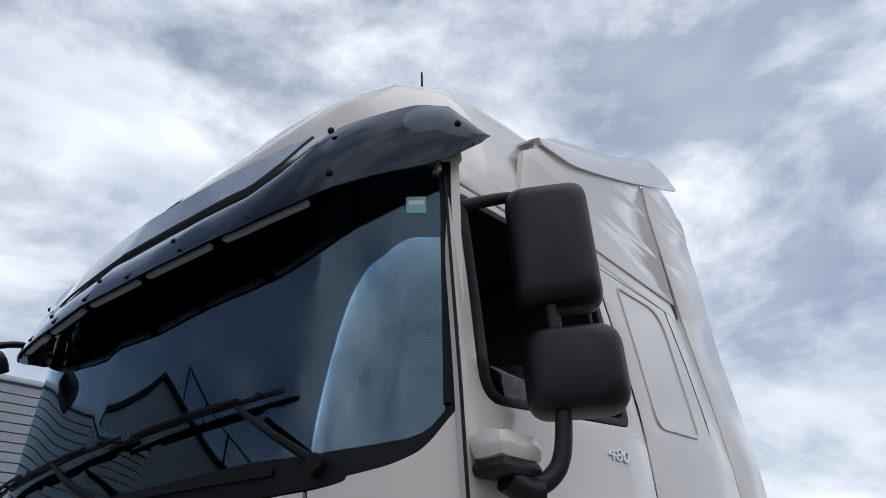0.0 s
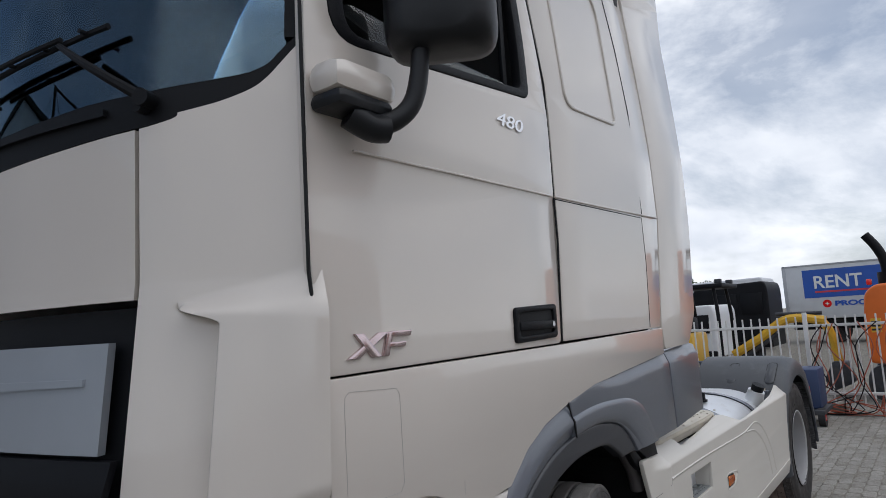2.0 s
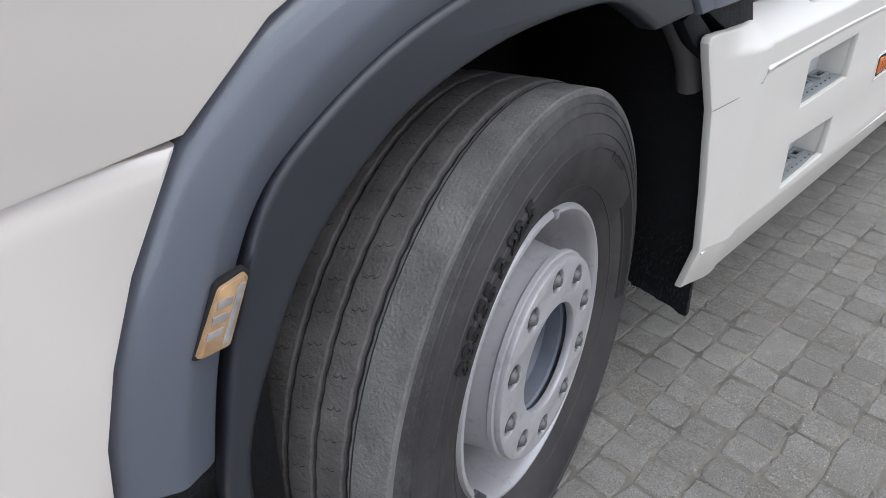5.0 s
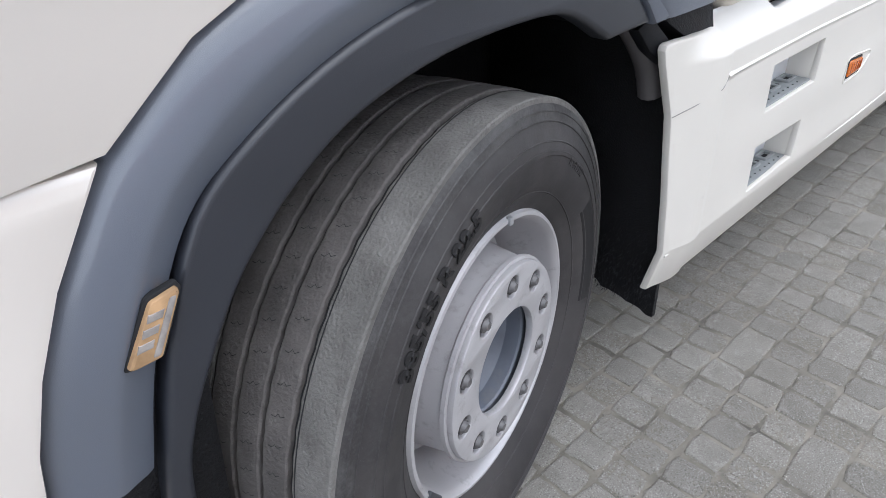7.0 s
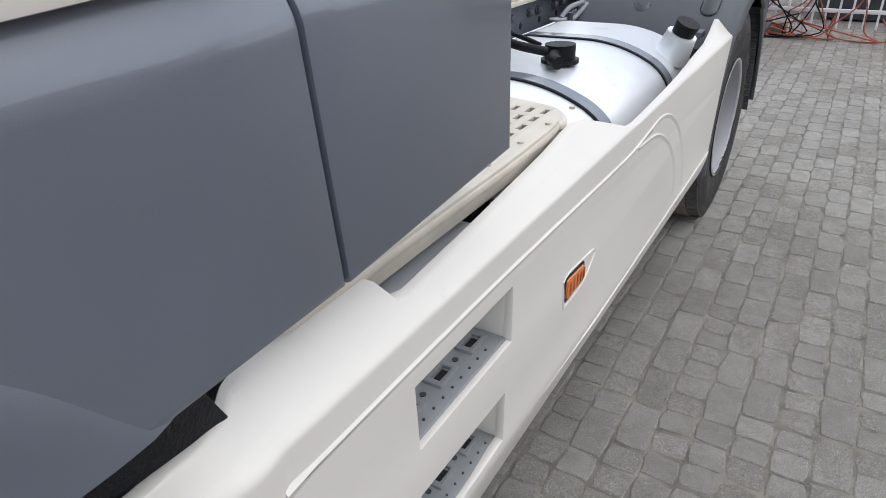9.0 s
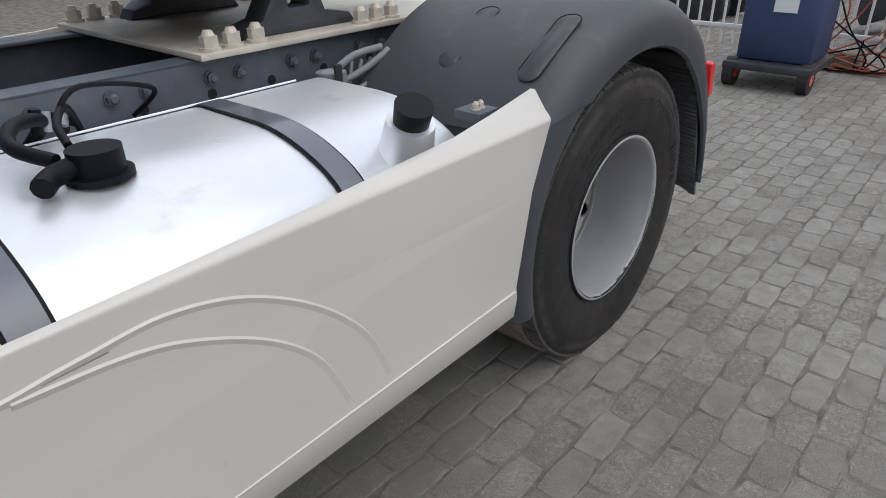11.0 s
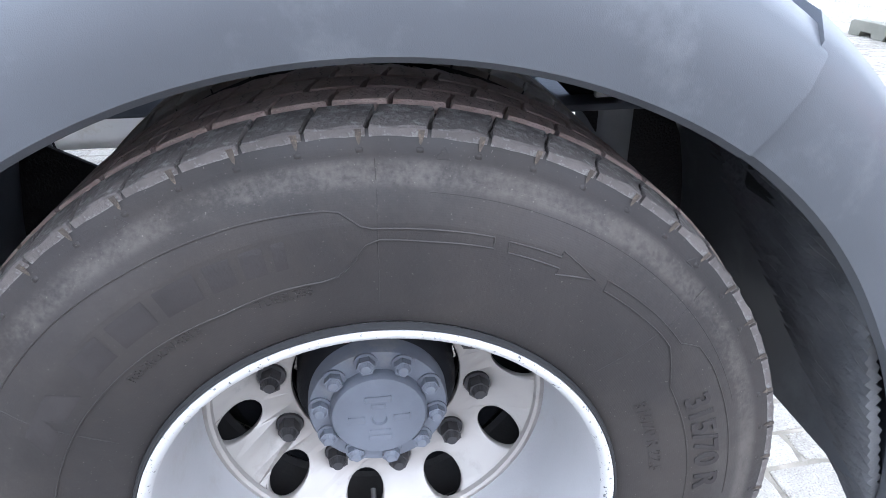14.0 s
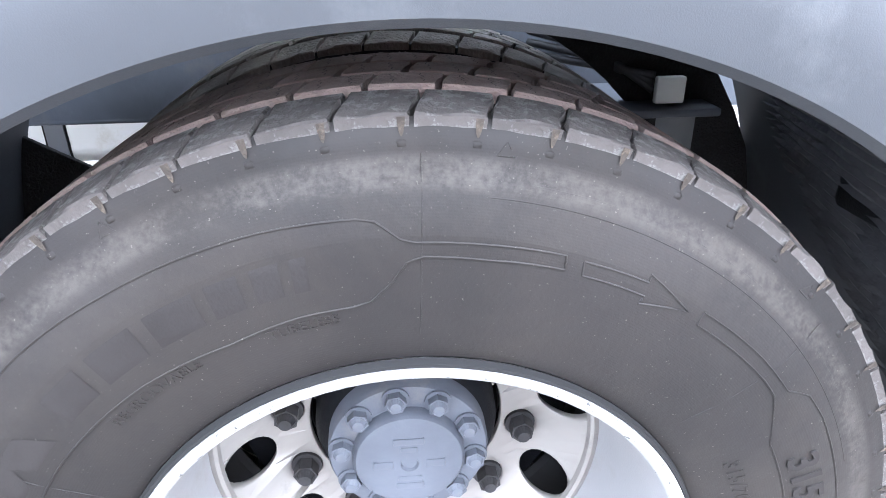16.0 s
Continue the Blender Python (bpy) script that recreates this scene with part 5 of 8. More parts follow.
def guard(name, a0, a1, n, scale=1.0, ease=None, label="", mat=None):
    bm = bmesh.new()
    rings = []
    for k in range(n + 1):
        t = k / n
        a0r = radians(a0 + (a1 - a0) * t)
        a = a0r
        ring = []
        for y, r in guard_section(a):
            w = max(0.0, min(1.0, (r - 0.60) / 0.13))
            a = a0r + radians(20) * w * float(np.interp(math.degrees(a0r), [85, 123.7, 160], [0, 1, 0]))
            rr = 0.606 + (r - 0.606) * scale
            yy = y
            if ease:
                rr, yy = ease(t, rr, y)
            if ease is not tail_ease:
                rr += lip_shift(a) * max(0.0, min(1.0, (0.732 - r) / 0.139))
            ring.append(bm.verts.new((CR[0] + rr * math.cos(a), yy, CR[1] + rr * math.sin(a))))
        rings.append(ring)
    for a, b in zip(rings, rings[1:]):
        for k in range(len(a)):
            bm.faces.new((a[k], a[(k + 1) % len(a)], b[(k + 1) % len(a)], b[k]))
    bm.faces.new(rings[0]), bm.faces.new(rings[-1][::-1])
    return part(name, bm, mat or GREY, truck, label, smooth=40)


def leg_ease(t, r, y):
    return r - 0.05 * t - 0.02 * t * (r > 0.65), y + 0.010


def tail_ease(t, r, y):
    """The rear leg thins downwards to a point."""
    a = 54.7 - 60.7 * t
    lo = float(np.interp(a, [-6, 4, 14, 25, 30, 38, 45, 55], [0.660, 0.640, 0.622, 0.604, 0.599, 0.593, 0.588, 0.582]))
    hi = float(np.interp(a, [-6, 0, 10, 22, 35, 45, 55], [0.676, 0.672, 0.668, 0.688, 0.720, 0.745, 0.745]))
    return lo + (hi - lo) * (r - 0.593) / 0.139, y + 0.008


GREY_DULL = material("mudguard_plastic", (0.055, 0.059, 0.068), rough=0.46, spec=0.5, var=0.12, scale=4, bump=0.08, bump_scale=900, dirt=(0.11, 0.115, 0.125), dirt_amount=0.3, dirt_scale=5)
both(lambda: guard("mudguard_top", 124, 54.0, 36, 1.0, None, "grey plastic mudguard top", GREY_DULL))
both(lambda: guard("mudguard_front", 123.4, 190, 26, 0.9, leg_ease, "grey plastic mudguard front leg", GREY_DULL))
both(lambda: guard("mudguard_rear", 54.7, -6, 26, 1.0, tail_ease, "grey plastic mudguard rear leg", GREY_DULL))
for y0 in (0.12, 0.40):
    bm = bmesh.new()
    for d, off in ((0.034, 0.0015), (0.026, 0.006)):
        loop = []
        for k in range(28):
            u = 2 * math.pi * k / 28
            yy = y0 + d * math.cos(u)
            dz = d * math.sin(u) + (0.075 if math.sin(u) > 0 else -0.13)
            ang = radians(118) - dz / 0.73
            loop.append(bm.verts.new((CR[0] + (0.730 + off) * math.cos(ang), yy, CR[1] + (0.730 + off) * math.sin(ang))))
        if d == 0.034:
            first = loop
        else:
            for k in range(28):
                bm.faces.new((first[k], first[(k + 1) % 28], loop[(k + 1) % 28], loop[k]))
            bm.faces.new(loop)
    part("mudguard_recess", bm, GREY_DULL, truck)
    # dark line drawn round the recess's end in place of its shade
    bm = bmesh.new()
    pts = []
    for k in range(20):
        u = math.pi * (k / 19)
        dz = 0.036 * math.sin(u) + 0.075
        ang = radians(118) - dz / 0.73
        pts.append((CR[0] + 0.7325 * math.cos(ang), y0 + 0.036 * math.cos(u), CR[1] + 0.7325 * math.sin(ang)))
    ang = radians(118) + 0.13 / 0.73
    pts.insert(0, (CR[0] + 0.7325 * math.cos(ang), y0 + 0.036, CR[1] + 0.7325 * math.sin(ang)))
    pts.append((CR[0] + 0.7325 * math.cos(ang), y0 - 0.036, CR[1] + 0.7325 * math.sin(ang)))
    tubem(bm, pts, 0.0016, 6, 1)
    part("recess_edge", bm, SEAM, truck)


def flap(name, x0, x1, y0, y1, z0, z1, lean=0.0, slant=0.0, mat=None, skew=0.0):
    """A mud flap of ribbed spray-suppression rubber."""
    bm = bmesh.new()
    nz, ny = 70, 26
    rng = random.Random(4)
    grid = []
    for i in range(nz + 1):
        row = []
        for j in range(ny + 1):
            t, u = i / nz, j / ny
            y = y0 + (y1 - y0) * u
            z = z1 + (z0 + slant * u - z1) * t + (rng.uniform(-0.008, 0.006) if i == nz else 0)
            row.append(bm.verts.new((x0 - (0.0 if mat else 0.006) * (i % 2) + lean * t + skew * u + rng.uniform(-0.002, 0.002) + (0.0 if mat else 0.006 * max(0.0, math.sin(33 * y + 2.1 * math.sin(17 * z)) * math.sin(29 * z + 1.3)) ** 3), y, z)))
        grid.append(row)
    for i in range(nz):
        for j in range(ny):
            bm.faces.new((grid[i][j], grid[i][j + 1], grid[i + 1][j + 1], grid[i + 1][j]))
    ret = bmesh.ops.extrude_face_region(bm, geom=bm.faces[:])
    bmesh.ops.translate(bm, vec=(x1 - x0, 0, 0), verts=[g for g in ret["geom"] if isinstance(g, bmesh.types.BMVert)])
    return part(name, bm, mat or MUDFLAP, truck, "black rubber mud flap with a rough spray-catching face", smooth=60 if mat else 0)


both(lambda: flap("mud_flap", 5.700, 5.715, 0.030, 0.68, 0.345, 0.95, 0.200, 0.16, None, 0.085))
both(lambda: flap("mud_flap", 2.02, 2.035, 0.05, 0.60, 0.24, 0.93, 0.0, 0.10, FLAP))

def flap_bristles():
    """Short matted bristles that cover the front flap's face."""
    rng = random.Random(5)
    bm = bmesh.new()
    for _ in range(2600):
        y, z = rng.uniform(0.052, 0.59), rng.uniform(0.26, 0.92)
        a = rng.uniform(-0.9, 0.9)
        w = 0.0016
        tip = (2.019 - rng.uniform(0.004, 0.009), y + 0.008 * math.sin(a), z - 0.010 * math.cos(a))
        v = [bm.verts.new(p) for p in ((2.0195, y - w, z), (2.0195, y + w, z), (2.0195, y, z - 2 * w), tip)]
        for q in range(3):
            bm.faces.new((v[q], v[(q + 1) % 3], v[3]))
    return tagged(part("flap_bristles", bm, BRISTLE, truck, smooth=0), kind="stuff")


flap_bristles()

both(lambda: plate("mudguard_liner", [(5.2 + 0.70 * math.cos(radians(a)), 0.48 + 0.70 * math.sin(radians(a))) for a in range(-12, 67, 6)] + [(5.2 + 0.55 * math.cos(radians(a)), 0.48 + 0.55 * math.sin(radians(a))) for a in range(66, -13, -6)], FLAP, truck, depth=0.01, bevel=0.002, y=0.67))
both(lambda: plate("mudguard_liner", [(5.2 + 0.70 * math.cos(radians(a)), 0.48 + 0.70 * math.sin(radians(a))) for a in range(150, 199, 6)] + [(5.2 + 0.54 * math.cos(radians(a)), 0.48 + 0.54 * math.sin(radians(a))) for a in range(198, 149, -6)], FLAP, truck, depth=0.01, bevel=0.002, y=0.67))

wheels_done = set(truck.children_recursive)

# ---- cab front details ----
SILVER = material("silver_grille_paint", (0.40, 0.43, 0.47), rough=0.35, metal=0.5, var=0.06)
LIGHTG = material("light_grey_trim", (0.42, 0.43, 0.45), rough=0.4, metal=0.2, var=0.06)
SOFTG = material("satin_grey_bezel", (0.24, 0.25, 0.25), rough=0.45, var=0.06)
STICK = material("green_sticker", (0.22, 0.52, 0.48), rough=0.5, var=0.08)
PAPER = material("pale_sticker_paper", (0.75, 0.78, 0.76), rough=0.6, var=0.04)
INK = material("black_print", (0.02, 0.02, 0.022), rough=0.6)
SIDE_GLASS = glass_material("side_window_glass", (0.88, 0.95, 0.94))
MIRROR_GLASS = material("mirror_glass", (0.85, 0.87, 0.88), rough=0.02, metal=1.0, var=0.01)
LENS_GLASS = glass_material("lamp_glass", (0.93, 0.94, 0.94), ior=1.35)

grille_panel = front_patch("grille_panel", s_at(0.385), TOTAL - s_at(0.385), 1.44, 1.675, SILVER, truck, off=0.006, ns=30, nz=6)
front_patch("grille_rib", s_at(0.44), s_at(0.80), lambda s: 1.585 - 0.03 * (s - s_at(0.44)), lambda s: 1.60 - 0.015 * (s - s_at(0.44)), SILVER, truck, off=0.014, thick=0.01, ns=12, nz=2)
front_patch("grille_bar", S_HOOD + 0.02, TOTAL - S_HOOD - 0.02, 1.29, 1.43, BLACKP, truck, off=lambda s, z: 0.03 - 0.25 * abs(z - 1.36), ns=30, nz=4)
for k, z in enumerate((1.20, 1.03, 0.86)):
    front_patch("grille_slat", S_HOOD + 0.05, TOTAL - S_HOOD - 0.05, lambda s, z=z: z - 0.012, lambda s, z=z: z + 0.012, LIGHTG, truck, off=0.022, thick=0.03, ns=30, nz=2)
    front_patch("grille_bar", S_HOOD + 0.02, TOTAL - S_HOOD - 0.02, z - 0.10, z - 0.02, BLACKP, truck, off=lambda s, zz, z=z: 0.0 + 0.3 * (z - 0.02 - zz) * 0.5, ns=30, nz=3)
    bm = bmesh.new()
    for i in range(26):
        for j in range(3):
            s = S_HOOD + 0.07 + 0.019 * (i + 0.5 * (j % 2))
            zc = z + 0.022 + 0.0165 * j
            c = front(s, zc, 0.016)
            d = (front(s + 0.01, zc, 0.016) - front(s - 0.01, zc, 0.016)).normalized()
            ring = [c + d * (0.0105 * math.cos(a)) + Vector((0, 0, 0.0105 * math.sin(a))) for a in (math.pi / 6 + math.pi / 3 * q for q in range(6))]
            inner = [c + (p - c) * 0.76 for p in ring]
            o, n = [bm.verts.new(p) for p in ring], [bm.verts.new(p) for p in inner]
            for q in range(6):
                bm.faces.new((o[q], o[(q + 1) % 6], n[(q + 1) % 6], n[q]))
    ret = bmesh.ops.extrude_face_region(bm, geom=bm.faces[:])
    bmesh.ops.translate(bm, vec=(0.006, 0.002, 0), verts=[g for g in ret["geom"] if isinstance(g, bmesh.types.BMVert)])
    tagged(part("grille_mesh", bm, LIGHTG, truck, smooth=0), kind="stuff")
front_patch("bumper_middle", S_HOOD + 0.0, TOTAL - S_HOOD, 0.40, 0.78, BLACKP, truck, off=0.0, ns=20, nz=4)
both(lambda: front_patch("lower_bumper", 0.07, S_HOOD, 0.36, 0.515, GREY, truck, off=0.0, ns=20, nz=4))
both(lambda: front_patch("step_pad", S_PAD, S_HOOD + 0.02, lambda s: 1.222 + 0.04 * max(0.0, 1 - (s - S_PAD) / 0.03) ** 2, 1.268, BLACKP, truck, off=-0.012, ns=16, nz=3))


def headlamp():
    lamp = new("headlamp")
    lamp.parent = truck
    lamp["label"] = "headlamp with a satin bezel behind clear glass"
    front_plate("headlamp_trim", lamp_quad(-0.006), [lamp_quad(0.003)], CHROME, 0.0155, 0.008, 0.002, lamp)
    front_plate("headlamp_bezel", lamp_quad(0.002), [lamp_quad(0.036)], SOFTG, 0.0145, 0.006, 0.001, lamp)
    front_plate("bezel_wall", lamp_quad(0.034), [lamp_quad(0.039)], LIGHTG, 0.013, 0.05, 0.001, lamp)
    front_plate("headlamp_housing", lamp_quad(0.030), [], LIGHTG, -0.045, 0.004, 0.001, lamp)
    s0 = s_at(0.06) - 0.05 + 0.06
    for k in range(3):
        a = s0 + 0.004 + 0.067 * k
        for z0, z1, mat, d in ((0.945, 0.975, CHROME, -0.004), (0.925, 0.942, AMBER if k == 1 else CHROME, -0.012), (0.865, 0.915, CHROME, -0.020), (0.835, 0.852, CHROME, -0.008)):
            front_patch("headlamp_reflector", a, a + 0.058, z0, z1, mat, lamp, off=lambda s, z, d=d, a=a, z0=z0, z1=z1: d - 1.2 * abs(z - z1) * 0.5 - 0.25 * abs(s - a - 0.029), thick=0.006, ns=6, nz=3)
        c = front(a + 0.03, 0.845, -0.03)
        n = (front(a + 0.03, 0.845, 1.0) - c).normalized()
        bm = bmesh.new()
        lathem(bm, [(0.032, -0.022), (0.030, -0.006), (0.018, 0.004), (0.008, 0.004), (0.006, -0.006), (0.0, -0.008)], (0, 0, 0), 28)
        bmesh.ops.transform(bm, matrix=Matrix.Translation(c) @ n.to_track_quat("-Y", "Z").to_matrix().to_4x4(), verts=bm.verts)
        part("lamp_bowl", bm, CHROME, lamp)
    front_patch("headlamp_partition", s0 + 0.066, s0 + 0.07, 0.81, 0.985, LIGHTG, lamp, off=0.0, thick=0.04, ns=2, nz=3)
    front_plate("headlamp_lens", lamp_quad(0.035), [], LENS_GLASS, 0.0135, 0.003, 0.0005, lamp).visible_shadow = False


headlamp()


# ---- sun visor ----
def visor_edges(s):
    """Height of the visor's lower and upper edge along the front, and how far it stands out."""
    y = front(min(s, TOTAL - s), 1.0).y if s < TOTAL / 2 else 2.5 - front(s, 1.0).y
    lo = np.interp(y, [0.0, 0.02, 0.10, 0.25, 0.38, 0.55, 0.75, 1.0, 1.25], [3.10, 3.09, 3.042, 2.985, 2.935, 2.895, 2.870, 2.860, 2.860])
    hi = np.interp(y, [0.0, 0.02, 0.10, 0.20, 0.32, 0.40, 0.48, 0.60, 0.85, 1.25], [3.28, 3.32, 3.335, 3.305, 3.270, 3.235, 3.180, 3.125, 3.105, 3.105])
    off = np.interp(y, [0.0, 0.05, 0.3, 0.6, 1.25], [0.045, 0.052, 0.095, 0.125, 0.135])
    return float(lo), float(hi), float(off)


def visor():
    n = 80
    s0 = 0.02
    bm = bmesh.new()
    rings = []
    for i in range(n + 1):
        s = s0 + (TOTAL - 2 * s0) * i / n
        lo, hi, off = visor_edges(s)
        e = min(s, TOTAL - s)
        squeeze = min(1.0, (e - s0) / 0.09 + 0.02)
        mid = 3.22 if e < 0.2 else (lo + hi) / 2
        lo, hi = mid + (lo - mid) * squeeze, mid + (hi - mid) * squeeze
        h = hi - lo
        top = 0.035
        at = lambda u, d: front(s, lo + u * h, top + (off - top) * (1 - u) ** 1.15 + d)
        ring = [at(0.0, 0.012), at(0.10, 0.017), at(0.45, 0.024), at(0.8, 0.014), at(1.0, -0.012)]
        ring += [at(0.985, -0.018), at(0.8, 0.008), at(0.45, 0.018), at(0.10, 0.011), at(0.0, 0.006)]
        rings.append([bm.verts.new(p) for p in ring])
    m = 10
    for a, b in zip(rings, rings[1:]):
        for k in range(m):
            bm.faces.new((a[k], a[(k + 1) % m], b[(k + 1) % m], b[k]))
    bm.faces.new(rings[0]), bm.faces.new(rings[-1][::-1])
    return part("sun_visor", bm, VISOR, truck, "smoked dark blue acrylic sun visor", smooth=50)


vis = visor()
# clear middle cover above the visor
COVER = material("smoked_cover_acrylic", (0.42, 0.46, 0.52), rough=0.14, metal=0.5, var=0.08, coat=0.8)
S_COV = s_at(0.385)
front_patch("roof_cover", S_COV, TOTAL - S_COV, lambda s: visor_edges(s)[1] + 0.004, lambda s: visor_edges(s)[1] + 0.012 + (3.262 - visor_edges(s)[1]) * max(0.0, min(1.0, (s - S_COV) / 0.10, (TOTAL - S_COV - s) / 0.10)), COVER, truck, off=lambda s, z: 0.050 - 0.30 * max(0, z - visor_edges(s)[1]), thick=0.012, ns=50, nz=5)
bolt_me = nut_mesh("visor_bolt", 0.009, 0.007, BLACKP, 18)
for y, u in ((0.02, 0.55), (0.30, 0.20), (0.32, 0.88), (0.84, 0.45), (1.25, 0.45)):
    for side in (0, 1):
        s = s_at(y) if not side else TOTAL - s_at(y)
        lo, hi, off = visor_edges(s)
        d = 0.035 + (off - 0.035) * (1 - u) ** 1.15 + 0.019
        p, q = front(s, lo + (hi - lo) * u, d), front(s, lo + (hi - lo) * u, d + 0.2)
        o = new("visor_bolt", bolt_me)
        o.parent = truck
        o.matrix_local = Matrix.Translation(p) @ (q - p).to_track_quat("-Y", "Z").to_matrix().to_4x4()
        if y == 1.25:
            break
# brackets, and pale strips that stand in for daylight seen below the visor
for k in range(9):
    s = s_at(0.28) + (TOTAL - 2 * s_at(0.28)) * k / 8
    bm = bmesh.new()
    a, b = front(s, 3.06, 0.0), front(s, visor_edges(s)[0] + 0.02, visor_edges(s)[2])
    tubem(bm, [a, a.lerp(b, 0.5) + Vector((0, 0, 0.012)), b], 0.014, 8, 3)
    part("visor_bracket", bm, BLACKP, truck)
for k in range(6):
    s = s_at(0.33) + (TOTAL - 2 * s_at(0.33)) * (k + 0.5) / 6
    front_patch("marker_strip", s - 0.13, s + 0.13, lambda q: visor_edges(q)[0] - 0.004, lambda q: visor_edges(q)[0] + 0.010, LIGHTG, truck, off=lambda q, z: visor_edges(q)[2] - 0.006, thick=0.020, ns=4, nz=1)
# dark band behind the glass, painted in for the visor's mirrored underside
front_patch("windscreen_shade_band", S_PIL + 0.06, TOTAL - S_PIL - 0.06, lambda s: 3.0 - 0.17 * max(0.0, 1 - abs(s - TOTAL / 2) / (TOTAL / 2 - 0.2)) ** 0.4, 3.12, CAB_DARK, truck, off=-0.055, thick=0.01, ns=40, nz=3)
for yy in (0.32, 2.18):
    box("roof_marker_lamp", (0.055, yy - 0.03, 3.525), (0.085, yy + 0.03, 3.535), LIGHTG, truck, 0.004)
tube("antenna", [(0.30, 0.30, 3.70), (0.305, 0.302, 3.76), (0.31, 0.305, 3.84)], 0.004, BLACKP, truck, seg=6, n=2)


# ---- wipers ----
def wiper(s_piv, s_tip, z_piv, z_tip, s_b0, s_b1, z_b0, z_b1):
    w = new("wiper")
    w.parent = truck
    p, t = front(s_piv, z_piv, 0.02), front(s_tip, z_tip, 0.05)
    bm = bmesh.new()
    cylm(bm, front(s_piv, z_piv, -0.02), front(s_piv, z_piv, 0.035), 0.020, seg=16)
    cylm(bm, front(s_piv + 0.01, z_piv - 0.02, 0.0), front(s_piv + 0.01, z_piv - 0.02, 0.03), 0.012, seg=12)
    part("wiper_pivot", bm, BLACKP, w)
    bm = bmesh.new()
    mid = front((s_piv + s_tip) / 2, (z_piv + z_tip) / 2, 0.055)
    tubem(bm, [p, mid, t], lambda u: 0.014 - 0.007 * u, 8, 5)
    part("wiper_arm", bm, BLACKP, w)
    bm = bmesh.new()
    pts = [front(s_b0 + (s_b1 - s_b0) * k / 10, z_b0 + (z_b1 - z_b0) * k / 10, 0.022) for k in range(11)]
    tubem(bm, pts, 0.008, 6, 1)
    pts = [front(s_b0 + (s_b1 - s_b0) * k / 10, z_b0 + (z_b1 - z_b0) * k / 10, 0.035 + 0.012 * math.sin(math.pi * k / 10)) for k in range(2, 9)]
    tubem(bm, pts, 0.007, 6, 1)
    for k in (1, 3, 5, 7, 9):
        q = k / 10
        cylm(bm, front(s_b0 + (s_b1 - s_b0) * q, z_b0 + (z_b1 - z_b0) * q, 0.02), front(s_b0 + (s_b1 - s_b0) * q, z_b0 + (z_b1 - z_b0) * q, 0.045), 0.006, seg=6)
    part("wiper_blade", bm, BLACKP, w)
    w["label"] = "black windscreen wiper"


wiper(s_at(0.30), s_at(0.52), 2.21, 2.375, s_at(0.40), s_at(1.05), 2.405, 2.36)
wiper(s_at(1.02), TOTAL / 2 + 0.1, 2.19, 2.36, s_at(1.02), TOTAL / 2 + 0.55, 2.385, 2.35)
wiper(TOTAL - s_at(0.75), TOTAL - s_at(0.55), 2.19, 2.36, TOTAL - s_at(0.98), TOTAL - s_at(0.35), 2.375, 2.36)
front_patch("cowl_step", s_at(0.42), TOTAL - s_at(0.42), 2.195, 2.212, BLACKP, truck, off=0.006, thick=0.02, ns=24, nz=2)
# stickers inside the screen corner
front_patch("screen_sticker", S_PIL + 0.075, S_PIL + 0.135, 2.925, 2.985, STICK, truck, off=-0.0100, thick=0.001, ns=3, nz=1)
front_patch("sticker_print", S_PIL + 0.082, S_PIL + 0.128, 2.955, 2.972, PAPER, truck, off=-0.0090, thick=0.0008, ns=3, nz=1)

# ---- cab inside ----
box("dashboard", (0.03, 0.25, 1.95), (0.36, 2.25, 2.28), CAB_DARK, truck, 0.06)
for y0 in (0.35, 1.55):
    seat = new("cab_seat")
    seat.parent = truck
    seat["label"] = "dark cab seat"
    box("seat_cushion", (0.45, y0, 1.95), (0.95, y0 + 0.55, 2.12), CAB_DARK, seat, 0.05)
    box("seat_back", (0.90, y0, 2.05), (1.05, y0 + 0.55, 2.75), CAB_DARK, seat, 0.05)


def steering_wheel():
    bm = bmesh.new()
    for k in range(36):
        a, b = 2 * math.pi * k / 36, 2 * math.pi * (k + 1) / 36
        cylm(bm, (0.22 * math.cos(a), 0.22 * math.sin(a), 0), (0.22 * math.cos(b), 0.22 * math.sin(b), 0), 0.016, seg=8)
    cylm(bm, (0, 0, -0.04), (0, 0, 0.02), 0.07, seg=20)
    for a in (0, math.pi):
        cylm(bm, (0, 0, 0), (0.21 * math.cos(a), 0.21 * math.sin(a), 0), 0.018, seg=8)
    bmesh.ops.transform(bm, matrix=pose(0.40, 0.62, 2.28, 0, -35, 0), verts=bm.verts)
    part("steering_wheel", bm, CAB_DARK, truck)


steering_wheel()
# side windows: the near one wound down, the far one shut
LOWPANE = [(0.145, 2.36), (0.99, 2.44), (0.99, 2.458), (0.60, 2.452), (0.20, 2.47), (0.155, 2.455)]
pane = plate("lowered_window", LOWPANE, SIDE_GLASS, truck, depth=0.005, bevel=0.0005, y=0.020, label="wound-down side window, its top edge showing")
plate("far_window", [(p[0], p[1]) for p in WIN_IN], SIDE_GLASS, truck, depth=0.005, bevel=0.0005, y=2.43).visible_shadow = False
box("window_channel", (0.93, 0.035, 2.40), (0.955, 0.05, 3.10), BLACKP, truck, 0.003)

# ---- door details ----
handle_r = rounded([(0.822, 1.602), (1.092, 1.610), (1.094, 1.722), (0.826, 1.712)], 0.018)
hole_r = rounded([(0.848, 1.622), (1.070, 1.628), (1.072, 1.704), (0.850, 1.696)], 0.014)


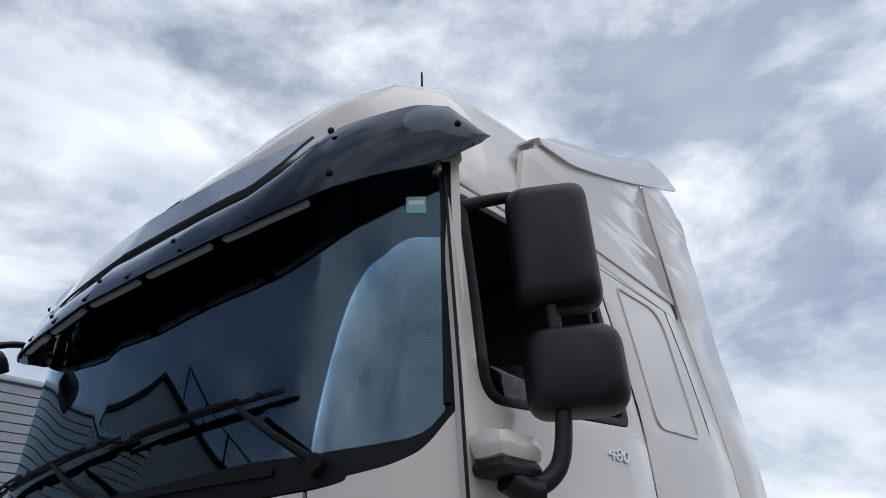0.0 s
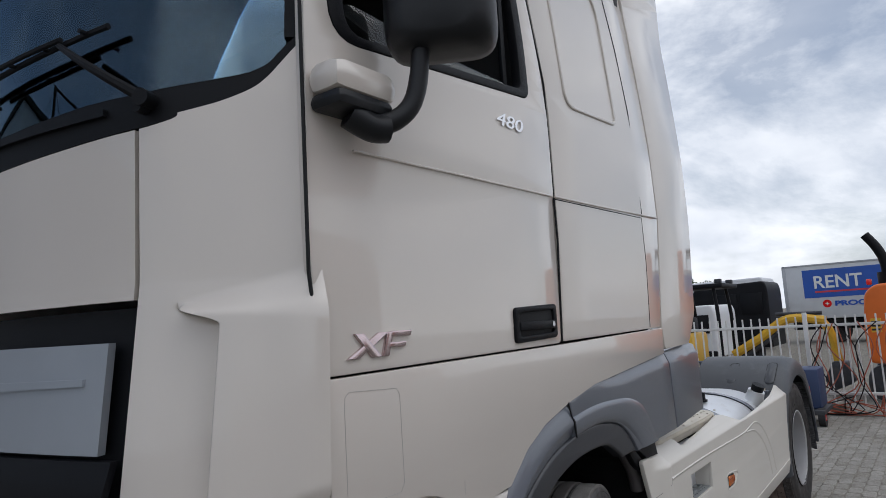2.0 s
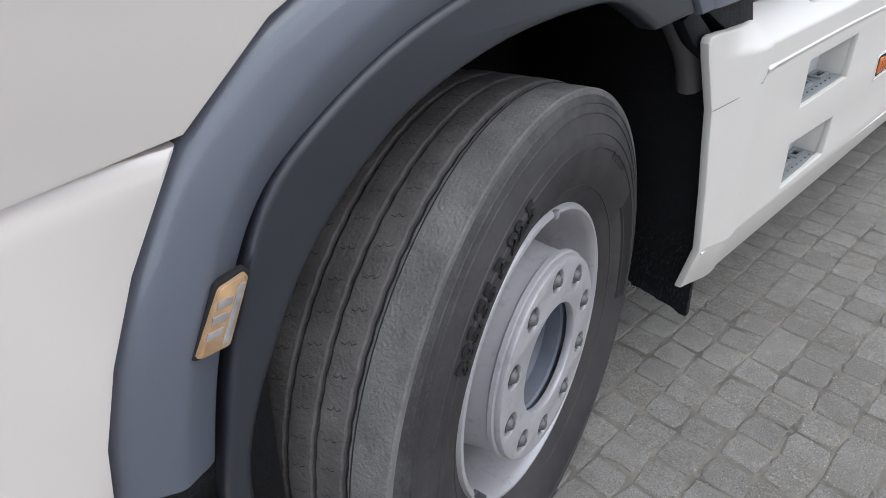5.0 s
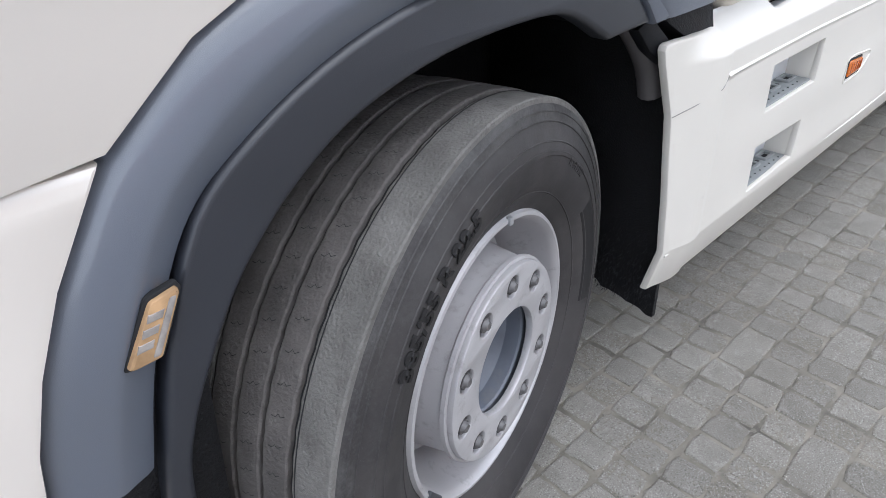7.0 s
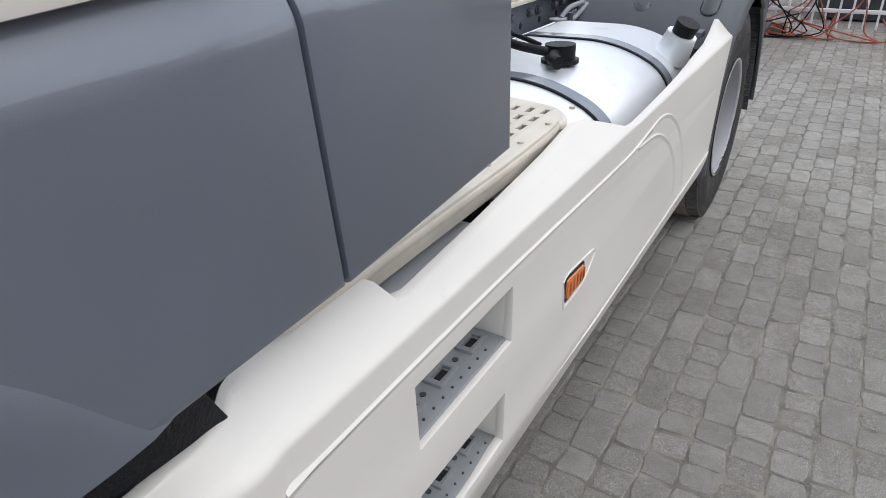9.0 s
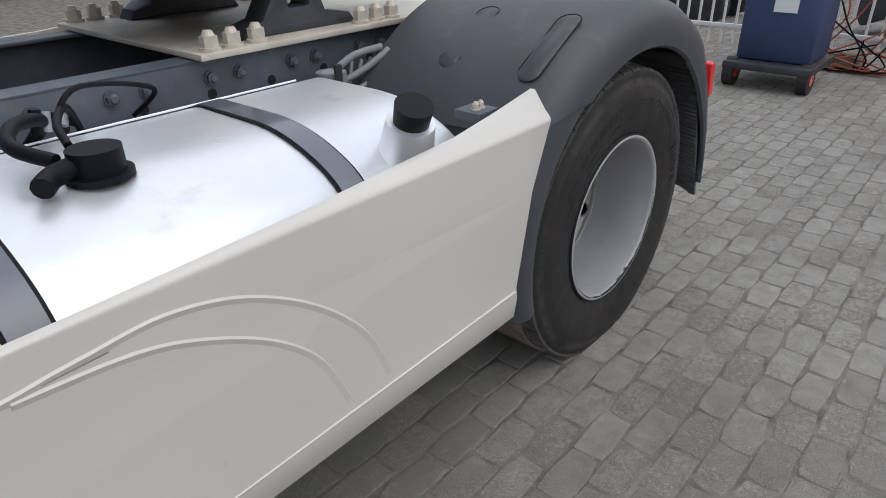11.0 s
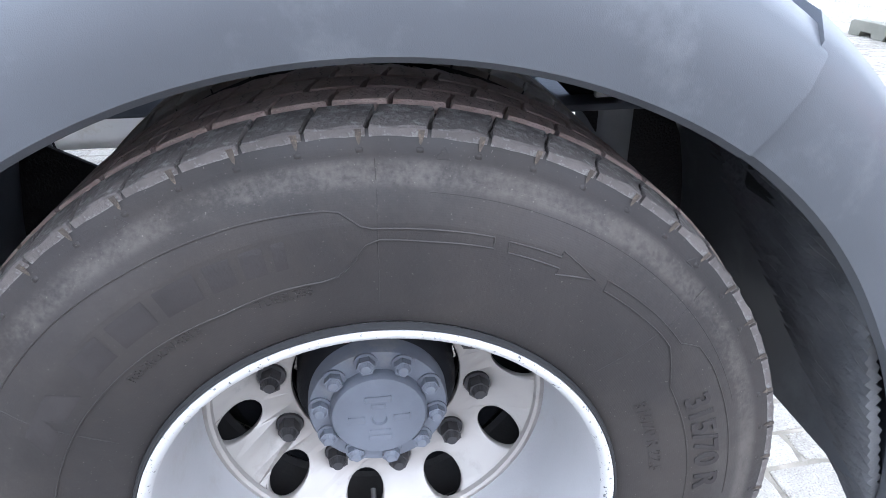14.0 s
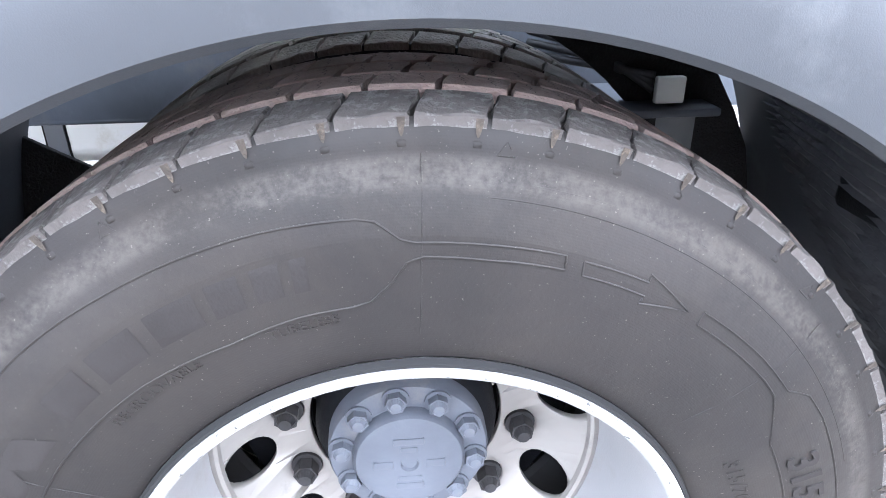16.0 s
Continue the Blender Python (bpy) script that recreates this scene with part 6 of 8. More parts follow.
def door_handle(near):
    d = new("door_handle")
    d.parent = near
    plate("handle_bezel", handle_r, BLACKP, d, holes=[hole_r[::-1]], depth=0.018, bevel=0.004, y=-0.010)
    plate("handle_pocket", hole_r, SEAM, d, depth=0.002, bevel=0.0005, y=-0.0015)
    box("pull_bar", (0.845, -0.014, 1.640), (1.075, -0.004, 1.668), BLACKP, d, 0.005)
    cyl("lock_barrel", (1.052, -0.018, 1.655), (1.052, -0.012, 1.655), 0.009, CHROME, d, seg=16)


def seam_line(name, pts, parent, r=0.0028, mat=None, n=1):
    bm = bmesh.new()
    tubem(bm, pts, r, 6, n)
    return part(name, bm, mat or SEAM, parent)


GROOVE2 = material("hairline_gap", (0.40, 0.385, 0.37), rough=0.6)
near_door = next(o for o in truck.children if o.name.startswith("door") and min(v.co.y for v in o.data.vertices) < 0.1)
door_handle(near_door)


def flat_text(text, size, depth, x, z, y, parent, mat, name, width=None, shear=0.2):
    cu = bpy.data.curves.new("tmp", "FONT")
    cu.body, cu.size, cu.extrude, cu.shear, cu.bevel_depth = text, size, depth, shear, 0.0008
    ob = new("tmp", cu)
    me = bpy.data.meshes.new_from_object(ob.evaluated_get(bpy.context.evaluated_depsgraph_get()))
    bpy.data.objects.remove(ob)
    bpy.data.curves.remove(cu)
    w = max(v.co.x for v in me.vertices) - min(v.co.x for v in me.vertices)
    k = (width / w) if width else 1.0
    for v in me.vertices:
        v.co = (x + v.co.x * k, y - v.co.z, z + v.co.y)
    me.materials.append(mat)
    o = new(name, me)
    o.parent = parent
    return o


flat_text("480", 0.060, 0.002, 0.80, 2.292, -0.002, near_door, CHROME, "power_badge", 0.165)
# model badge: two plain slanted letter shapes
XB = [[(0.108, 1.605), (0.150, 1.605), (0.262, 1.678), (0.222, 1.678)], [(0.135, 1.678), (0.168, 1.678), (0.232, 1.605), (0.196, 1.605)]]
FB = [[(0.232, 1.605), (0.256, 1.605), (0.276, 1.678), (0.252, 1.678)], [(0.266, 1.662), (0.342, 1.662), (0.348, 1.680), (0.268, 1.680)], [(0.254, 1.630), (0.318, 1.630), (0.324, 1.646), (0.258, 1.646)]]
for k, poly in enumerate(XB + FB):
    poly = [(0.108 + (x - 0.108) * 0.93, 1.607 + (z - 1.605) * 0.78) for x, z in poly]
    plate("model_badge", rounded(poly, 0.004, 2), BADGE_RED, near_door, depth=0.008 + 0.0007 * k, bevel=0.002, y=-0.0065 - 0.0007 * k)
both(lambda: seam_line("panel_crease", [(0.16, -0.0005, 2.088), (0.6, -0.0005, 2.094), (1.145, -0.0005, 2.100)], truck, 0.0035, WHITE))
both(lambda: seam_line("panel_crease", [(1.16, -0.002, 2.100), (1.6, -0.002, 2.108), (2.20, -0.002, 2.122)], truck, 0.004, WHITE))
both(lambda: seam_line("storage_door_seam", [(1.172, 0.0005, 2.092), (1.6, 0.0005, 2.098), (2.005, 0.0005, 2.104), (2.012, 0.0005, 1.9), (1.985, 0.0005, 1.61)], truck, 0.002))
both(lambda: seam_line("body_seam", [(2.015, 0.0005, 2.11), (1.99, side_y(2.6), 2.6), (1.955, side_y(2.9), 2.9), (1.90, side_y(3.16), 3.165)], truck, 0.003))


def recess_panel():
    pts = rounded([(1.325, 2.475), (1.805, 2.50), (1.795, 2.80), (1.79, 3.125), (1.298, 3.095), (1.31, 2.8)], [0.07, 0.04, 0, 0.16, 0.02, 0])
    bm = bmesh.new()
    path = [(x, side_y(z) - 0.0015, z) for x, z in pts] + [(pts[0][0], side_y(pts[0][1]) - 0.0015, pts[0][1])]
    tubem(bm, path, 0.007, 8, 1)
    return part("pressed_panel_edge", bm, WHITE, truck)


both(recess_panel)
both(lambda: seam_line("door_gap", [(0.040, -0.001, 1.575), (0.012, -0.001, 1.80), (0.012, -0.001, 2.36), (0.034, side_y(2.75) - 0.001, 2.75), (0.062, side_y(3.05) - 0.001, 3.05)], truck, 0.0045))
both(lambda: seam_line("door_gap", [(1.138, 0.002, 1.592), (1.165, 0.002, 1.95), (1.165, side_y(2.52) + 0.002, 2.52), (1.085, side_y(3.13) + 0.002, 3.13)], truck, 0.0035))
both(lambda: seam_line("hatch_seam", [(0.10, -0.0005, 1.31), (0.10, -0.0005, 1.525), (0.115, -0.0005, 1.538), (0.27, -0.0005, 1.53), (0.282, -0.0005, 1.515), (0.284, -0.0005, 1.31)], truck, 0.0004, GROOVE2))
both(lambda: seam_line("hatch_seam", [(0.284, -0.0005, 1.31), (0.27, -0.0005, 1.292), (0.12, -0.0005, 1.292), (0.10, -0.0005, 1.31)], truck, 0.0004, GROOVE2))
both(lambda: seam_line("panel_scratch", [(0.523, -0.0005, 1.262), (0.521, -0.0005, 1.23)], truck, 0.0005, GROOVE2))
BUMP_END = [(0.075, 0.835), (0.30, 0.812), (0.42, 0.798), (0.52, 0.765), (0.672, 0.716), (0.658, 0.566), (0.52, 0.612), (0.46, 0.690), (0.40, 0.752), (0.30, 0.772), (0.15, 0.70), (0.085, 0.60)]
both(lambda: plate("bumper_end", rounded(BUMP_END, [0, 0, 0.02, 0.01, 0.01, 0.01, 0.03, 0.05, 0.04, 0.05, 0, 0]), WHITE, truck, depth=0.03, bevel=0.004, y=0.012))
BUMP_LOW = [(0.085, 0.595), (0.15, 0.695), (0.30, 0.765), (0.40, 0.745), (0.46, 0.684), (0.52, 0.606), (0.656, 0.560), (0.645, 0.40), (0.085, 0.40)]
both(lambda: plate("bumper_foot", BUMP_LOW, SOFTG, truck, depth=0.03, bevel=0.006, y=0.018))
both(lambda: box("arch_inner_strut", (0.50, 0.03, 0.72), (0.60, 0.08, 0.84), GREY, truck, 0.01))

# wheel housing
both(lambda: plate("wheel_housing", [(0.62, 0.40), (0.62, 1.0), (0.95, 1.30), (1.4, 1.38), (1.95, 1.30), (2.1, 0.95), (2.1, 0.40), (2.0, 0.40), (1.98, 1.02), (1.72, 1.17), (1.4, 1.235), (1.05, 1.17), (0.80, 0.98), (0.74, 0.40)], FLAP, truck, depth=0.60, bevel=0.003, y=0.045))
both(lambda: plate("wheel_housing_back", [(0.70, 0.35), (2.05, 0.35), (2.05, 1.25), (0.70, 1.25)], FLAP, truck, depth=0.02, bevel=0.003, y=0.66))
def arch_brow():
    """A soft swelling that follows the arch on the rear piece and fades out down its end."""
    outer = along(soft([(1.172, 1.335), (1.30, 1.350), (1.44, 1.355), (1.577, 1.350), (1.65, 1.346), (1.716, 1.333), (1.793, 1.309), (1.84, 1.283), (1.90, 1.223), (1.985, 1.124)], 6), 48)
    inner = along(soft([(1.184, 1.264), (1.30, 1.274), (1.39, 1.279), (1.534, 1.261), (1.60, 1.238), (1.65, 1.212), (1.69, 1.184), (1.735, 1.142), (1.752, 1.123)], 6), 48)
    bm = bmesh.new()
    sect = [(0.0, 0.006), (0.06, 0.001), (0.14, -0.004), (0.24, -0.0058), (0.32, -0.0065), (0.60, -0.0062), (0.84, -0.005), (0.95, 0.001), (1.0, 0.012), (1.0, 0.03), (0.0, 0.03)]
    rings = []
    for k, (o, i) in enumerate(zip(outer, inner)):
        fade = 0.004 * ease((k - 38) / 10)
        rings.append([bm.verts.new((o[0] + (i[0] - o[0]) * v, y + fade, o[1] + (i[1] - o[1]) * v)) for v, y in sect])
    m = len(sect)
    for a, b in zip(rings, rings[1:]):
        for k in range(m):
            bm.faces.new((a[k], a[(k + 1) % m], b[(k + 1) % m], b[k]))
    bm.faces.new(rings[0]), bm.faces.new(rings[-1][::-1])
    return part("arch_brow", bm, GREY, truck, "raised grey wheel arch brow", smooth=50)


both(arch_brow)
both(lambda: seam_line("arch_joint", [(1.145, 0.0015, 1.388), (1.16, 0.0, 1.34), (1.172, -0.003, 1.315), (1.178, -0.0045, 1.263)], truck, 0.003))
HAZY = material("hazy_amber_lens", (0.40, 0.25, 0.13), rough=0.2, var=0.25, scale=40, coat=0.4)
LAMP = rounded([(0.694, 0.966), (0.700, 0.963), (0.733, 0.963), (0.7725, 1.034), (0.770, 1.040), (0.738, 1.034)], 0.004, 3)


def arch_lamp():
    lamp = plate("arch_marker_lamp", LAMP, HAZY, truck, depth=0.024, bevel=0.004, y=-0.011, label="hazy amber side marker lamp with a clear end")
    plate("clear_lens", rounded([(0.722, 0.969), (0.731, 0.969), (0.767, 1.032), (0.759, 1.0325)], 0.003, 2), CLEAR_LENS, lamp, depth=0.004, bevel=0.001, y=-0.0125)
    for u in (0.2, 0.45, 0.7):
        x, z = 0.700 + 0.04 * u, 0.970 + 0.062 * u
        plate("lens_bar", [(x, z), (x + 0.018, z), (x + 0.0225, z + 0.009), (x + 0.0045, z + 0.009)], CLEAR_LENS, lamp, depth=0.003, bevel=0.0006, y=-0.0122)
    plate("lamp_gasket", rounded([(0.690, 0.962), (0.700, 0.959), (0.736, 0.959), (0.777, 1.034), (0.773, 1.044), (0.735, 1.038)], 0.004, 3), SEAM, lamp, depth=0.010, bevel=0.002, y=-0.004)
    return lamp


arch_lamp()

both(lambda: plate("arch_bracket", [(1.745, 1.10), (1.79, 1.118), (1.885, 1.045), (1.87, 0.995), (1.80, 1.045)], BLACKP, truck, depth=0.03, bevel=0.006, y=0.045))

# ---- mirrors ----
def shell(name, w, h, d, parent, m, mat, r=0.045):
    """A rounded mirror housing: bulging back, flat glass side."""
    bm = bmesh.new()
    rings = []
    for k, (sc, dd) in enumerate(((0.55, 0.0), (0.80, 0.012), (0.93, 0.035), (0.985, 0.065), (1.0, 0.10), (0.985, 0.13), (0.95, 0.135))):
        pts = rounded([(-w / 2 * sc, -h / 2 * (sc * 0.6 + 0.4)), (w / 2 * sc, -h / 2 * (sc * 0.6 + 0.4)), (w / 2 * sc, h / 2 * (sc * 0.6 + 0.4)), (-w / 2 * sc, h / 2 * (sc * 0.6 + 0.4))], r, 6)
        rings.append([bm.verts.new((dd * d / 0.135, a, b)) for a, b in pts])
    for a, b in zip(rings, rings[1:]):
        for k in range(len(a)):
            bm.faces.new((a[k], a[(k + 1) % len(a)], b[(k + 1) % len(a)], b[k]))
    bm.faces.new(rings[0]), bm.faces.new(rings[-1][::-1])
    bmesh.ops.transform(bm, matrix=m, verts=bm.verts)
    return part(name, bm, mat, parent, smooth=50)


def mirrors(far=False):
    g = new("mirror_assembly")
    g.parent = truck
    g["label"] = "black door mirrors on a curved arm"
    m1 = pose(0.215, -0.205, 2.800, 0, -2, 31)
    m2 = pose(0.225, -0.215, 2.425, 0, -2, 31)
    shell("upper_mirror", 0.245, 0.40, 0.13, g, m1, MIRROR_BLACK, 0.05)
    shell("lower_mirror", 0.27, 0.235, 0.15, g, m2, MIRROR_BLACK, 0.065)
    box("mirror_pane", (0.128, -0.105, -0.175), (0.134, 0.105, 0.175), MIRROR_GLASS, g, 0.002, m=m1)
    box("mirror_pane", (0.148, -0.115, -0.095), (0.154, 0.115, 0.095), MIRROR_GLASS, g, 0.002, m=m2)
    tube("mirror_arm", [(0.17, -0.075, 2.135), (0.20, -0.10, 2.145), (0.235, -0.125, 2.19), (0.25, -0.14, 2.28), (0.255, -0.15, 2.45), (0.255, -0.15, 2.70), (0.255, -0.15, 2.93)], lambda u: 0.025 - 0.006 * u, MIRROR_BLACK, g, seg=14, n=5)
    tube("arm_knuckle", [(0.10, -0.05, 2.15), (0.15, -0.07, 2.125), (0.185, -0.085, 2.125)], 0.033, MIRROR_BLACK, g, seg=14, n=5)
    box("mirror_foot", (0.02, -0.10, 2.182), (0.225, 0.005, 2.262), WHITE, g, 0.034)
    box("mirror_foot_base", (0.03, -0.095, 2.150), (0.21, 0.005, 2.192), MIRROR_BLACK, g, 0.022)
    tube("upper_bracket", [(0.15, 0.05, 2.985), (0.20, 0.0, 3.005), (0.25, -0.07, 3.012), (0.275, -0.13, 2.99)], lambda u: 0.022 - 0.006 * u, MIRROR_BLACK, g, seg=10, n=5)
    return g


near_mirror = mirrors()
far_mirror = new("mirror_assembly")
far_mirror.parent = truck
far_mirror["label"] = "black door mirrors on the far door"
for o in list(near_mirror.children):
    me = o.data.copy()
    bm = bmesh.new()
    bm.from_mesh(me)
    mirror_y(bm)
    bm.to_mesh(me)
    bm.free()
    new(o.name.split(".")[0], me).parent = far_mirror
shell("front_view_mirror", 0.30, 0.17, 0.12, far_mirror, pose(-0.42, 2.30, 2.98, 0, 60, 20), MIRROR_BLACK, 0.07)
tube("front_mirror_arm", [(-0.02, 2.40, 3.08), (-0.2, 2.38, 3.10), (-0.38, 2.33, 3.02)], 0.016, MIRROR_BLACK, far_mirror, n=5)
shell("kerb_mirror", 0.26, 0.17, 0.12, far_mirror, pose(0.28, 2.62, 3.02, 0, 70, -80), MIRROR_BLACK, 0.07)

fit_cab([o for o in truck.children_recursive if o not in wheels_done])

# ---- side skirt details ----
def skirt_line(pts, r=0.0035, mat=None, name="skirt_groove", sink=0.0):
    p = [skirt_warp(Vector((x, sink - 0.0005, z))) for x, z in pts]
    return seam_line(name, p, truck, r, mat, 1)


GROOVE = material("groove_paint_shadow", (0.22, 0.21, 0.20), rough=0.6, var=0.05)
crv = [(p.x, p.y) for p in catmull([(2.09, 0.912, 0), (2.6, 0.914, 0), (3.3, 0.90, 0), (3.50, 0.912, 0), (3.64, 0.920, 0), (3.775, 0.885, 0), (3.91, 0.80, 0), (4.02, 0.681, 0), (4.08, 0.545, 0)], 6)]
both(lambda: skirt_line(crv, 0.014, WHITE_DULL, sink=0.0106))
crv2 = [(p.x, p.y) for p in catmull([(3.42, 0.893, 0), (3.581, 0.88, 0), (3.69, 0.845, 0), (3.809, 0.775, 0), (3.90, 0.68, 0), (3.96, 0.545, 0)], 6)]
both(lambda: skirt_line(crv2, 0.022, WHITE_DULL, sink=0.0185))
both(lambda: skirt_line([(1.908, 0.867), (1.98, 0.874), (2.065, 0.893)], 0.0010, GROOVE, "skirt_joint"))
both(lambda: skirt_line([(2.065, 0.893), (2.09, 0.912), (2.30, 0.913), (2.62, 0.914), (3.30, 0.90), (3.55, 0.907)], 0.0012, GROOVE, "skirt_joint"))
both(lambda: skirt_line([(1.965, 0.485), (3.2, 0.488), (4.55, 0.525)], 0.004, WHITE_DULL, "skirt_lip"))
SIDE_LAMP = rounded([(2.938, 0.690), (3.052, 0.692), (3.047, 0.735), (2.938, 0.744)], [0.012, 0.012, 0.012, 0.012], 4)
both(lambda: tube("lamp_recess_edge", [(2.930, -0.001, 0.675), (3.02, -0.001, 0.676), (3.075, -0.0005, 0.688), (3.128, 0.0005, 0.732), (3.05, 0.0, 0.746), (2.935, 0.0005, 0.752), (2.928, 0.0, 0.71), (2.930, -0.001, 0.675)], 0.0032, WHITE_DULL, truck, seg=8, n=4))
LAMP_BACK = material("lamp_inner_orange", (0.30, 0.055, 0.006), rough=0.4, var=0.3, scale=60)


def side_lamp():
    lamp = plate("side_marker_lamp", SIDE_LAMP, AMBER, truck, depth=0.022, bevel=0.006, y=-0.007, label="amber side marker lamp")
    plate("lamp_socket", rounded([(2.932, 0.683), (3.058, 0.685), (3.053, 0.741), (2.932, 0.750)], 0.012, 4), SEAM, lamp, depth=0.008, bevel=0.002, y=-0.0022)
    for k in range(5):
        x = 2.952 + 0.021 * k
        plate("lens_rib", [(x, 0.700), (x + 0.006, 0.700), (x + 0.006, 0.731), (x, 0.731)], LAMP_BACK, lamp, depth=0.004, bevel=0.001, y=-0.0083)
    return lamp


side_lamp()
# steps in the skirt
for k, (x0, x1, z0, z1) in enumerate(((2.356, 2.672, 0.752, 0.864), (2.356, 2.646, 0.520, 0.644))):
    for far in (False, True):
        st = new("entry_step")
        st.parent = truck
        st["label"] = "recessed grey entry step"
        f = (lambda b: mirror_y(b)) if far else (lambda b: b)
        bm = bmesh.new()
        boxm(bm, (x0 - 0.01, 0.012, z0 - 0.015), (x1 + 0.012, 0.17, z0 + 0.004), 0.004)
        part("step_tread", f(bm), SOFTG, st)
        # back and roof are coloured black for the deep shade inside the opening
        bm = bmesh.new()
        boxm(bm, (x0 - 0.012, 0.17, z0 - 0.02), (x1 + 0.02, 0.18, z1 + 0.05), 0.002)
        boxm(bm, (x0 - 0.014, 0.016, z1 + 0.012), (x1 + 0.02, 0.18, z1 + 0.02), 0.002)
        part("step_back", f(bm), FLAP, st)
        bm = bmesh.new()
        boxm(bm, (x1 - 0.002, 0.016, z0 - 0.015), (x1 + 0.008, 0.18, z1 + 0.02), 0.002)
        part("step_cheek", f(bm), WHITE_DULL, st)
        for q in range(3):
            cx = x0 + 0.05 + (x1 - x0 - 0.1) * q / 2
            bm = plate_mesh(rounded([(cx - 0.032, -0.020), (cx + 0.032, -0.020), (cx + 0.032, 0.020), (cx - 0.032, 0.020)], 0.004, 2), [rounded([(cx - 0.020, -0.010), (cx + 0.020, -0.010), (cx + 0.020, 0.010), (cx - 0.020, 0.010)], 0.002, 2)[::-1]], 0.008, 0.002)
            for v in bm.verts:
                v.co = (v.co.x, 0.062 + v.co.z, z0 + 0.003 + v.co.y)
            part("step_cleat", f(bm), SOFTG, st)
            bm = bmesh.new()
            boxm(bm, (cx - 0.014, 0.056, z0 + 0.0035), (cx + 0.014, 0.068, z0 + 0.0055), 0)
            part("cleat_hole", f(bm), SEAM, st)
            if q < 2:
                bm = bmesh.new()
                cylm(bm, (cx + 0.05, 0.062, z0 + 0.003), (cx + 0.05, 0.062, z0 + 0.0055), 0.006, seg=12)
                part("step_rivet", f(bm), STEEL, st)
        bm = bmesh.new()
        for q in range(9):
            cylm(bm, (x0 + 0.02 + 0.03 * q, 0.028, z0 + 0.003), (x0 + 0.02 + 0.03 * q, 0.028, z0 + 0.006), 0.0025, seg=8)
        tagged(part("step_studs", f(bm), STEEL, st), kind="stuff")

# ---- tank, straps, walkway ----
TANK = rounded([(0.085, 0.44), (0.74, 0.44), (0.74, 0.985), (0.66, 1.030), (0.30, 1.030), (0.085, 0.93)], [0.10, 0.05, 0.05, 0.15, 0.30, 0.15], 8)


def tank_shell(y_off=0.0, grow=0.0):
    cy, cz = 0.41, 0.74
    out = []
    for y, z in TANK:
        d = Vector((y - cy, z - cz))
        d = d * ((d.length + grow) / d.length)
        out.append((cy + d.x, cz + d.y))
    return out


def tank():
    bm = bmesh.new()
    rings = []
    for x, g in ((2.26, -0.03), (2.265, -0.008), (2.285, 0.0), (4.47, 0.0), (4.488, -0.008), (4.492, -0.03)):
        rings.append([bm.verts.new((x, y, z)) for y, z in tank_shell(0, g)])
    n = len(TANK)
    for a, b in zip(rings, rings[1:]):
        for k in range(n):
            bm.faces.new((a[k], a[(k + 1) % n], b[(k + 1) % n], b[k]))
    bm.faces.new(rings[0]), bm.faces.new(rings[-1][::-1])
    return part("fuel_tank", bm, ALU, truck, "bright aluminium fuel tank", smooth=40)


both(tank)


def strap(x):
    bm = bmesh.new()
    rings = []
    for dx, g in ((-0.030, 0.002), (-0.030, 0.008), (0.030, 0.008), (0.030, 0.002)):
        rings.append([bm.verts.new((x + dx, y, z)) for y, z in tank_shell(0, g)])
    n = len(TANK)
    for a, b in zip(rings, rings[1:]):
        for k in range(n):
            bm.faces.new((a[k], a[(k + 1) % n], b[(k + 1) % n], b[k]))
    return part("tank_strap", bm, GREY, truck, smooth=40)


def strap_rubber(x):
    bm = bmesh.new()
    rings = []
    for dx, g in ((-0.037, 0.001), (-0.037, 0.004), (0.037, 0.004), (0.037, 0.001)):
        rings.append([bm.verts.new((x + dx, y, z)) for y, z in tank_shell(0, g)])
    n = len(TANK)
    for a, b in zip(rings, rings[1:]):
        for k in range(n):
            bm.faces.new((a[k], a[(k + 1) % n], b[(k + 1) % n], b[k]))
    return part("strap_rubber", bm, BLACKP, truck, smooth=40)


for x in (2.75, 3.49, 4.125):
    both(lambda: strap(x))
    both(lambda: strap_rubber(x))
tube("tank_weld", [(2.3, 0.655, 1.0315), (3.3, 0.655, 1.0315), (4.40, 0.655, 1.0315)], 0.003, ALU, truck, seg=6, n=1)
cap = new("filler_cap")
cap.parent = truck
bm = bmesh.new()
cylm(bm, (4.312, 0.152, 0.945), (4.300, 0.117, 1.038), 0.066, 0.055, 28)
part("filler_neck", bm, ALU, cap)
bm = bmesh.new()
a, b = Vector((4.299, 0.115, 1.038)), Vector((4.292, 0.097, 1.079))
cylm(bm, a, b, 0.043, 0.041, 32)
d = (b - a).normalized()
u0 = d.orthogonal().normalized()
for v in bm.verts:
    e = v.co - a
    e -= d * e.dot(d)
    if e.length > 0.01:
        v.co += e.normalized() * (0.0025 if v.index % 2 else -0.0025)
part("cap_knob", bm, BLACKP, cap)
cap["label"] = "black filler cap on a welded aluminium neck"
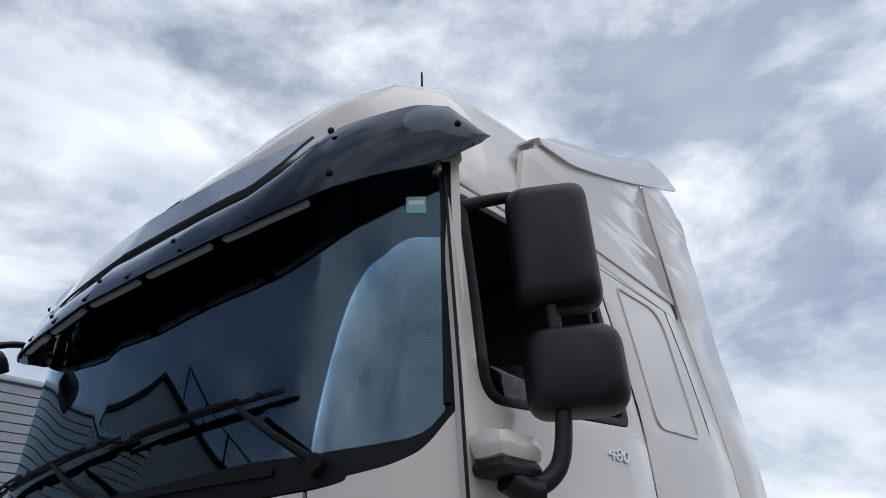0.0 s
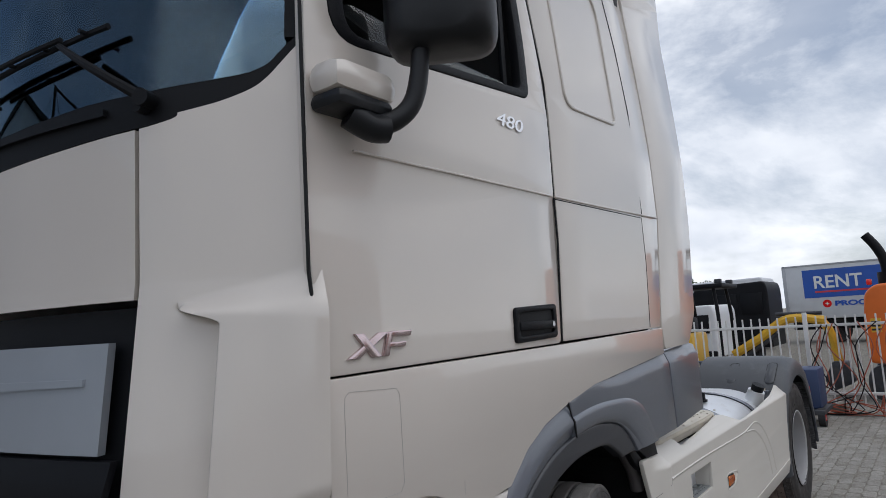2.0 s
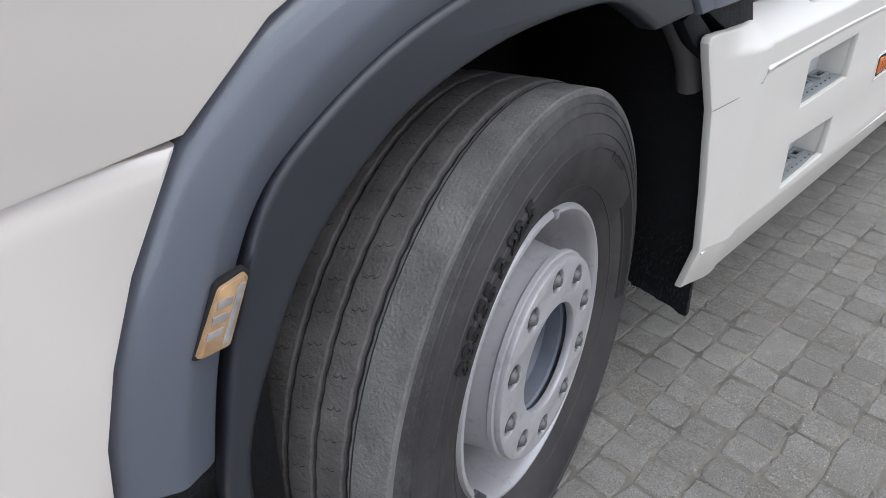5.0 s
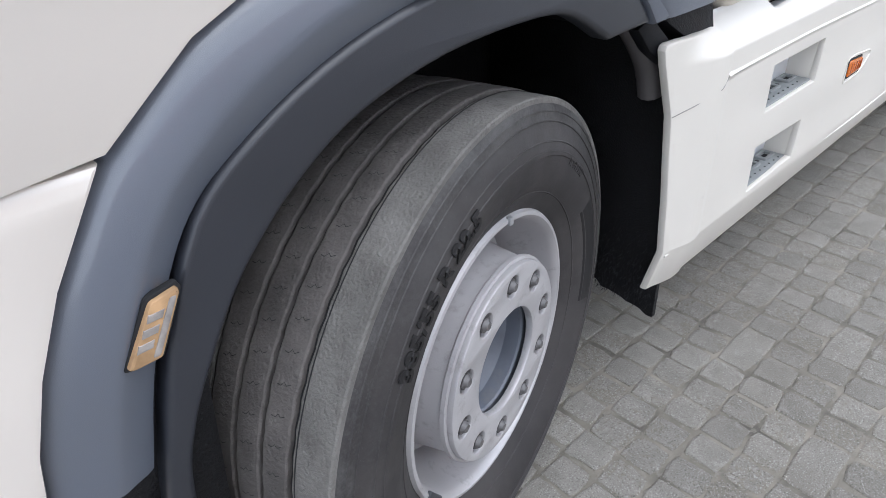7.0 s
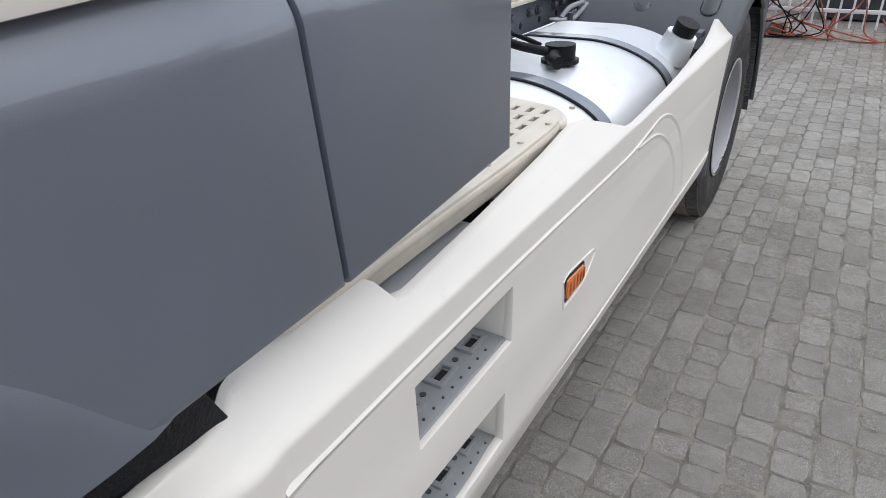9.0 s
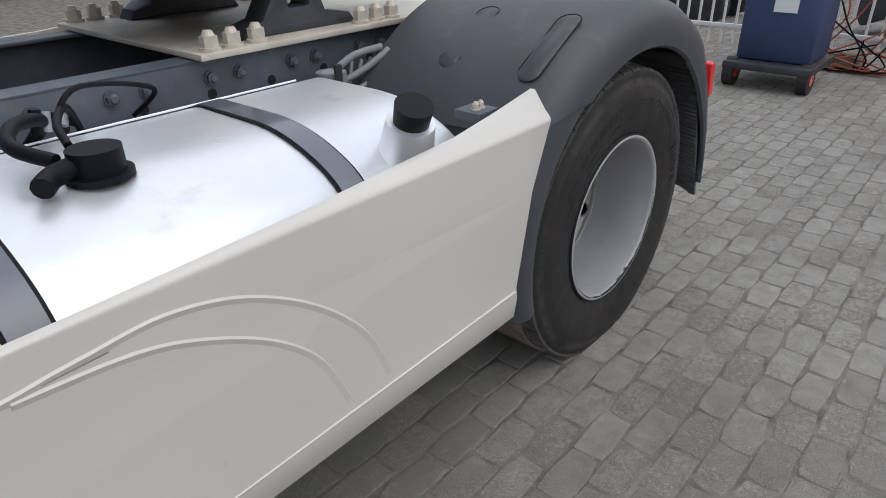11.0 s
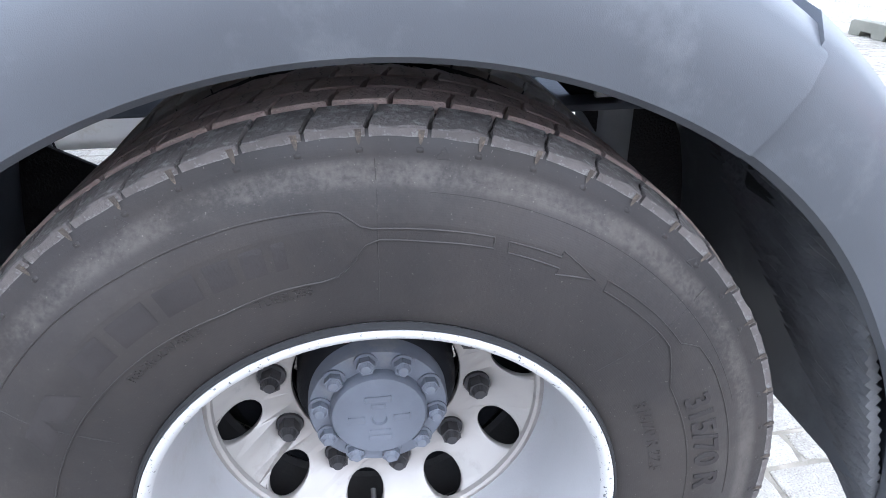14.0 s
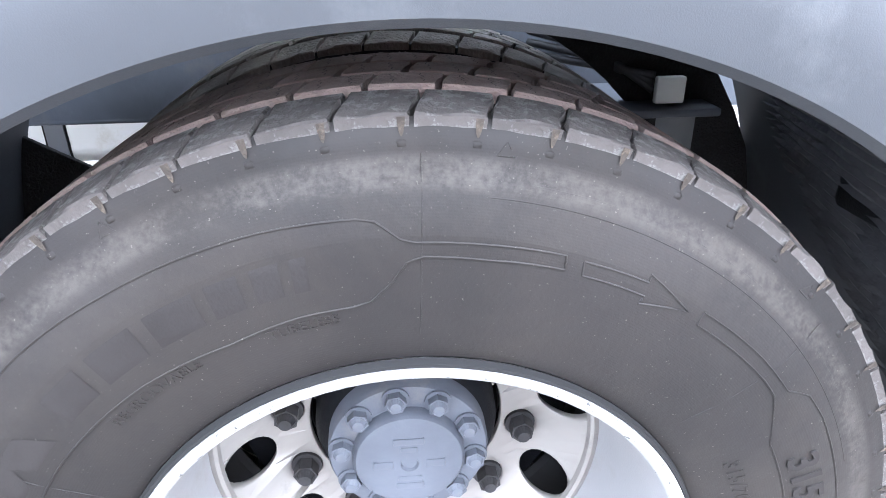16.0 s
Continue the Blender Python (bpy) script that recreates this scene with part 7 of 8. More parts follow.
# fuel marking label
lab = new("fuel_label")
lab.parent = truck
lab["label"] = "small printed fuel grade label"
lab.matrix_local = pose(4.315, 0.0, 0.0)
WORDS = [["XTL", "B20", "B7"], ["", "B30", "B10"]]
for i in range(2):
    for j in range(3):
        m = pose(4.348 + 0.024 * i - 4.315, 0.150 + 0.018 * j, 0.998 + 0.0082 * j, 24, 0, 0)
        box("label_cell", (-0.0118, -0.0092, 0.0), (0.0118, 0.0092, 0.0012), INK, lab, 0, m=m)
        box("label_paper", (-0.0106, -0.008, 0.0005), (0.0106, 0.008, 0.0016), PAPER, lab, 0, m=m)
        if not WORDS[i][j]:
            box("label_bar", (-0.007, -0.006, 0.001), (0.007, 0.006, 0.0021), INK, lab, 0, m=m)
            continue
        cu = bpy.data.curves.new("tmp", "FONT")
        cu.body, cu.size, cu.extrude, cu.align_x, cu.align_y, cu.offset = WORDS[i][j], 0.0105, 0.0003, "CENTER", "CENTER", 0.0003
        ob = new("tmp", cu)
        me = bpy.data.meshes.new_from_object(ob.evaluated_get(bpy.context.evaluated_depsgraph_get()))
        bpy.data.objects.remove(ob)
        bpy.data.curves.remove(cu)
        me.transform(m @ Matrix.Translation((0, 0, 0.0021)))
        me.materials.append(INK)
        new("label_word", me).parent = lab
# tank sender with its wiring
snd = new("tank_sender")
snd.parent = truck
snd["label"] = "black tank sender with corrugated wiring"
cyl("sender_body", (3.73, 0.357, 1.028), (3.73, 0.357, 1.085), 0.048, BLACKP, snd)
cyl("sender_base", (3.73, 0.357, 1.028), (3.73, 0.357, 1.040), 0.060, BLACKP, snd)
tube("sender_plug", [(3.7, 0.357, 1.06), (3.65, 0.347, 1.055), (3.62, 0.317, 1.05)], 0.020, BLACKP, snd, n=5)
tube("sender_cable", [(3.67, 0.377, 1.07), (3.63, 0.457, 1.09), (3.67, 0.557, 1.10), (3.75, 0.657, 1.07), (3.72, 0.757, 0.98)], 0.014, BLACKP, snd, n=6)
tube("sender_cable", [(3.71, 0.417, 1.08), (3.73, 0.507, 1.10), (3.79, 0.617, 1.10), (3.85, 0.737, 1.0)], 0.008, BLACKP, snd, n=6)
tube("sender_cable", [(3.75, 0.577, 1.09), (3.82, 0.597, 1.14), (4.02, 0.70, 1.08), (4.0, 0.8, 1.0)], 0.006, BLACKP, snd, n=6)
for k in range(5):
    cyl("cable_clip", (3.73 + 0.02 * k, 0.64 + 0.01 * k, 1.05), (3.74 + 0.02 * k, 0.65 + 0.01 * k, 1.10 - 0.01 * k), 0.012, LIGHTG if k % 2 else BLACKP, snd, seg=10)


def walkway(name, outline, z, rows, thick=0.03):
    """A stamped walkway plate with rows of slots; outline in x, y."""
    holes = []
    for x, y in rows:
        holes.append([(x - 0.0175, y - 0.0065), (x + 0.0175, y - 0.0065), (x + 0.0175, y + 0.0065), (x - 0.0175, y + 0.0065)][::-1])
    bm = plate_mesh(outline, holes, 0.012, 0.003)
    for v in bm.verts:
        x, d, y = v.co
        v.co = (x, y, z - d)
    return part(name, bm, PLATE, truck, "galvanised walkway plate with stamped slots")


W1 = rounded([(2.20, 0.078), (2.80, 0.079), (3.05, 0.088), (3.175, 0.112), (3.215, 0.25), (3.25, 0.46), (3.285, 0.76), (3.29, 0.90), (2.20, 0.90)], [0.02, 0.1, 0.08, 0.06, 0.08, 0.1, 0.1, 0.03, 0.0], 6)


def inside(poly, x, y, pad):
    c = [Vector((px, py)) for px, py in poly]
    hit = False
    for i in range(len(c)):
        a, b = c[i - 1], c[i]
        if (a.y > y) != (b.y > y) and x < (b.x - a.x) * (y - a.y) / (b.y - a.y) + a.x:
            hit = not hit
        ab = b - a
        t = max(0, min(1, (Vector((x, y)) - a).dot(ab) / max(ab.length_squared, 1e-9)))
        if (a + ab * t - Vector((x, y))).length < pad:
            return False
    return hit


def slots(poly, pad, x0, x1, y0, y1):
    out = []
    i = 0
    y = y0
    while y < y1:
        x = x0
        while x < x1:
            if inside(poly, x, y, pad):
                out.append((x, y))
            x += 0.064
        y += 0.0385
        i += 1
    return out


# unseen black box added below the walkway so its slots read as shaded
both(lambda: box("battery_cover", (2.24, 0.105, 0.90), (3.17, 0.80, 0.985), BLACKP, truck, 0.02))
both(lambda: box("walkway_channel", (2.25, 0.060, 0.968), (2.665, 0.106, 0.984), LIGHTG, truck, 0.003))
both(lambda: box("walkway_channel", (2.775, 0.060, 0.968), (3.10, 0.106, 0.984), LIGHTG, truck, 0.003))
walkway("walkway_plate", W1, 1.052, slots(W1, 0.034, 2.241, 3.3, 0.112, 0.9))
bm = bmesh.new()
edge = [(x, y) for x, y in W1 if x > 2.2]
tubem(bm, [(x - 0.010 * (x > 3.1), y + 0.012 * (x < 3.1), 1.036) for x, y in edge], 0.0155, 10, 1)
for (xa, ya), (xb, yb) in zip(edge, edge[1:]):
    bm.faces.new([bm.verts.new(p) for p in ((xa - 0.004 * (xa > 3.1), ya, 1.036), (xb - 0.004 * (xb > 3.1), yb, 1.036), (xb - 0.004 * (xb > 3.1), yb + 0.006, 1.000), (xa - 0.004 * (xa > 3.1), ya + 0.006, 1.000))])
part("walkway_rim", bm, PLATE, truck)
bm = bmesh.new()
for k in range(7):
    for x, y in ((2.35 + 0.14 * k, 0.105), (2.31 + 0.14 * k, 0.50), (2.38 + 0.13 * k, 0.77)):
        cylm(bm, (x, y, 1.050), (x, y, 1.056), 0.007, seg=10)
tagged(part("walkway_rivets", bm, PLATE, truck), kind="stuff")
W2 = rounded([(2.15, 0.76), (3.40, 0.76), (3.46, 0.80), (3.46, 1.70), (3.40, 1.74), (2.15, 1.74)], [0, 0.05, 0.03, 0.03, 0.05, 0], 4)
walkway("walkway_plate", W2, 1.150, slots(W2, 0.05, 2.2, 3.44, 0.80, 1.72))
box("walkway_frame", (2.2, 0.765, 1.085), (3.44, 0.79, 1.136), FRAME, truck, 0.004)
box("walkway_frame", (3.41, 0.80, 1.085), (3.44, 1.70, 1.136), FRAME, truck, 0.004)
W3 = [(x, 2.5 - y) for x, y in W1][::-1]
walkway("walkway_plate", W3, 1.052, slots(W3, 0.034, 2.241, 3.3, 1.6, 2.42))
box("tank_bracket", (3.36, 0.74, 0.86), (3.56, 0.84, 1.02), FRAME, truck, 0.01)
for dx in (0.04, 0.12):
    cyl("bracket_bolt", (3.40 + dx, 0.70, 0.97), (3.40 + dx, 0.78, 0.97), 0.016, STEEL, truck, seg=8)

# ---- chassis ----
for yy in (0.83, 1.58):
    bm = bmesh.new()
    out = 0 if yy < 1 else 1
    boxm(bm, (2.2, yy + (0 if out == 0 else 0.078), 0.80), (6.05, yy + (0.012 if out == 0 else 0.09), 1.095), 0.003)
    boxm(bm, (2.2, yy, 1.083), (6.05, yy + 0.09, 1.097), 0.005)
    boxm(bm, (2.2, yy, 0.80), (6.05, yy + 0.09, 0.812), 0.004)
    part("frame_rail", bm, FRAME, truck, "blue-grey painted chassis rail")
    box("front_rail", (0.5, yy, 0.70), (2.2, yy + 0.09, 0.95), FRAME, truck, 0.01)
rng = random.Random(11)
rail_bolt = nut_mesh("rail_bolt", 0.017, 0.016, FRAME)
for k in range(26):
    o = new("rail_bolt", rail_bolt)
    o.parent = truck
    o.location = (3.6 + 0.092 * k, 0.829, 1.045 if k % 3 else 0.93)
hole_me = nut_mesh("rail_hole", 0.012, 0.0005, SEAM, 14)
for k in range(24):
    o = new("rail_hole", hole_me)
    o.parent = truck
    o.location = (3.64 + 0.1 * k, 0.8295, 1.00 - 0.05 * (k % 2))
for x in (3.55, 4.65, 5.6, 6.0):
    box("cross_member", (x, 0.92, 0.86), (x + 0.09, 1.58, 1.06), FRAME, truck, 0.01)
bm = bmesh.new()
for k in range(6):
    y = 1.02 + 0.05 * k
    tubem(bm, [(2.9, y, 0.98), (3.4, y + rng.uniform(-0.03, 0.03), 1.0), (3.9, y + rng.uniform(-0.06, 0.06), 0.99 + rng.uniform(-0.02, 0.02)), (4.5, 1.15 + rng.uniform(-0.1, 0.1), 0.97)], 0.012, 8, 5)
part("air_lines", bm, BLACKP, truck, "bundle of black air lines")
tube("air_hose", [(3.55, 1.2, 0.99), (3.7, 1.05, 1.02), (3.85, 0.98, 1.02), (3.95, 1.02, 0.97)], 0.017, LIGHTG, truck, n=6)
for k in range(5):
    box("valve_block", (4.42 + 0.07 * k, 1.32, 0.96), (4.455 + 0.07 * k, 1.45, 1.08), STEEL, truck, 0.008)
# mounting plate and fifth wheel
fifth = new("fifth_wheel")
fifth.parent = truck
fifth["label"] = "greasy dark fifth wheel coupling on its mounting plate"
box("mounting_plate", (4.20, 0.78, 1.100), (5.45, 1.72, 1.118), PLATE, fifth, 0.003)
big_bolt = nut_mesh("plate_bolt", 0.024, 0.04, PLATE)
for x in (4.25, 4.32, 4.40, 4.80, 4.87, 4.94, 5.30):
    for y in (0.815, 1.685):
        o = new("plate_bolt", big_bolt)
        o.parent = fifth
        o.matrix_local = pose(x, y, 1.118, -90, 0, 0)
bm = bmesh.new()
prof = [(4.38, 1.118), (4.40, 1.15), (4.46, 1.165), (4.53, 1.27), (4.66, 1.27), (4.70, 1.165), (4.80, 1.15), (4.82, 1.118)]
pm = plate_mesh(prof, [rounded([(4.555, 1.19), (4.635, 1.19), (4.63, 1.24), (4.56, 1.24)], 0.01, 3)[::-1]], 0.10, 0.01)
bmesh.ops.translate(pm, vec=(0, 0.86, 0), verts=pm.verts)
part("pedestal", pm, STEEL, fifth)
pm = plate_mesh(prof, [], 0.10, 0.01)
bmesh.ops.translate(pm, vec=(0, 1.54, 0), verts=pm.verts)
part("pedestal", pm, STEEL, fifth)
bm.free()
pm = plate_mesh(rounded([(4.55, -0.42), (5.30, -0.42), (5.62, -0.30), (5.62, -0.12), (5.15, -0.045), (5.08, 0.0), (5.15, 0.045), (5.62, 0.12), (5.62, 0.30), (5.30, 0.42), (4.55, 0.42), (4.48, 0.25), (4.48, -0.25)], 0.05), [], 0.05, 0.01)
for v in pm.verts:
    x, d, y = v.co
    v.co = (x - 0.34, 1.25 + y, 1.33 - d)
part("top_plate", pm, STEEL, fifth)
# air tank bracket and strut beside the mudguard
CAST = material("cast_bracket_grey", (0.22, 0.23, 0.245), rough=0.6, var=0.2, scale=9, bump=0.3, dirt=(0.22, 0.21, 0.2), dirt_amount=0.2)
stay = new("mudguard_stay")
stay.parent = truck
stay["label"] = "cast grey mudguard bracket clamped to a pale tube"
cyl("stay_tube", (4.575, 0.70, 0.86), (4.562, 0.70, 1.02), 0.030, LIGHTG, stay)
bm = bmesh.new()
lathem(bm, [(0.031, -0.02), (0.046, -0.02), (0.046, 0.02), (0.031, 0.02)], (0, 0, 0), 28)
bmesh.ops.transform(bm, matrix=pose(4.563, 0.70, 1.0, 90, 0, 0), verts=bm.verts)
part("stay_clamp", bm, CAST, stay)
cyl("clamp_bolt", (4.545, 0.645, 1.0), (4.545, 0.645, 1.05), 0.012, STEEL, stay, seg=8)
for pts in ([(4.58, 0.70, 1.02), (4.65, 0.69, 1.055), (4.74, 0.66, 1.07)], [(4.60, 0.69, 0.985), (4.68, 0.67, 1.015), (4.76, 0.65, 1.06)], [(4.60, 0.68, 0.945), (4.68, 0.66, 0.97), (4.76, 0.64, 1.03)]):
    tube("bracket_rib", pts, 0.011, CAST, stay, n=4)
for x in (4.62, 4.66, 4.70):
    cyl("bracket_web", (x, 0.685, 0.965 + 0.5 * (x - 4.60)), (x + 0.015, 0.685, 1.04), 0.006, CAST, stay, seg=8)
box("skirt_bracket", (4.505, 0.09, 0.985), (4.585, 0.17, 1.010), FRAME, truck, 0.004)
for dx in (0.015, 0.035):
    o = new("bracket_bolt", big_bolt)
    o.parent = truck
    o.matrix_local = pose(4.515 + dx, 0.12, 1.010, -90, 0, 0) @ Matrix.Scale(0.38, 4)
# behind the rear wheel: air bag, bracket with a pale tag, tail lamp
cyl("air_bellows", (5.70, 0.72, 0.50), (5.70, 0.72, 0.835), 0.062, CAST, truck)
box("bellows_plate", (5.575, 0.60, 0.838), (5.745, 0.83, 0.852), FRAME, truck, 0.004)
box("pale_tag", (5.635, 0.615, 0.858), (5.685, 0.63, 0.902), PAPER, truck, 0.004)
for k in range(3):
    tube("brake_line", [(5.46, 0.80, 0.915 + 0.02 * k), (5.55, 0.70, 0.91 + 0.012 * k), (5.64, 0.64, 0.90 - 0.012 * k)], 0.007, STEEL, truck, n=4)
cyl("rear_axle", (XR, 0.35, 0.482), (XR, 2.15, 0.482), 0.09, STEEL, truck)
box("front_axle", (XF - 0.06, 0.4, 0.38), (XF + 0.06, 2.1, 0.47), STEEL, truck, 0.01)
box("engine_block", (0.5, 0.95, 0.55), (2.0, 1.55, 1.45), STEEL, truck, 0.05)
both(lambda: plate("tail_lamp", rounded([(5.842, 0.770), (5.886, 0.784), (5.868, 0.892), (5.846, 0.912), (5.826, 0.905), (5.832, 0.85)], 0.008, 4), RED, truck, depth=0.34, bevel=0.008, y=0.022, label="red tail lamp"))
both(lambda: box("tail_lamp_housing", (5.79, 0.06, 0.775), (5.845, 0.36, 0.90), BLACKP, truck, 0.012))
box("end_cross_member", (6.03, 0.82, 0.80), (6.10, 1.68, 1.12), FRAME, truck, 0.01)

# ---- fence ----
def picket_mesh(h):
    bm = bmesh.new()
    boxm(bm, (-0.011, -0.011, 0.0), (0.011, 0.011, h), 0.003, 1)
    me = bpy.data.meshes.new("picket")
    bm.to_mesh(me)
    bm.free()
    me.materials.append(FENCE)
    return me


PICKET = picket_mesh(1.32)


def fence_panel(y0, length, x=10.42):
    f = thing("picket_fence", "white steel picket fence standing on concrete feet", "fence", (x, y0, 0), "white fence panels")
    box("post", (-0.03, -0.03, 0.08), (0.03, 0.03, 1.50), FENCE, f, 0.005)
    for z in (0.30, 1.30):
        box("rail", (-0.018, 0.0, z - 0.02), (0.018, length, z + 0.02), FENCE, f, 0.004)
    n = int(length / 0.125)
    for k in range(1, n):
        o = new("picket", PICKET)
        o.parent = f
        o.location = (0, length * k / n, 0.12)
    bm = plate_mesh([(-0.42, 0.0), (-0.26, 0.0), (-0.24, 0.05), (-0.10, 0.05), (-0.08, 0.0), (0.08, 0.0), (0.10, 0.05), (0.24, 0.05), (0.26, 0.0), (0.42, 0.0), (0.42, 0.14), (0.37, 0.155), (-0.37, 0.155), (-0.42, 0.14)], [], 0.22, 0.008)
    for v in bm.verts:
        a, d, z = v.co
        v.co = (d - 0.11, a, z)
    part("foot", bm, BLOCK, f, "weathered concrete foot", smooth=0)
    return f


for k in range(-5, 9):
    fence_panel(0.70 + 2.42 * k, 2.40)


# ---- far things behind the fence ----
def box_truck():
    t = thing("box_truck", "white box truck with a blue rental sign behind the fence", "truck", (30.0, 0, 0))
    box("cargo_box", (0, -4.0, 1.0), (2.5, 4.33, 3.22), material("box_truck_panel", (0.62, 0.63, 0.64), rough=0.5, var=0.04), t, 0.03)
    box("corner_post", (-0.02, 4.22, 1.0), (0.06, 4.36, 3.24), LIGHTG, t, 0.01)
    box("roof_edge", (-0.02, -4.0, 3.18), (0.05, 4.34, 3.25), LIGHTG, t, 0.01)
    box("chassis", (0.4, -4.0, 0.55), (2.1, 4.2, 1.0), BLACKP, t, 0.02)
    for y in (2.6, -1.5):
        bm = bmesh.new()
        lathem(bm, [(0.28, 0.02), (0.47, 0.0), (0.5, 0.06), (0.5, 0.3), (0.0, 0.3)], (0, 0, 0), 32)
        bmesh.ops.transform(bm, matrix=pose(0.3, y, 0.5, 0, 0, -90), verts=bm.verts)
        part("wheel", bm, RUBBER, t)
    box("sign_board", (-0.012, -3.2, 1.86), (0.0, 3.61, 3.02), BLUE, t, 0.0)
    def word(text, size, y, z, mat, width=None):
        cu = bpy.data.curves.new("tmp", "FONT")
        cu.body, cu.size, cu.extrude, cu.offset = text, size, 0.004, 0.012
        ob = new("tmp", cu)
        me = bpy.data.meshes.new_from_object(ob.evaluated_get(bpy.context.evaluated_depsgraph_get()))
        bpy.data.objects.remove(ob)
        bpy.data.curves.remove(cu)
        w = max(v.co.x for v in me.vertices)
        k = width / w if width else 1
        for v in me.vertices:
            v.co = (-0.022 - v.co.z, y - v.co.x * k, z + v.co.y)
        me.materials.append(mat)
        o = new("sign_word", me)
        o.parent = t
    word("RENT", 0.72, 3.25, 2.25, PAPER, 1.75)
    box("sign_stripe", (-0.016, 1.0, 2.06), (-0.012, 3.2, 2.13), material("sign_red", (0.6, 0.05, 0.06), rough=0.5), t, 0.0)
    word("PROC", 0.27, 2.55, 1.50, BLUE, 1.1)
    cyl("sign_roundel", (-0.014, 2.82, 1.60), (0.0, 2.82, 1.60), 0.16, RED, t)
    box("roundel_cross", (-0.018, 2.75, 1.585), (-0.012, 2.89, 1.615), PAPER, t, 0)
    box("roundel_cross", (-0.0185, 2.805, 1.53), (-0.013, 2.835, 1.67), PAPER, t, 0)


box_truck()


def van(name, x, y0, y1, h, mat, label):
    v = thing(name, label, "van", (x, 0, 0))
    prof = rounded([(y0, 0.45), (y1, 0.45), (y1, h * 0.55), (y1 - 0.25, h * 0.97), (y0 + 0.06, h), (y0, h * 0.9)], [0.05, 0.1, 0.15, 0.25, 0.12, 0.1])
    bm = plate_mesh(prof, [], 2.0, 0.06)
    for q in bm.verts:
        a, d, z = q.co
        q.co = (d, a, z)
    part("body", bm, mat, v)
    box("rear_window", (-0.03, y0 + 0.15, h * 0.6), (-0.002, y0 + 0.75, h * 0.86), BLACKP, v, 0.006)
    box("rear_window", (-0.03, y0 + 0.85, h * 0.6), (-0.002, y0 + 1.45, h * 0.86), BLACKP, v, 0.006)
    for y in (y0 + 0.6, y1 - 0.7):
        bm = bmesh.new()
        lathem(bm, [(0.2, 0.02), (0.32, 0.0), (0.34, 0.05), (0.34, 0.22), (0.0, 0.22)], (0, 0, 0), 28)
        bmesh.ops.transform(bm, matrix=pose(0.02, y, 0.34, 0, 0, -90), verts=bm.verts)
        part("wheel", bm, RUBBER, v)
    box("bumper", (-0.06, y0 + 0.02, 0.45), (0.05, y1 - 0.02, 0.62), BLACKP, v, 0.03)
    return v


dv = van("black_van", 20.0, 3.05, 5.4, 2.38, BLACKP, "black van with yellow lettering, parked behind the fence")
for k in range(3):
    box("side_mark", (-0.05, 4.35 + 0.22 * k, 1.25), (-0.03, 4.5 + 0.22 * k, 1.55), YELLOW, dv, 0.01)
van("white_van", 26.0, 4.3, 9.0, 2.75, material("van_white", (0.72, 0.73, 0.75), rough=0.4, var=0.03), "white high-roof van parked behind the fence")
van("white_van", 16.0, 3.5, 6.6, 1.75, material("car_white", (0.7, 0.71, 0.72), rough=0.35, var=0.03), "white car parked behind the fence")


def mini_excavator():
    e = thing("mini_excavator", "yellow and black mini excavator behind the fence", "excavator", (12.6, 3.0, 0))
    for x in (-0.5, 0.35):
        bm = plate_mesh(rounded([(-0.8, 0.02), (0.8, 0.02), (0.8, 0.42), (-0.8, 0.42)], 0.2), [], 0.28, 0.02)
        for v in bm.verts:
            a, d, z = v.co
            v.co = (x + d, a, z)
        part("track", bm, RUBBER, e)
    box("engine_cover", (-0.5, -0.1, 0.55), (0.55, 0.75, 1.2), YELLOW, e, 0.08)
    box("platform", (-0.5, -0.75, 0.45), (0.55, 0.75, 0.6), BLACKP, e, 0.04)
    for x, y in ((-0.45, -0.6), (0.5, -0.6), (-0.45, 0.1), (0.5, 0.1)):
        tube("canopy_post", [(x, y, 0.6), (x, y, 1.5), (x * 0.92, y + 0.05, 2.05)], 0.035, BLACKP, e, n=3)
    box("canopy", (-0.55, -0.75, 2.03), (0.6, 0.35, 2.12), BLACKP, e, 0.03)
    box("seat", (-0.2, 0.0, 0.9), (0.3, 0.15, 1.5), BLACKP, e, 0.04)
    box("work_lamp", (-0.5, -0.72, 2.12), (-0.4, -0.6, 2.2), STEEL, e, 0.015)
    box("work_lamp", (0.3, -0.72, 2.12), (0.4, -0.6, 2.2), STEEL, e, 0.015)
    def limb(name, pts, w, h):
        bm = bmesh.new()
        tubem(bm, pts, lambda u: h, 8, 4)
        part(name, bm, YELLOW, e)
    limb("boom", [(0.0, -0.7, 0.75), (0.0, -1.2, 1.05), (0.0, -1.7, 1.38), (0.0, -2.3, 1.32)], 0.1, 0.085)
    limb("dipper", [(0.0, -2.2, 1.36), (0.0, -2.35, 1.1), (0.0, -2.42, 0.6)], 0.1, 0.075)
    cyl("boom_ram", (0.0, -0.75, 0.6), (0.0, -1.5, 1.12), 0.04, STEEL, e)
    cyl("dipper_ram", (0.0, -1.5, 1.47), (0.0, -2.25, 1.46), 0.035, STEEL, e)
    bm = plate_mesh(rounded([(-2.65, 0.25), (-2.3, 0.1), (-2.2, 0.3), (-2.35, 0.62), (-2.55, 0.6)], 0.05), [], 0.5, 0.01)
    for v in bm.verts:
        a, d, z = v.co
        v.co = (d - 0.25, a, z)
    part("bucket", bm, STEEL, e)


mini_excavator()


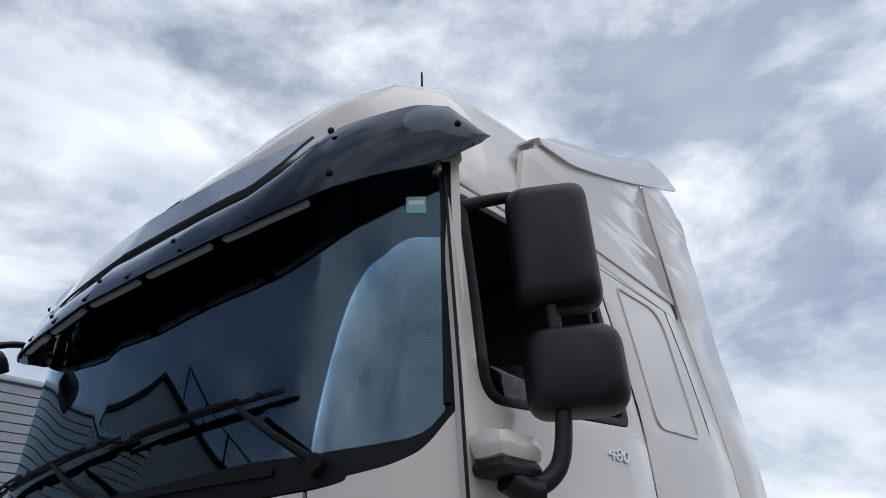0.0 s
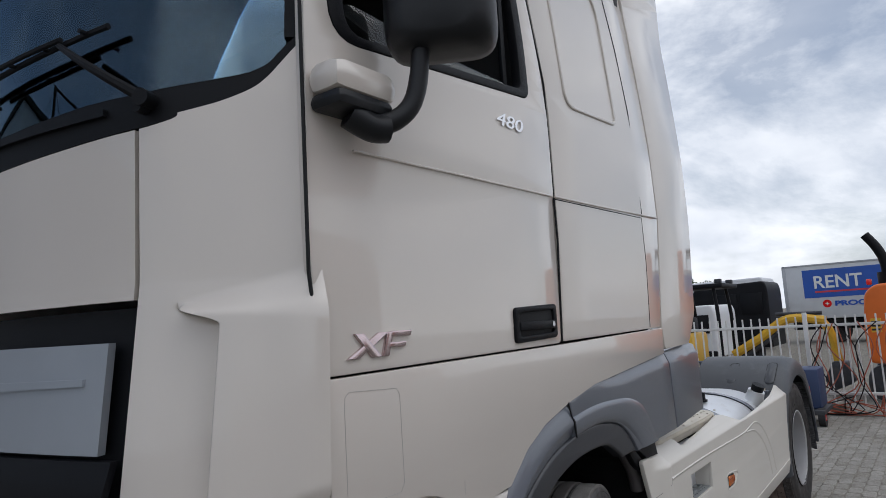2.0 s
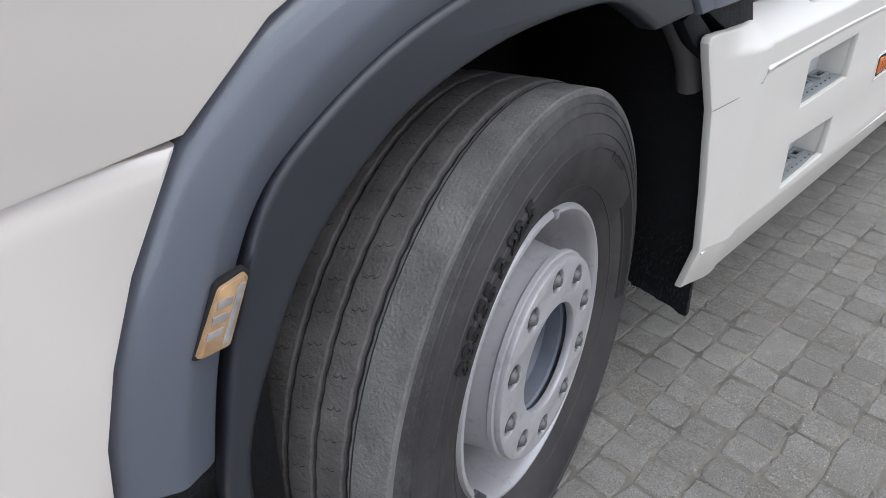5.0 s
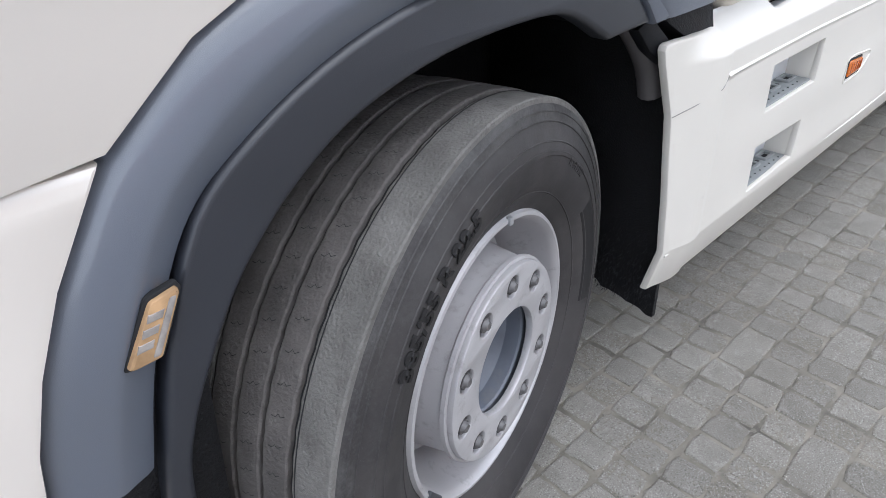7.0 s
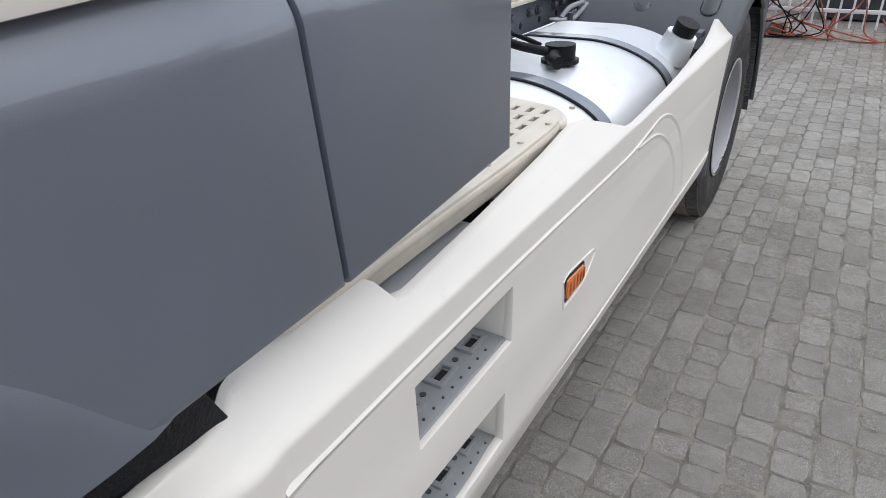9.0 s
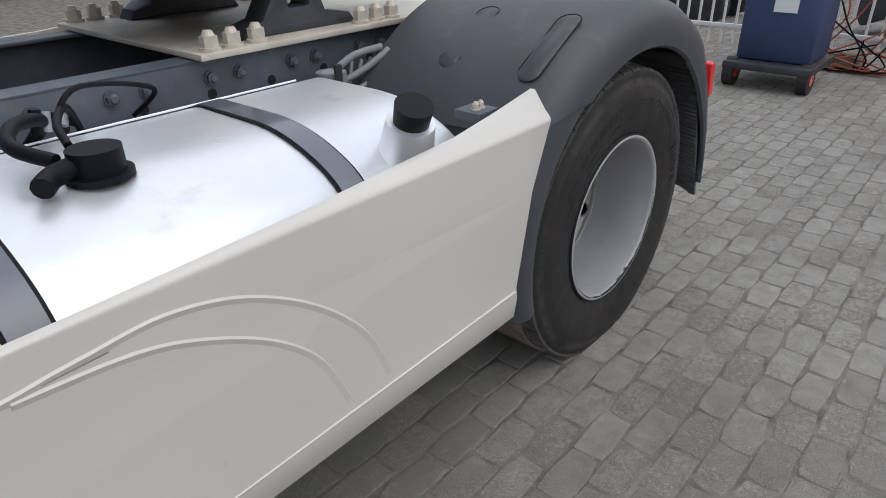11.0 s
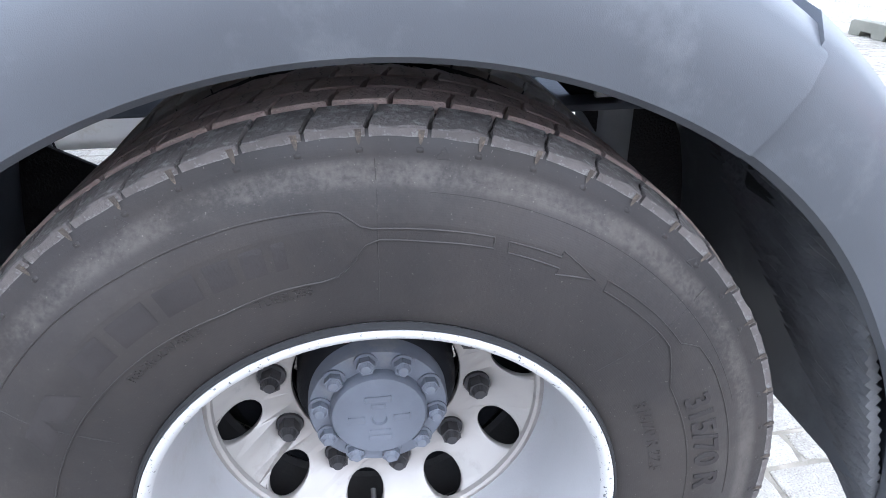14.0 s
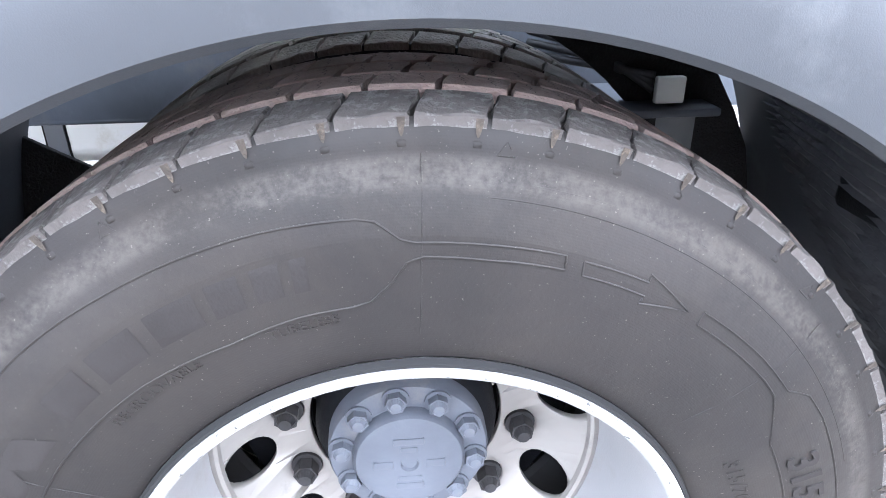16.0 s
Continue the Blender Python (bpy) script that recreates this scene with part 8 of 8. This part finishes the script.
def orange_machine():
    e = thing("orange_excavator", "orange excavator with a black exhaust behind the fence", "excavator", (11.6, -0.1, 0))
    bm = plate_mesh(rounded([(-1.9, 0.75), (0.14, 0.62), (0.16, 1.2), (0.10, 1.75), (-0.05, 1.88), (-1.9, 1.95)], [0.05, 0.12, 0.2, 0.2, 0.15, 0.05]), [], 1.9, 0.05)
    for v in bm.verts:
        a, d, z = v.co
        v.co = (d, a, z)
    part("engine_hood", bm, ORANGE, e)
    box("hood_sticker", (-0.012, -0.08, 1.12), (0.0, 0.06, 1.34), YELLOW, e, 0.0)
    for q in range(3):
        box("sticker_bar", (-0.016, -0.07, 1.15 + 0.06 * q), (-0.012, 0.05, 1.18 + 0.06 * q), INK, e, 0.0)
    cyl("exhaust_box", (0.5, -0.28, 1.85), (0.5, -0.28, 2.08), 0.2, BLACKP, e)
    tube("exhaust_pipe", [(0.5, -0.22, 2.05), (0.5, -0.20, 2.28), (0.5, -0.12, 2.5), (0.5, 0.02, 2.72)], 0.075, BLACKP, e, n=4)
    box("beacon", (0.4, 0.0, 1.88), (0.5, 0.08, 1.98), RED, e, 0.02)
    for x in (0.1, 1.5):
        bm = plate_mesh(rounded([(-3.2, 0.02), (0.2, 0.02), (0.2, 0.6), (-3.2, 0.6)], 0.28), [], 0.4, 0.02)
        for v in bm.verts:
            a, d, z = v.co
            v.co = (x + d, a, z)
        part("track", bm, STEEL, e)
    box("cab", (0.2, -2.6, 0.9), (1.7, -1.3, 2.7), ORANGE, e, 0.08)


orange_machine()


def cables_on_fence():
    c = thing("cable_bundle", "tangled red and dark cables hanging on the fence", "cables", (10.3, 0.2, 0))
    rng = random.Random(5)
    for k in range(12):
        y = rng.uniform(-0.5, 0.35)
        pts = [(rng.uniform(-0.06, 0.0), y + rng.uniform(-0.12, 0.12) + 0.08 * i * rng.choice((-1, 1)), max(0.03, z + rng.uniform(-0.06, 0.06))) for i, z in enumerate((1.28, 0.95, 0.5, 0.1, 0.02, 0.25))]
        tube("cable", pts, 0.008, CABLE_RED if k % 3 else BLACKP, c, seg=6, n=5)


cables_on_fence()


def hand_cart():
    c = thing("equipment_cart", "dark blue wheeled equipment cart beside the fence", "cart", (9.55, 0.75, 0))
    box("body", (-0.25, -0.3, 0.22), (0.3, 0.3, 0.75), material("cart_blue", (0.03, 0.05, 0.12), rough=0.5), c, 0.03)
    box("plate_panel", (-0.262, -0.12, 0.62), (-0.25, 0.06, 0.72), PAPER, c, 0.0)
    box("deck", (-0.4, -0.35, 0.16), (0.35, 0.35, 0.22), STEEL, c, 0.01)
    for y in (-0.3, 0.3):
        cyl("wheel", (-0.28, y - 0.04, 0.12), (-0.28, y + 0.04, 0.12), 0.12, RUBBER, c)
        cyl("wheel_hub", (-0.28, y - 0.045, 0.12), (-0.28, y + 0.045, 0.12), 0.05, RED, c)


hand_cart()


# ---- trees ----
def tree(x, y, h, seed):
    rng = random.Random(seed)
    t = thing("tree", "leafy green tree in the distance", "tree", (x, y, 0), "far trees")
    bm = bmesh.new()
    tubem(bm, [(0, 0, 0), (0.1, 0.05, h * 0.3), (0, 0.1, h * 0.7)], lambda u: 0.22 * (1 - 0.75 * u), 8, 3)
    limbs = []
    for k in range(9):
        a, z = rng.uniform(0, 6.28), h * rng.uniform(0.3, 0.65)
        e = (h * 0.3 * math.cos(a), h * 0.3 * math.sin(a), z + h * rng.uniform(0.1, 0.3))
        limbs.append(e)
        tubem(bm, [(0, 0.05, z), (e[0] * 0.5, e[1] * 0.5, (z + e[2]) / 2 + 0.1), e], lambda u: 0.08 * (1 - 0.8 * u), 6, 3)
    part("trunk", bm, BARK, t)
    bm = bmesh.new()
    cl = limbs + [(rng.uniform(-0.2, 0.2) * h, rng.uniform(-0.2, 0.2) * h, h * rng.uniform(0.55, 0.95)) for _ in range(12)]
    for cx, cy, cz in cl:
        rad = h * rng.uniform(0.09, 0.17)
        for _ in range(110):
            d = Vector((rng.gauss(0, 1), rng.gauss(0, 1), rng.gauss(0, 0.8)))
            d = d.normalized() * rad * rng.uniform(0.4, 1.05)
            c = Vector((cx, cy, cz)) + d
            u = Vector((rng.gauss(0, 1), rng.gauss(0, 1), rng.gauss(0, 1))).normalized()
            v = u.orthogonal().normalized()
            sz = rng.uniform(0.07, 0.14) * h / 6
            bm.faces.new([bm.verts.new(c + u * a * sz + v * b * sz * 0.6) for a, b in ((-1, 0), (0, 1), (1, 0), (0, -1))])
    part("crown", bm, FOLIAGE, t, smooth=0)


for k, (x, y, h) in enumerate(((42, 11.3, 3.7), (44, 13.2, 3.9), (46, 9.2, 3.2), (60, 4.0, 4.2), (62, 0.0, 4.0), (60, -6, 4.6), (64, -12, 4.8), (52, 17, 5.0))):
    tree(x, y, h, 20 + k)


# ---- building ----
def building():
    b = thing("showroom_building", "grey metal-clad hall with cable-stayed roof masts", "building", (0, 14.0, 0))
    H = 6.4
    box("wall", (-9.0, 0.04, 0), (11.0, 12.0, H), CLAD, b, 0.0)
    box("tall_wall", (-34.0, 0.04, 0), (-9.0, 12.0, 8.5), CLAD, b, 0.0)
    me = None
    for k in range(33):
        z = 0.1 + k * 0.19
        o = box("cladding_board", (-9.0, -0.03, z), (11.0, 0.04, z + 0.165), CLAD, b, 0.0) if me is None else new("cladding_board", me)
        if me is None:
            me = o.data
            z_first = z
        else:
            o.parent = b
            o.location = (0, 0, z - z_first)
    box("roof_edge", (-9.1, -0.08, H), (11.1, 12.0, H + 0.12), SILVER, b, 0.01)
    box("tall_roof_edge", (-34.0, -0.10, 8.45), (-8.9, 12.0, 8.65), BLACKP, b, 0.01)
    xs = (-12.2, -15.8, -19.7, -23.4, -27.0)
    for x in xs:
        cyl("roof_mast", (x, 0.3, 8.5), (x, 0.3, 9.95), 0.09, BLACKP, b, seg=10)
        for d in (-1.0, 1.0):
            cyl("stay_cable", (x, 0.3, 9.9), (x + d, 0.3, 8.6), 0.02, BLACKP, b, seg=6)
    for a, c in zip(xs, xs[1:]):
        cyl("top_chord", (a, 0.3, 9.9), (c, 0.3, 9.9), 0.05, BLACKP, b, seg=8)


building()


def brick_hall():
    """The hall across the yard, seen only in the truck's glossy paint."""
    b = thing("brick_hall", "long reddish brick hall across the yard", "building", (0, -34.0, 0))
    brick = material("reddish_brick_wall", (0.50, 0.26, 0.19), rough=0.85, var=0.12, bump=0.3, bump_scale=60)
    bm = plate_mesh([(-10.0, 0.0), (0.0, 0.0), (0.0, 6.4), (-5.0, 9.4), (-10.0, 6.4)], [], 52.0, 0.01)
    for v in bm.verts:
        a, d, z = v.co
        v.co = (d - 22.0, a, z)
    part("wall", bm, brick, b)
    roof_tile = material("roof_tile_red", (0.36, 0.20, 0.16), rough=0.8, var=0.15)
    bm = plate_mesh([(0.5, 6.15), (0.5, 6.3), (-5.0, 9.62), (-10.5, 6.3), (-10.5, 6.15), (-5.0, 9.45)], [], 52.6, 0.01)
    for v in bm.verts:
        a, d, z = v.co
        v.co = (d - 22.3, a, z)
    part("roof", bm, roof_tile, b)
    for k in range(9):
        box("gate", (-20 + 5.6 * k, -0.06, 0.0), (-16.4 + 5.6 * k, 0.05, 3.4), FENCE, b, 0.01)


brick_hall()

# ---- paving ----
def paver_mesh(rng, lx, ly):
    """One worn concrete block: a slightly wavy outline, rounded shoulders, sunk joints."""
    bm = bmesh.new()
    ring = []
    for u, v in ((-1, -1), (-0.4, -1), (0.3, -1), (1, -1), (1, 0), (1, 1), (0.4, 1), (-0.3, 1), (-1, 1), (-1, 0.1)):
        k = rng.uniform(0.84, 0.96) if abs(u) == 1 and abs(v) == 1 else 1.0
        ring.append((u * lx / 2 * (k + 1) / 2 + rng.uniform(-0.0062, 0.003) * (1 if u > 0 else -1), v * ly / 2 * k + rng.uniform(-0.0055, 0.0025) * (1 if v > 0 else -1)))
    lv = []
    for sc, inset, z in ((1.0, 0.0, -0.02), (1.0, 0.0, -0.0022), (1.0, 0.0020, 0.0), (1.0, 0.0065, 0.0014)):
        lv.append([bm.verts.new((p - math.copysign(inset, p), q - math.copysign(inset, q), z + (rng.uniform(-0.0008, 0.0008) if z > 0.001 else 0))) for p, q in ring])
    for a, b in zip(lv, lv[1:]):
        for i in range(10):
            bm.faces.new((a[i], a[(i + 1) % 10], b[(i + 1) % 10], b[i]))
    bm.faces.new(lv[-1])
    bmesh.ops.recalc_face_normals(bm, faces=bm.faces)
    return bm


LX, LY = 0.206, 0.108
rng = random.Random(8)
shapes = []
for k in range(28):
    bm = paver_mesh(rng, (LX if k < 14 else LX / 2) - 0.001, LY - 0.001)
    me = bpy.data.meshes.new("paver")
    bm.to_mesh(me)
    bm.free()
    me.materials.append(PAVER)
    shapes.append(me)
paving = thing("paving", "grey worn concrete block paving with sandy joints", "paving", kind="structure")
near_slots, far_slots = [], []
for j in range(-48, 90):
    for i in range(-8, 66):
        x = (i + (0.5 if j % 2 else 0.0)) * LX + 0.012 * math.sin(j * 1.7)
        y = j * LY
        # beside the front axle the yard is laid with half blocks
        split = x < 3.7 + 0.5 * math.sin(j * 2.3) and rng.random() < 0.85
        for xx, first in (((x - LX / 4, 14), (x + LX / 4, 14)) if split else ((x, 0),)):
            inner = 2.35 < xx < 6.6 and -1.25 < y < 0.12 and len(near_slots) < 300
            (near_slots if inner else far_slots).append((xx, y, first))
for x, y, first in near_slots:
    o = new("paver", shapes[first + rng.randrange(14)])
    o.parent = paving
    o.matrix_local = pose(x + rng.uniform(-0.003, 0.003), y + rng.uniform(-0.003, 0.003), 0.0012 + rng.uniform(-0.001, 0.0013), rng.uniform(-0.45, 0.45), rng.uniform(-0.3, 0.3), rng.uniform(-1.3, 1.3) + rng.choice((0, 180)))
verts, faces = [], []
cache = [([v.co.copy() for v in me.vertices], [tuple(p.vertices) for p in me.polygons]) for me in shapes]
for x, y, first in far_slots:
    vs, fs = cache[first + rng.randrange(14)]
    m = pose(x + rng.uniform(-0.003, 0.003), y + rng.uniform(-0.003, 0.003), 0.0012 + rng.uniform(-0.001, 0.0013), rng.uniform(-0.45, 0.45), rng.uniform(-0.3, 0.3), rng.uniform(-1.3, 1.3) + rng.choice((0, 180)))
    k = len(verts)
    verts += [m @ v for v in vs]
    faces += [tuple(a + k for a in f) for f in fs]
me = bpy.data.meshes.new("paver_field")
me.from_pydata([tuple(v) for v in verts], [], faces)
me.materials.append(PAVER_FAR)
o = new("paver_field", me)
o.parent = paving
tagged(o, kind="stuff")
# loose grit in the joints beside the truck
rng = random.Random(31)
verts, faces = [], []
for _ in range(5200):
    j = rng.randint(-16, 3)
    x, y = rng.uniform(0.3, 8.2), (j + 0.5) * LY + rng.gauss(0, 0.005)
    if rng.random() < 0.35:
        x = (rng.randint(1, 40) + (0.0 if j % 2 else 0.5)) * LX + 0.012 * math.sin(j * 1.7) + rng.gauss(0, 0.004)
        y = j * LY + rng.uniform(-0.5, 0.5) * LY
    if rng.random() < 0.12:
        y += rng.uniform(-0.05, 0.05)
    r = rng.uniform(0.0012, 0.0034)
    z = 0.0012 + 0.5 * r
    k = len(verts)
    a = rng.uniform(0, 6.28)
    for q in range(4):
        verts.append((x + r * rng.uniform(0.7, 1.3) * math.cos(a + 1.571 * q), y + r * rng.uniform(0.7, 1.3) * math.sin(a + 1.571 * q), z + rng.uniform(-0.3, 0.3) * r))
    verts += [(x, y, z + r * 0.9), (x, y, z - r)]
    faces += [(k + q, k + (q + 1) % 4, k + 4) for q in range(4)] + [(k + (q + 1) % 4, k + q, k + 5) for q in range(4)]
me = bpy.data.meshes.new("grit")
me.from_pydata(verts, [], faces)
me.materials.append(GRIT)
o = new("grit", me)
o.parent = paving
tagged(o, kind="stuff")
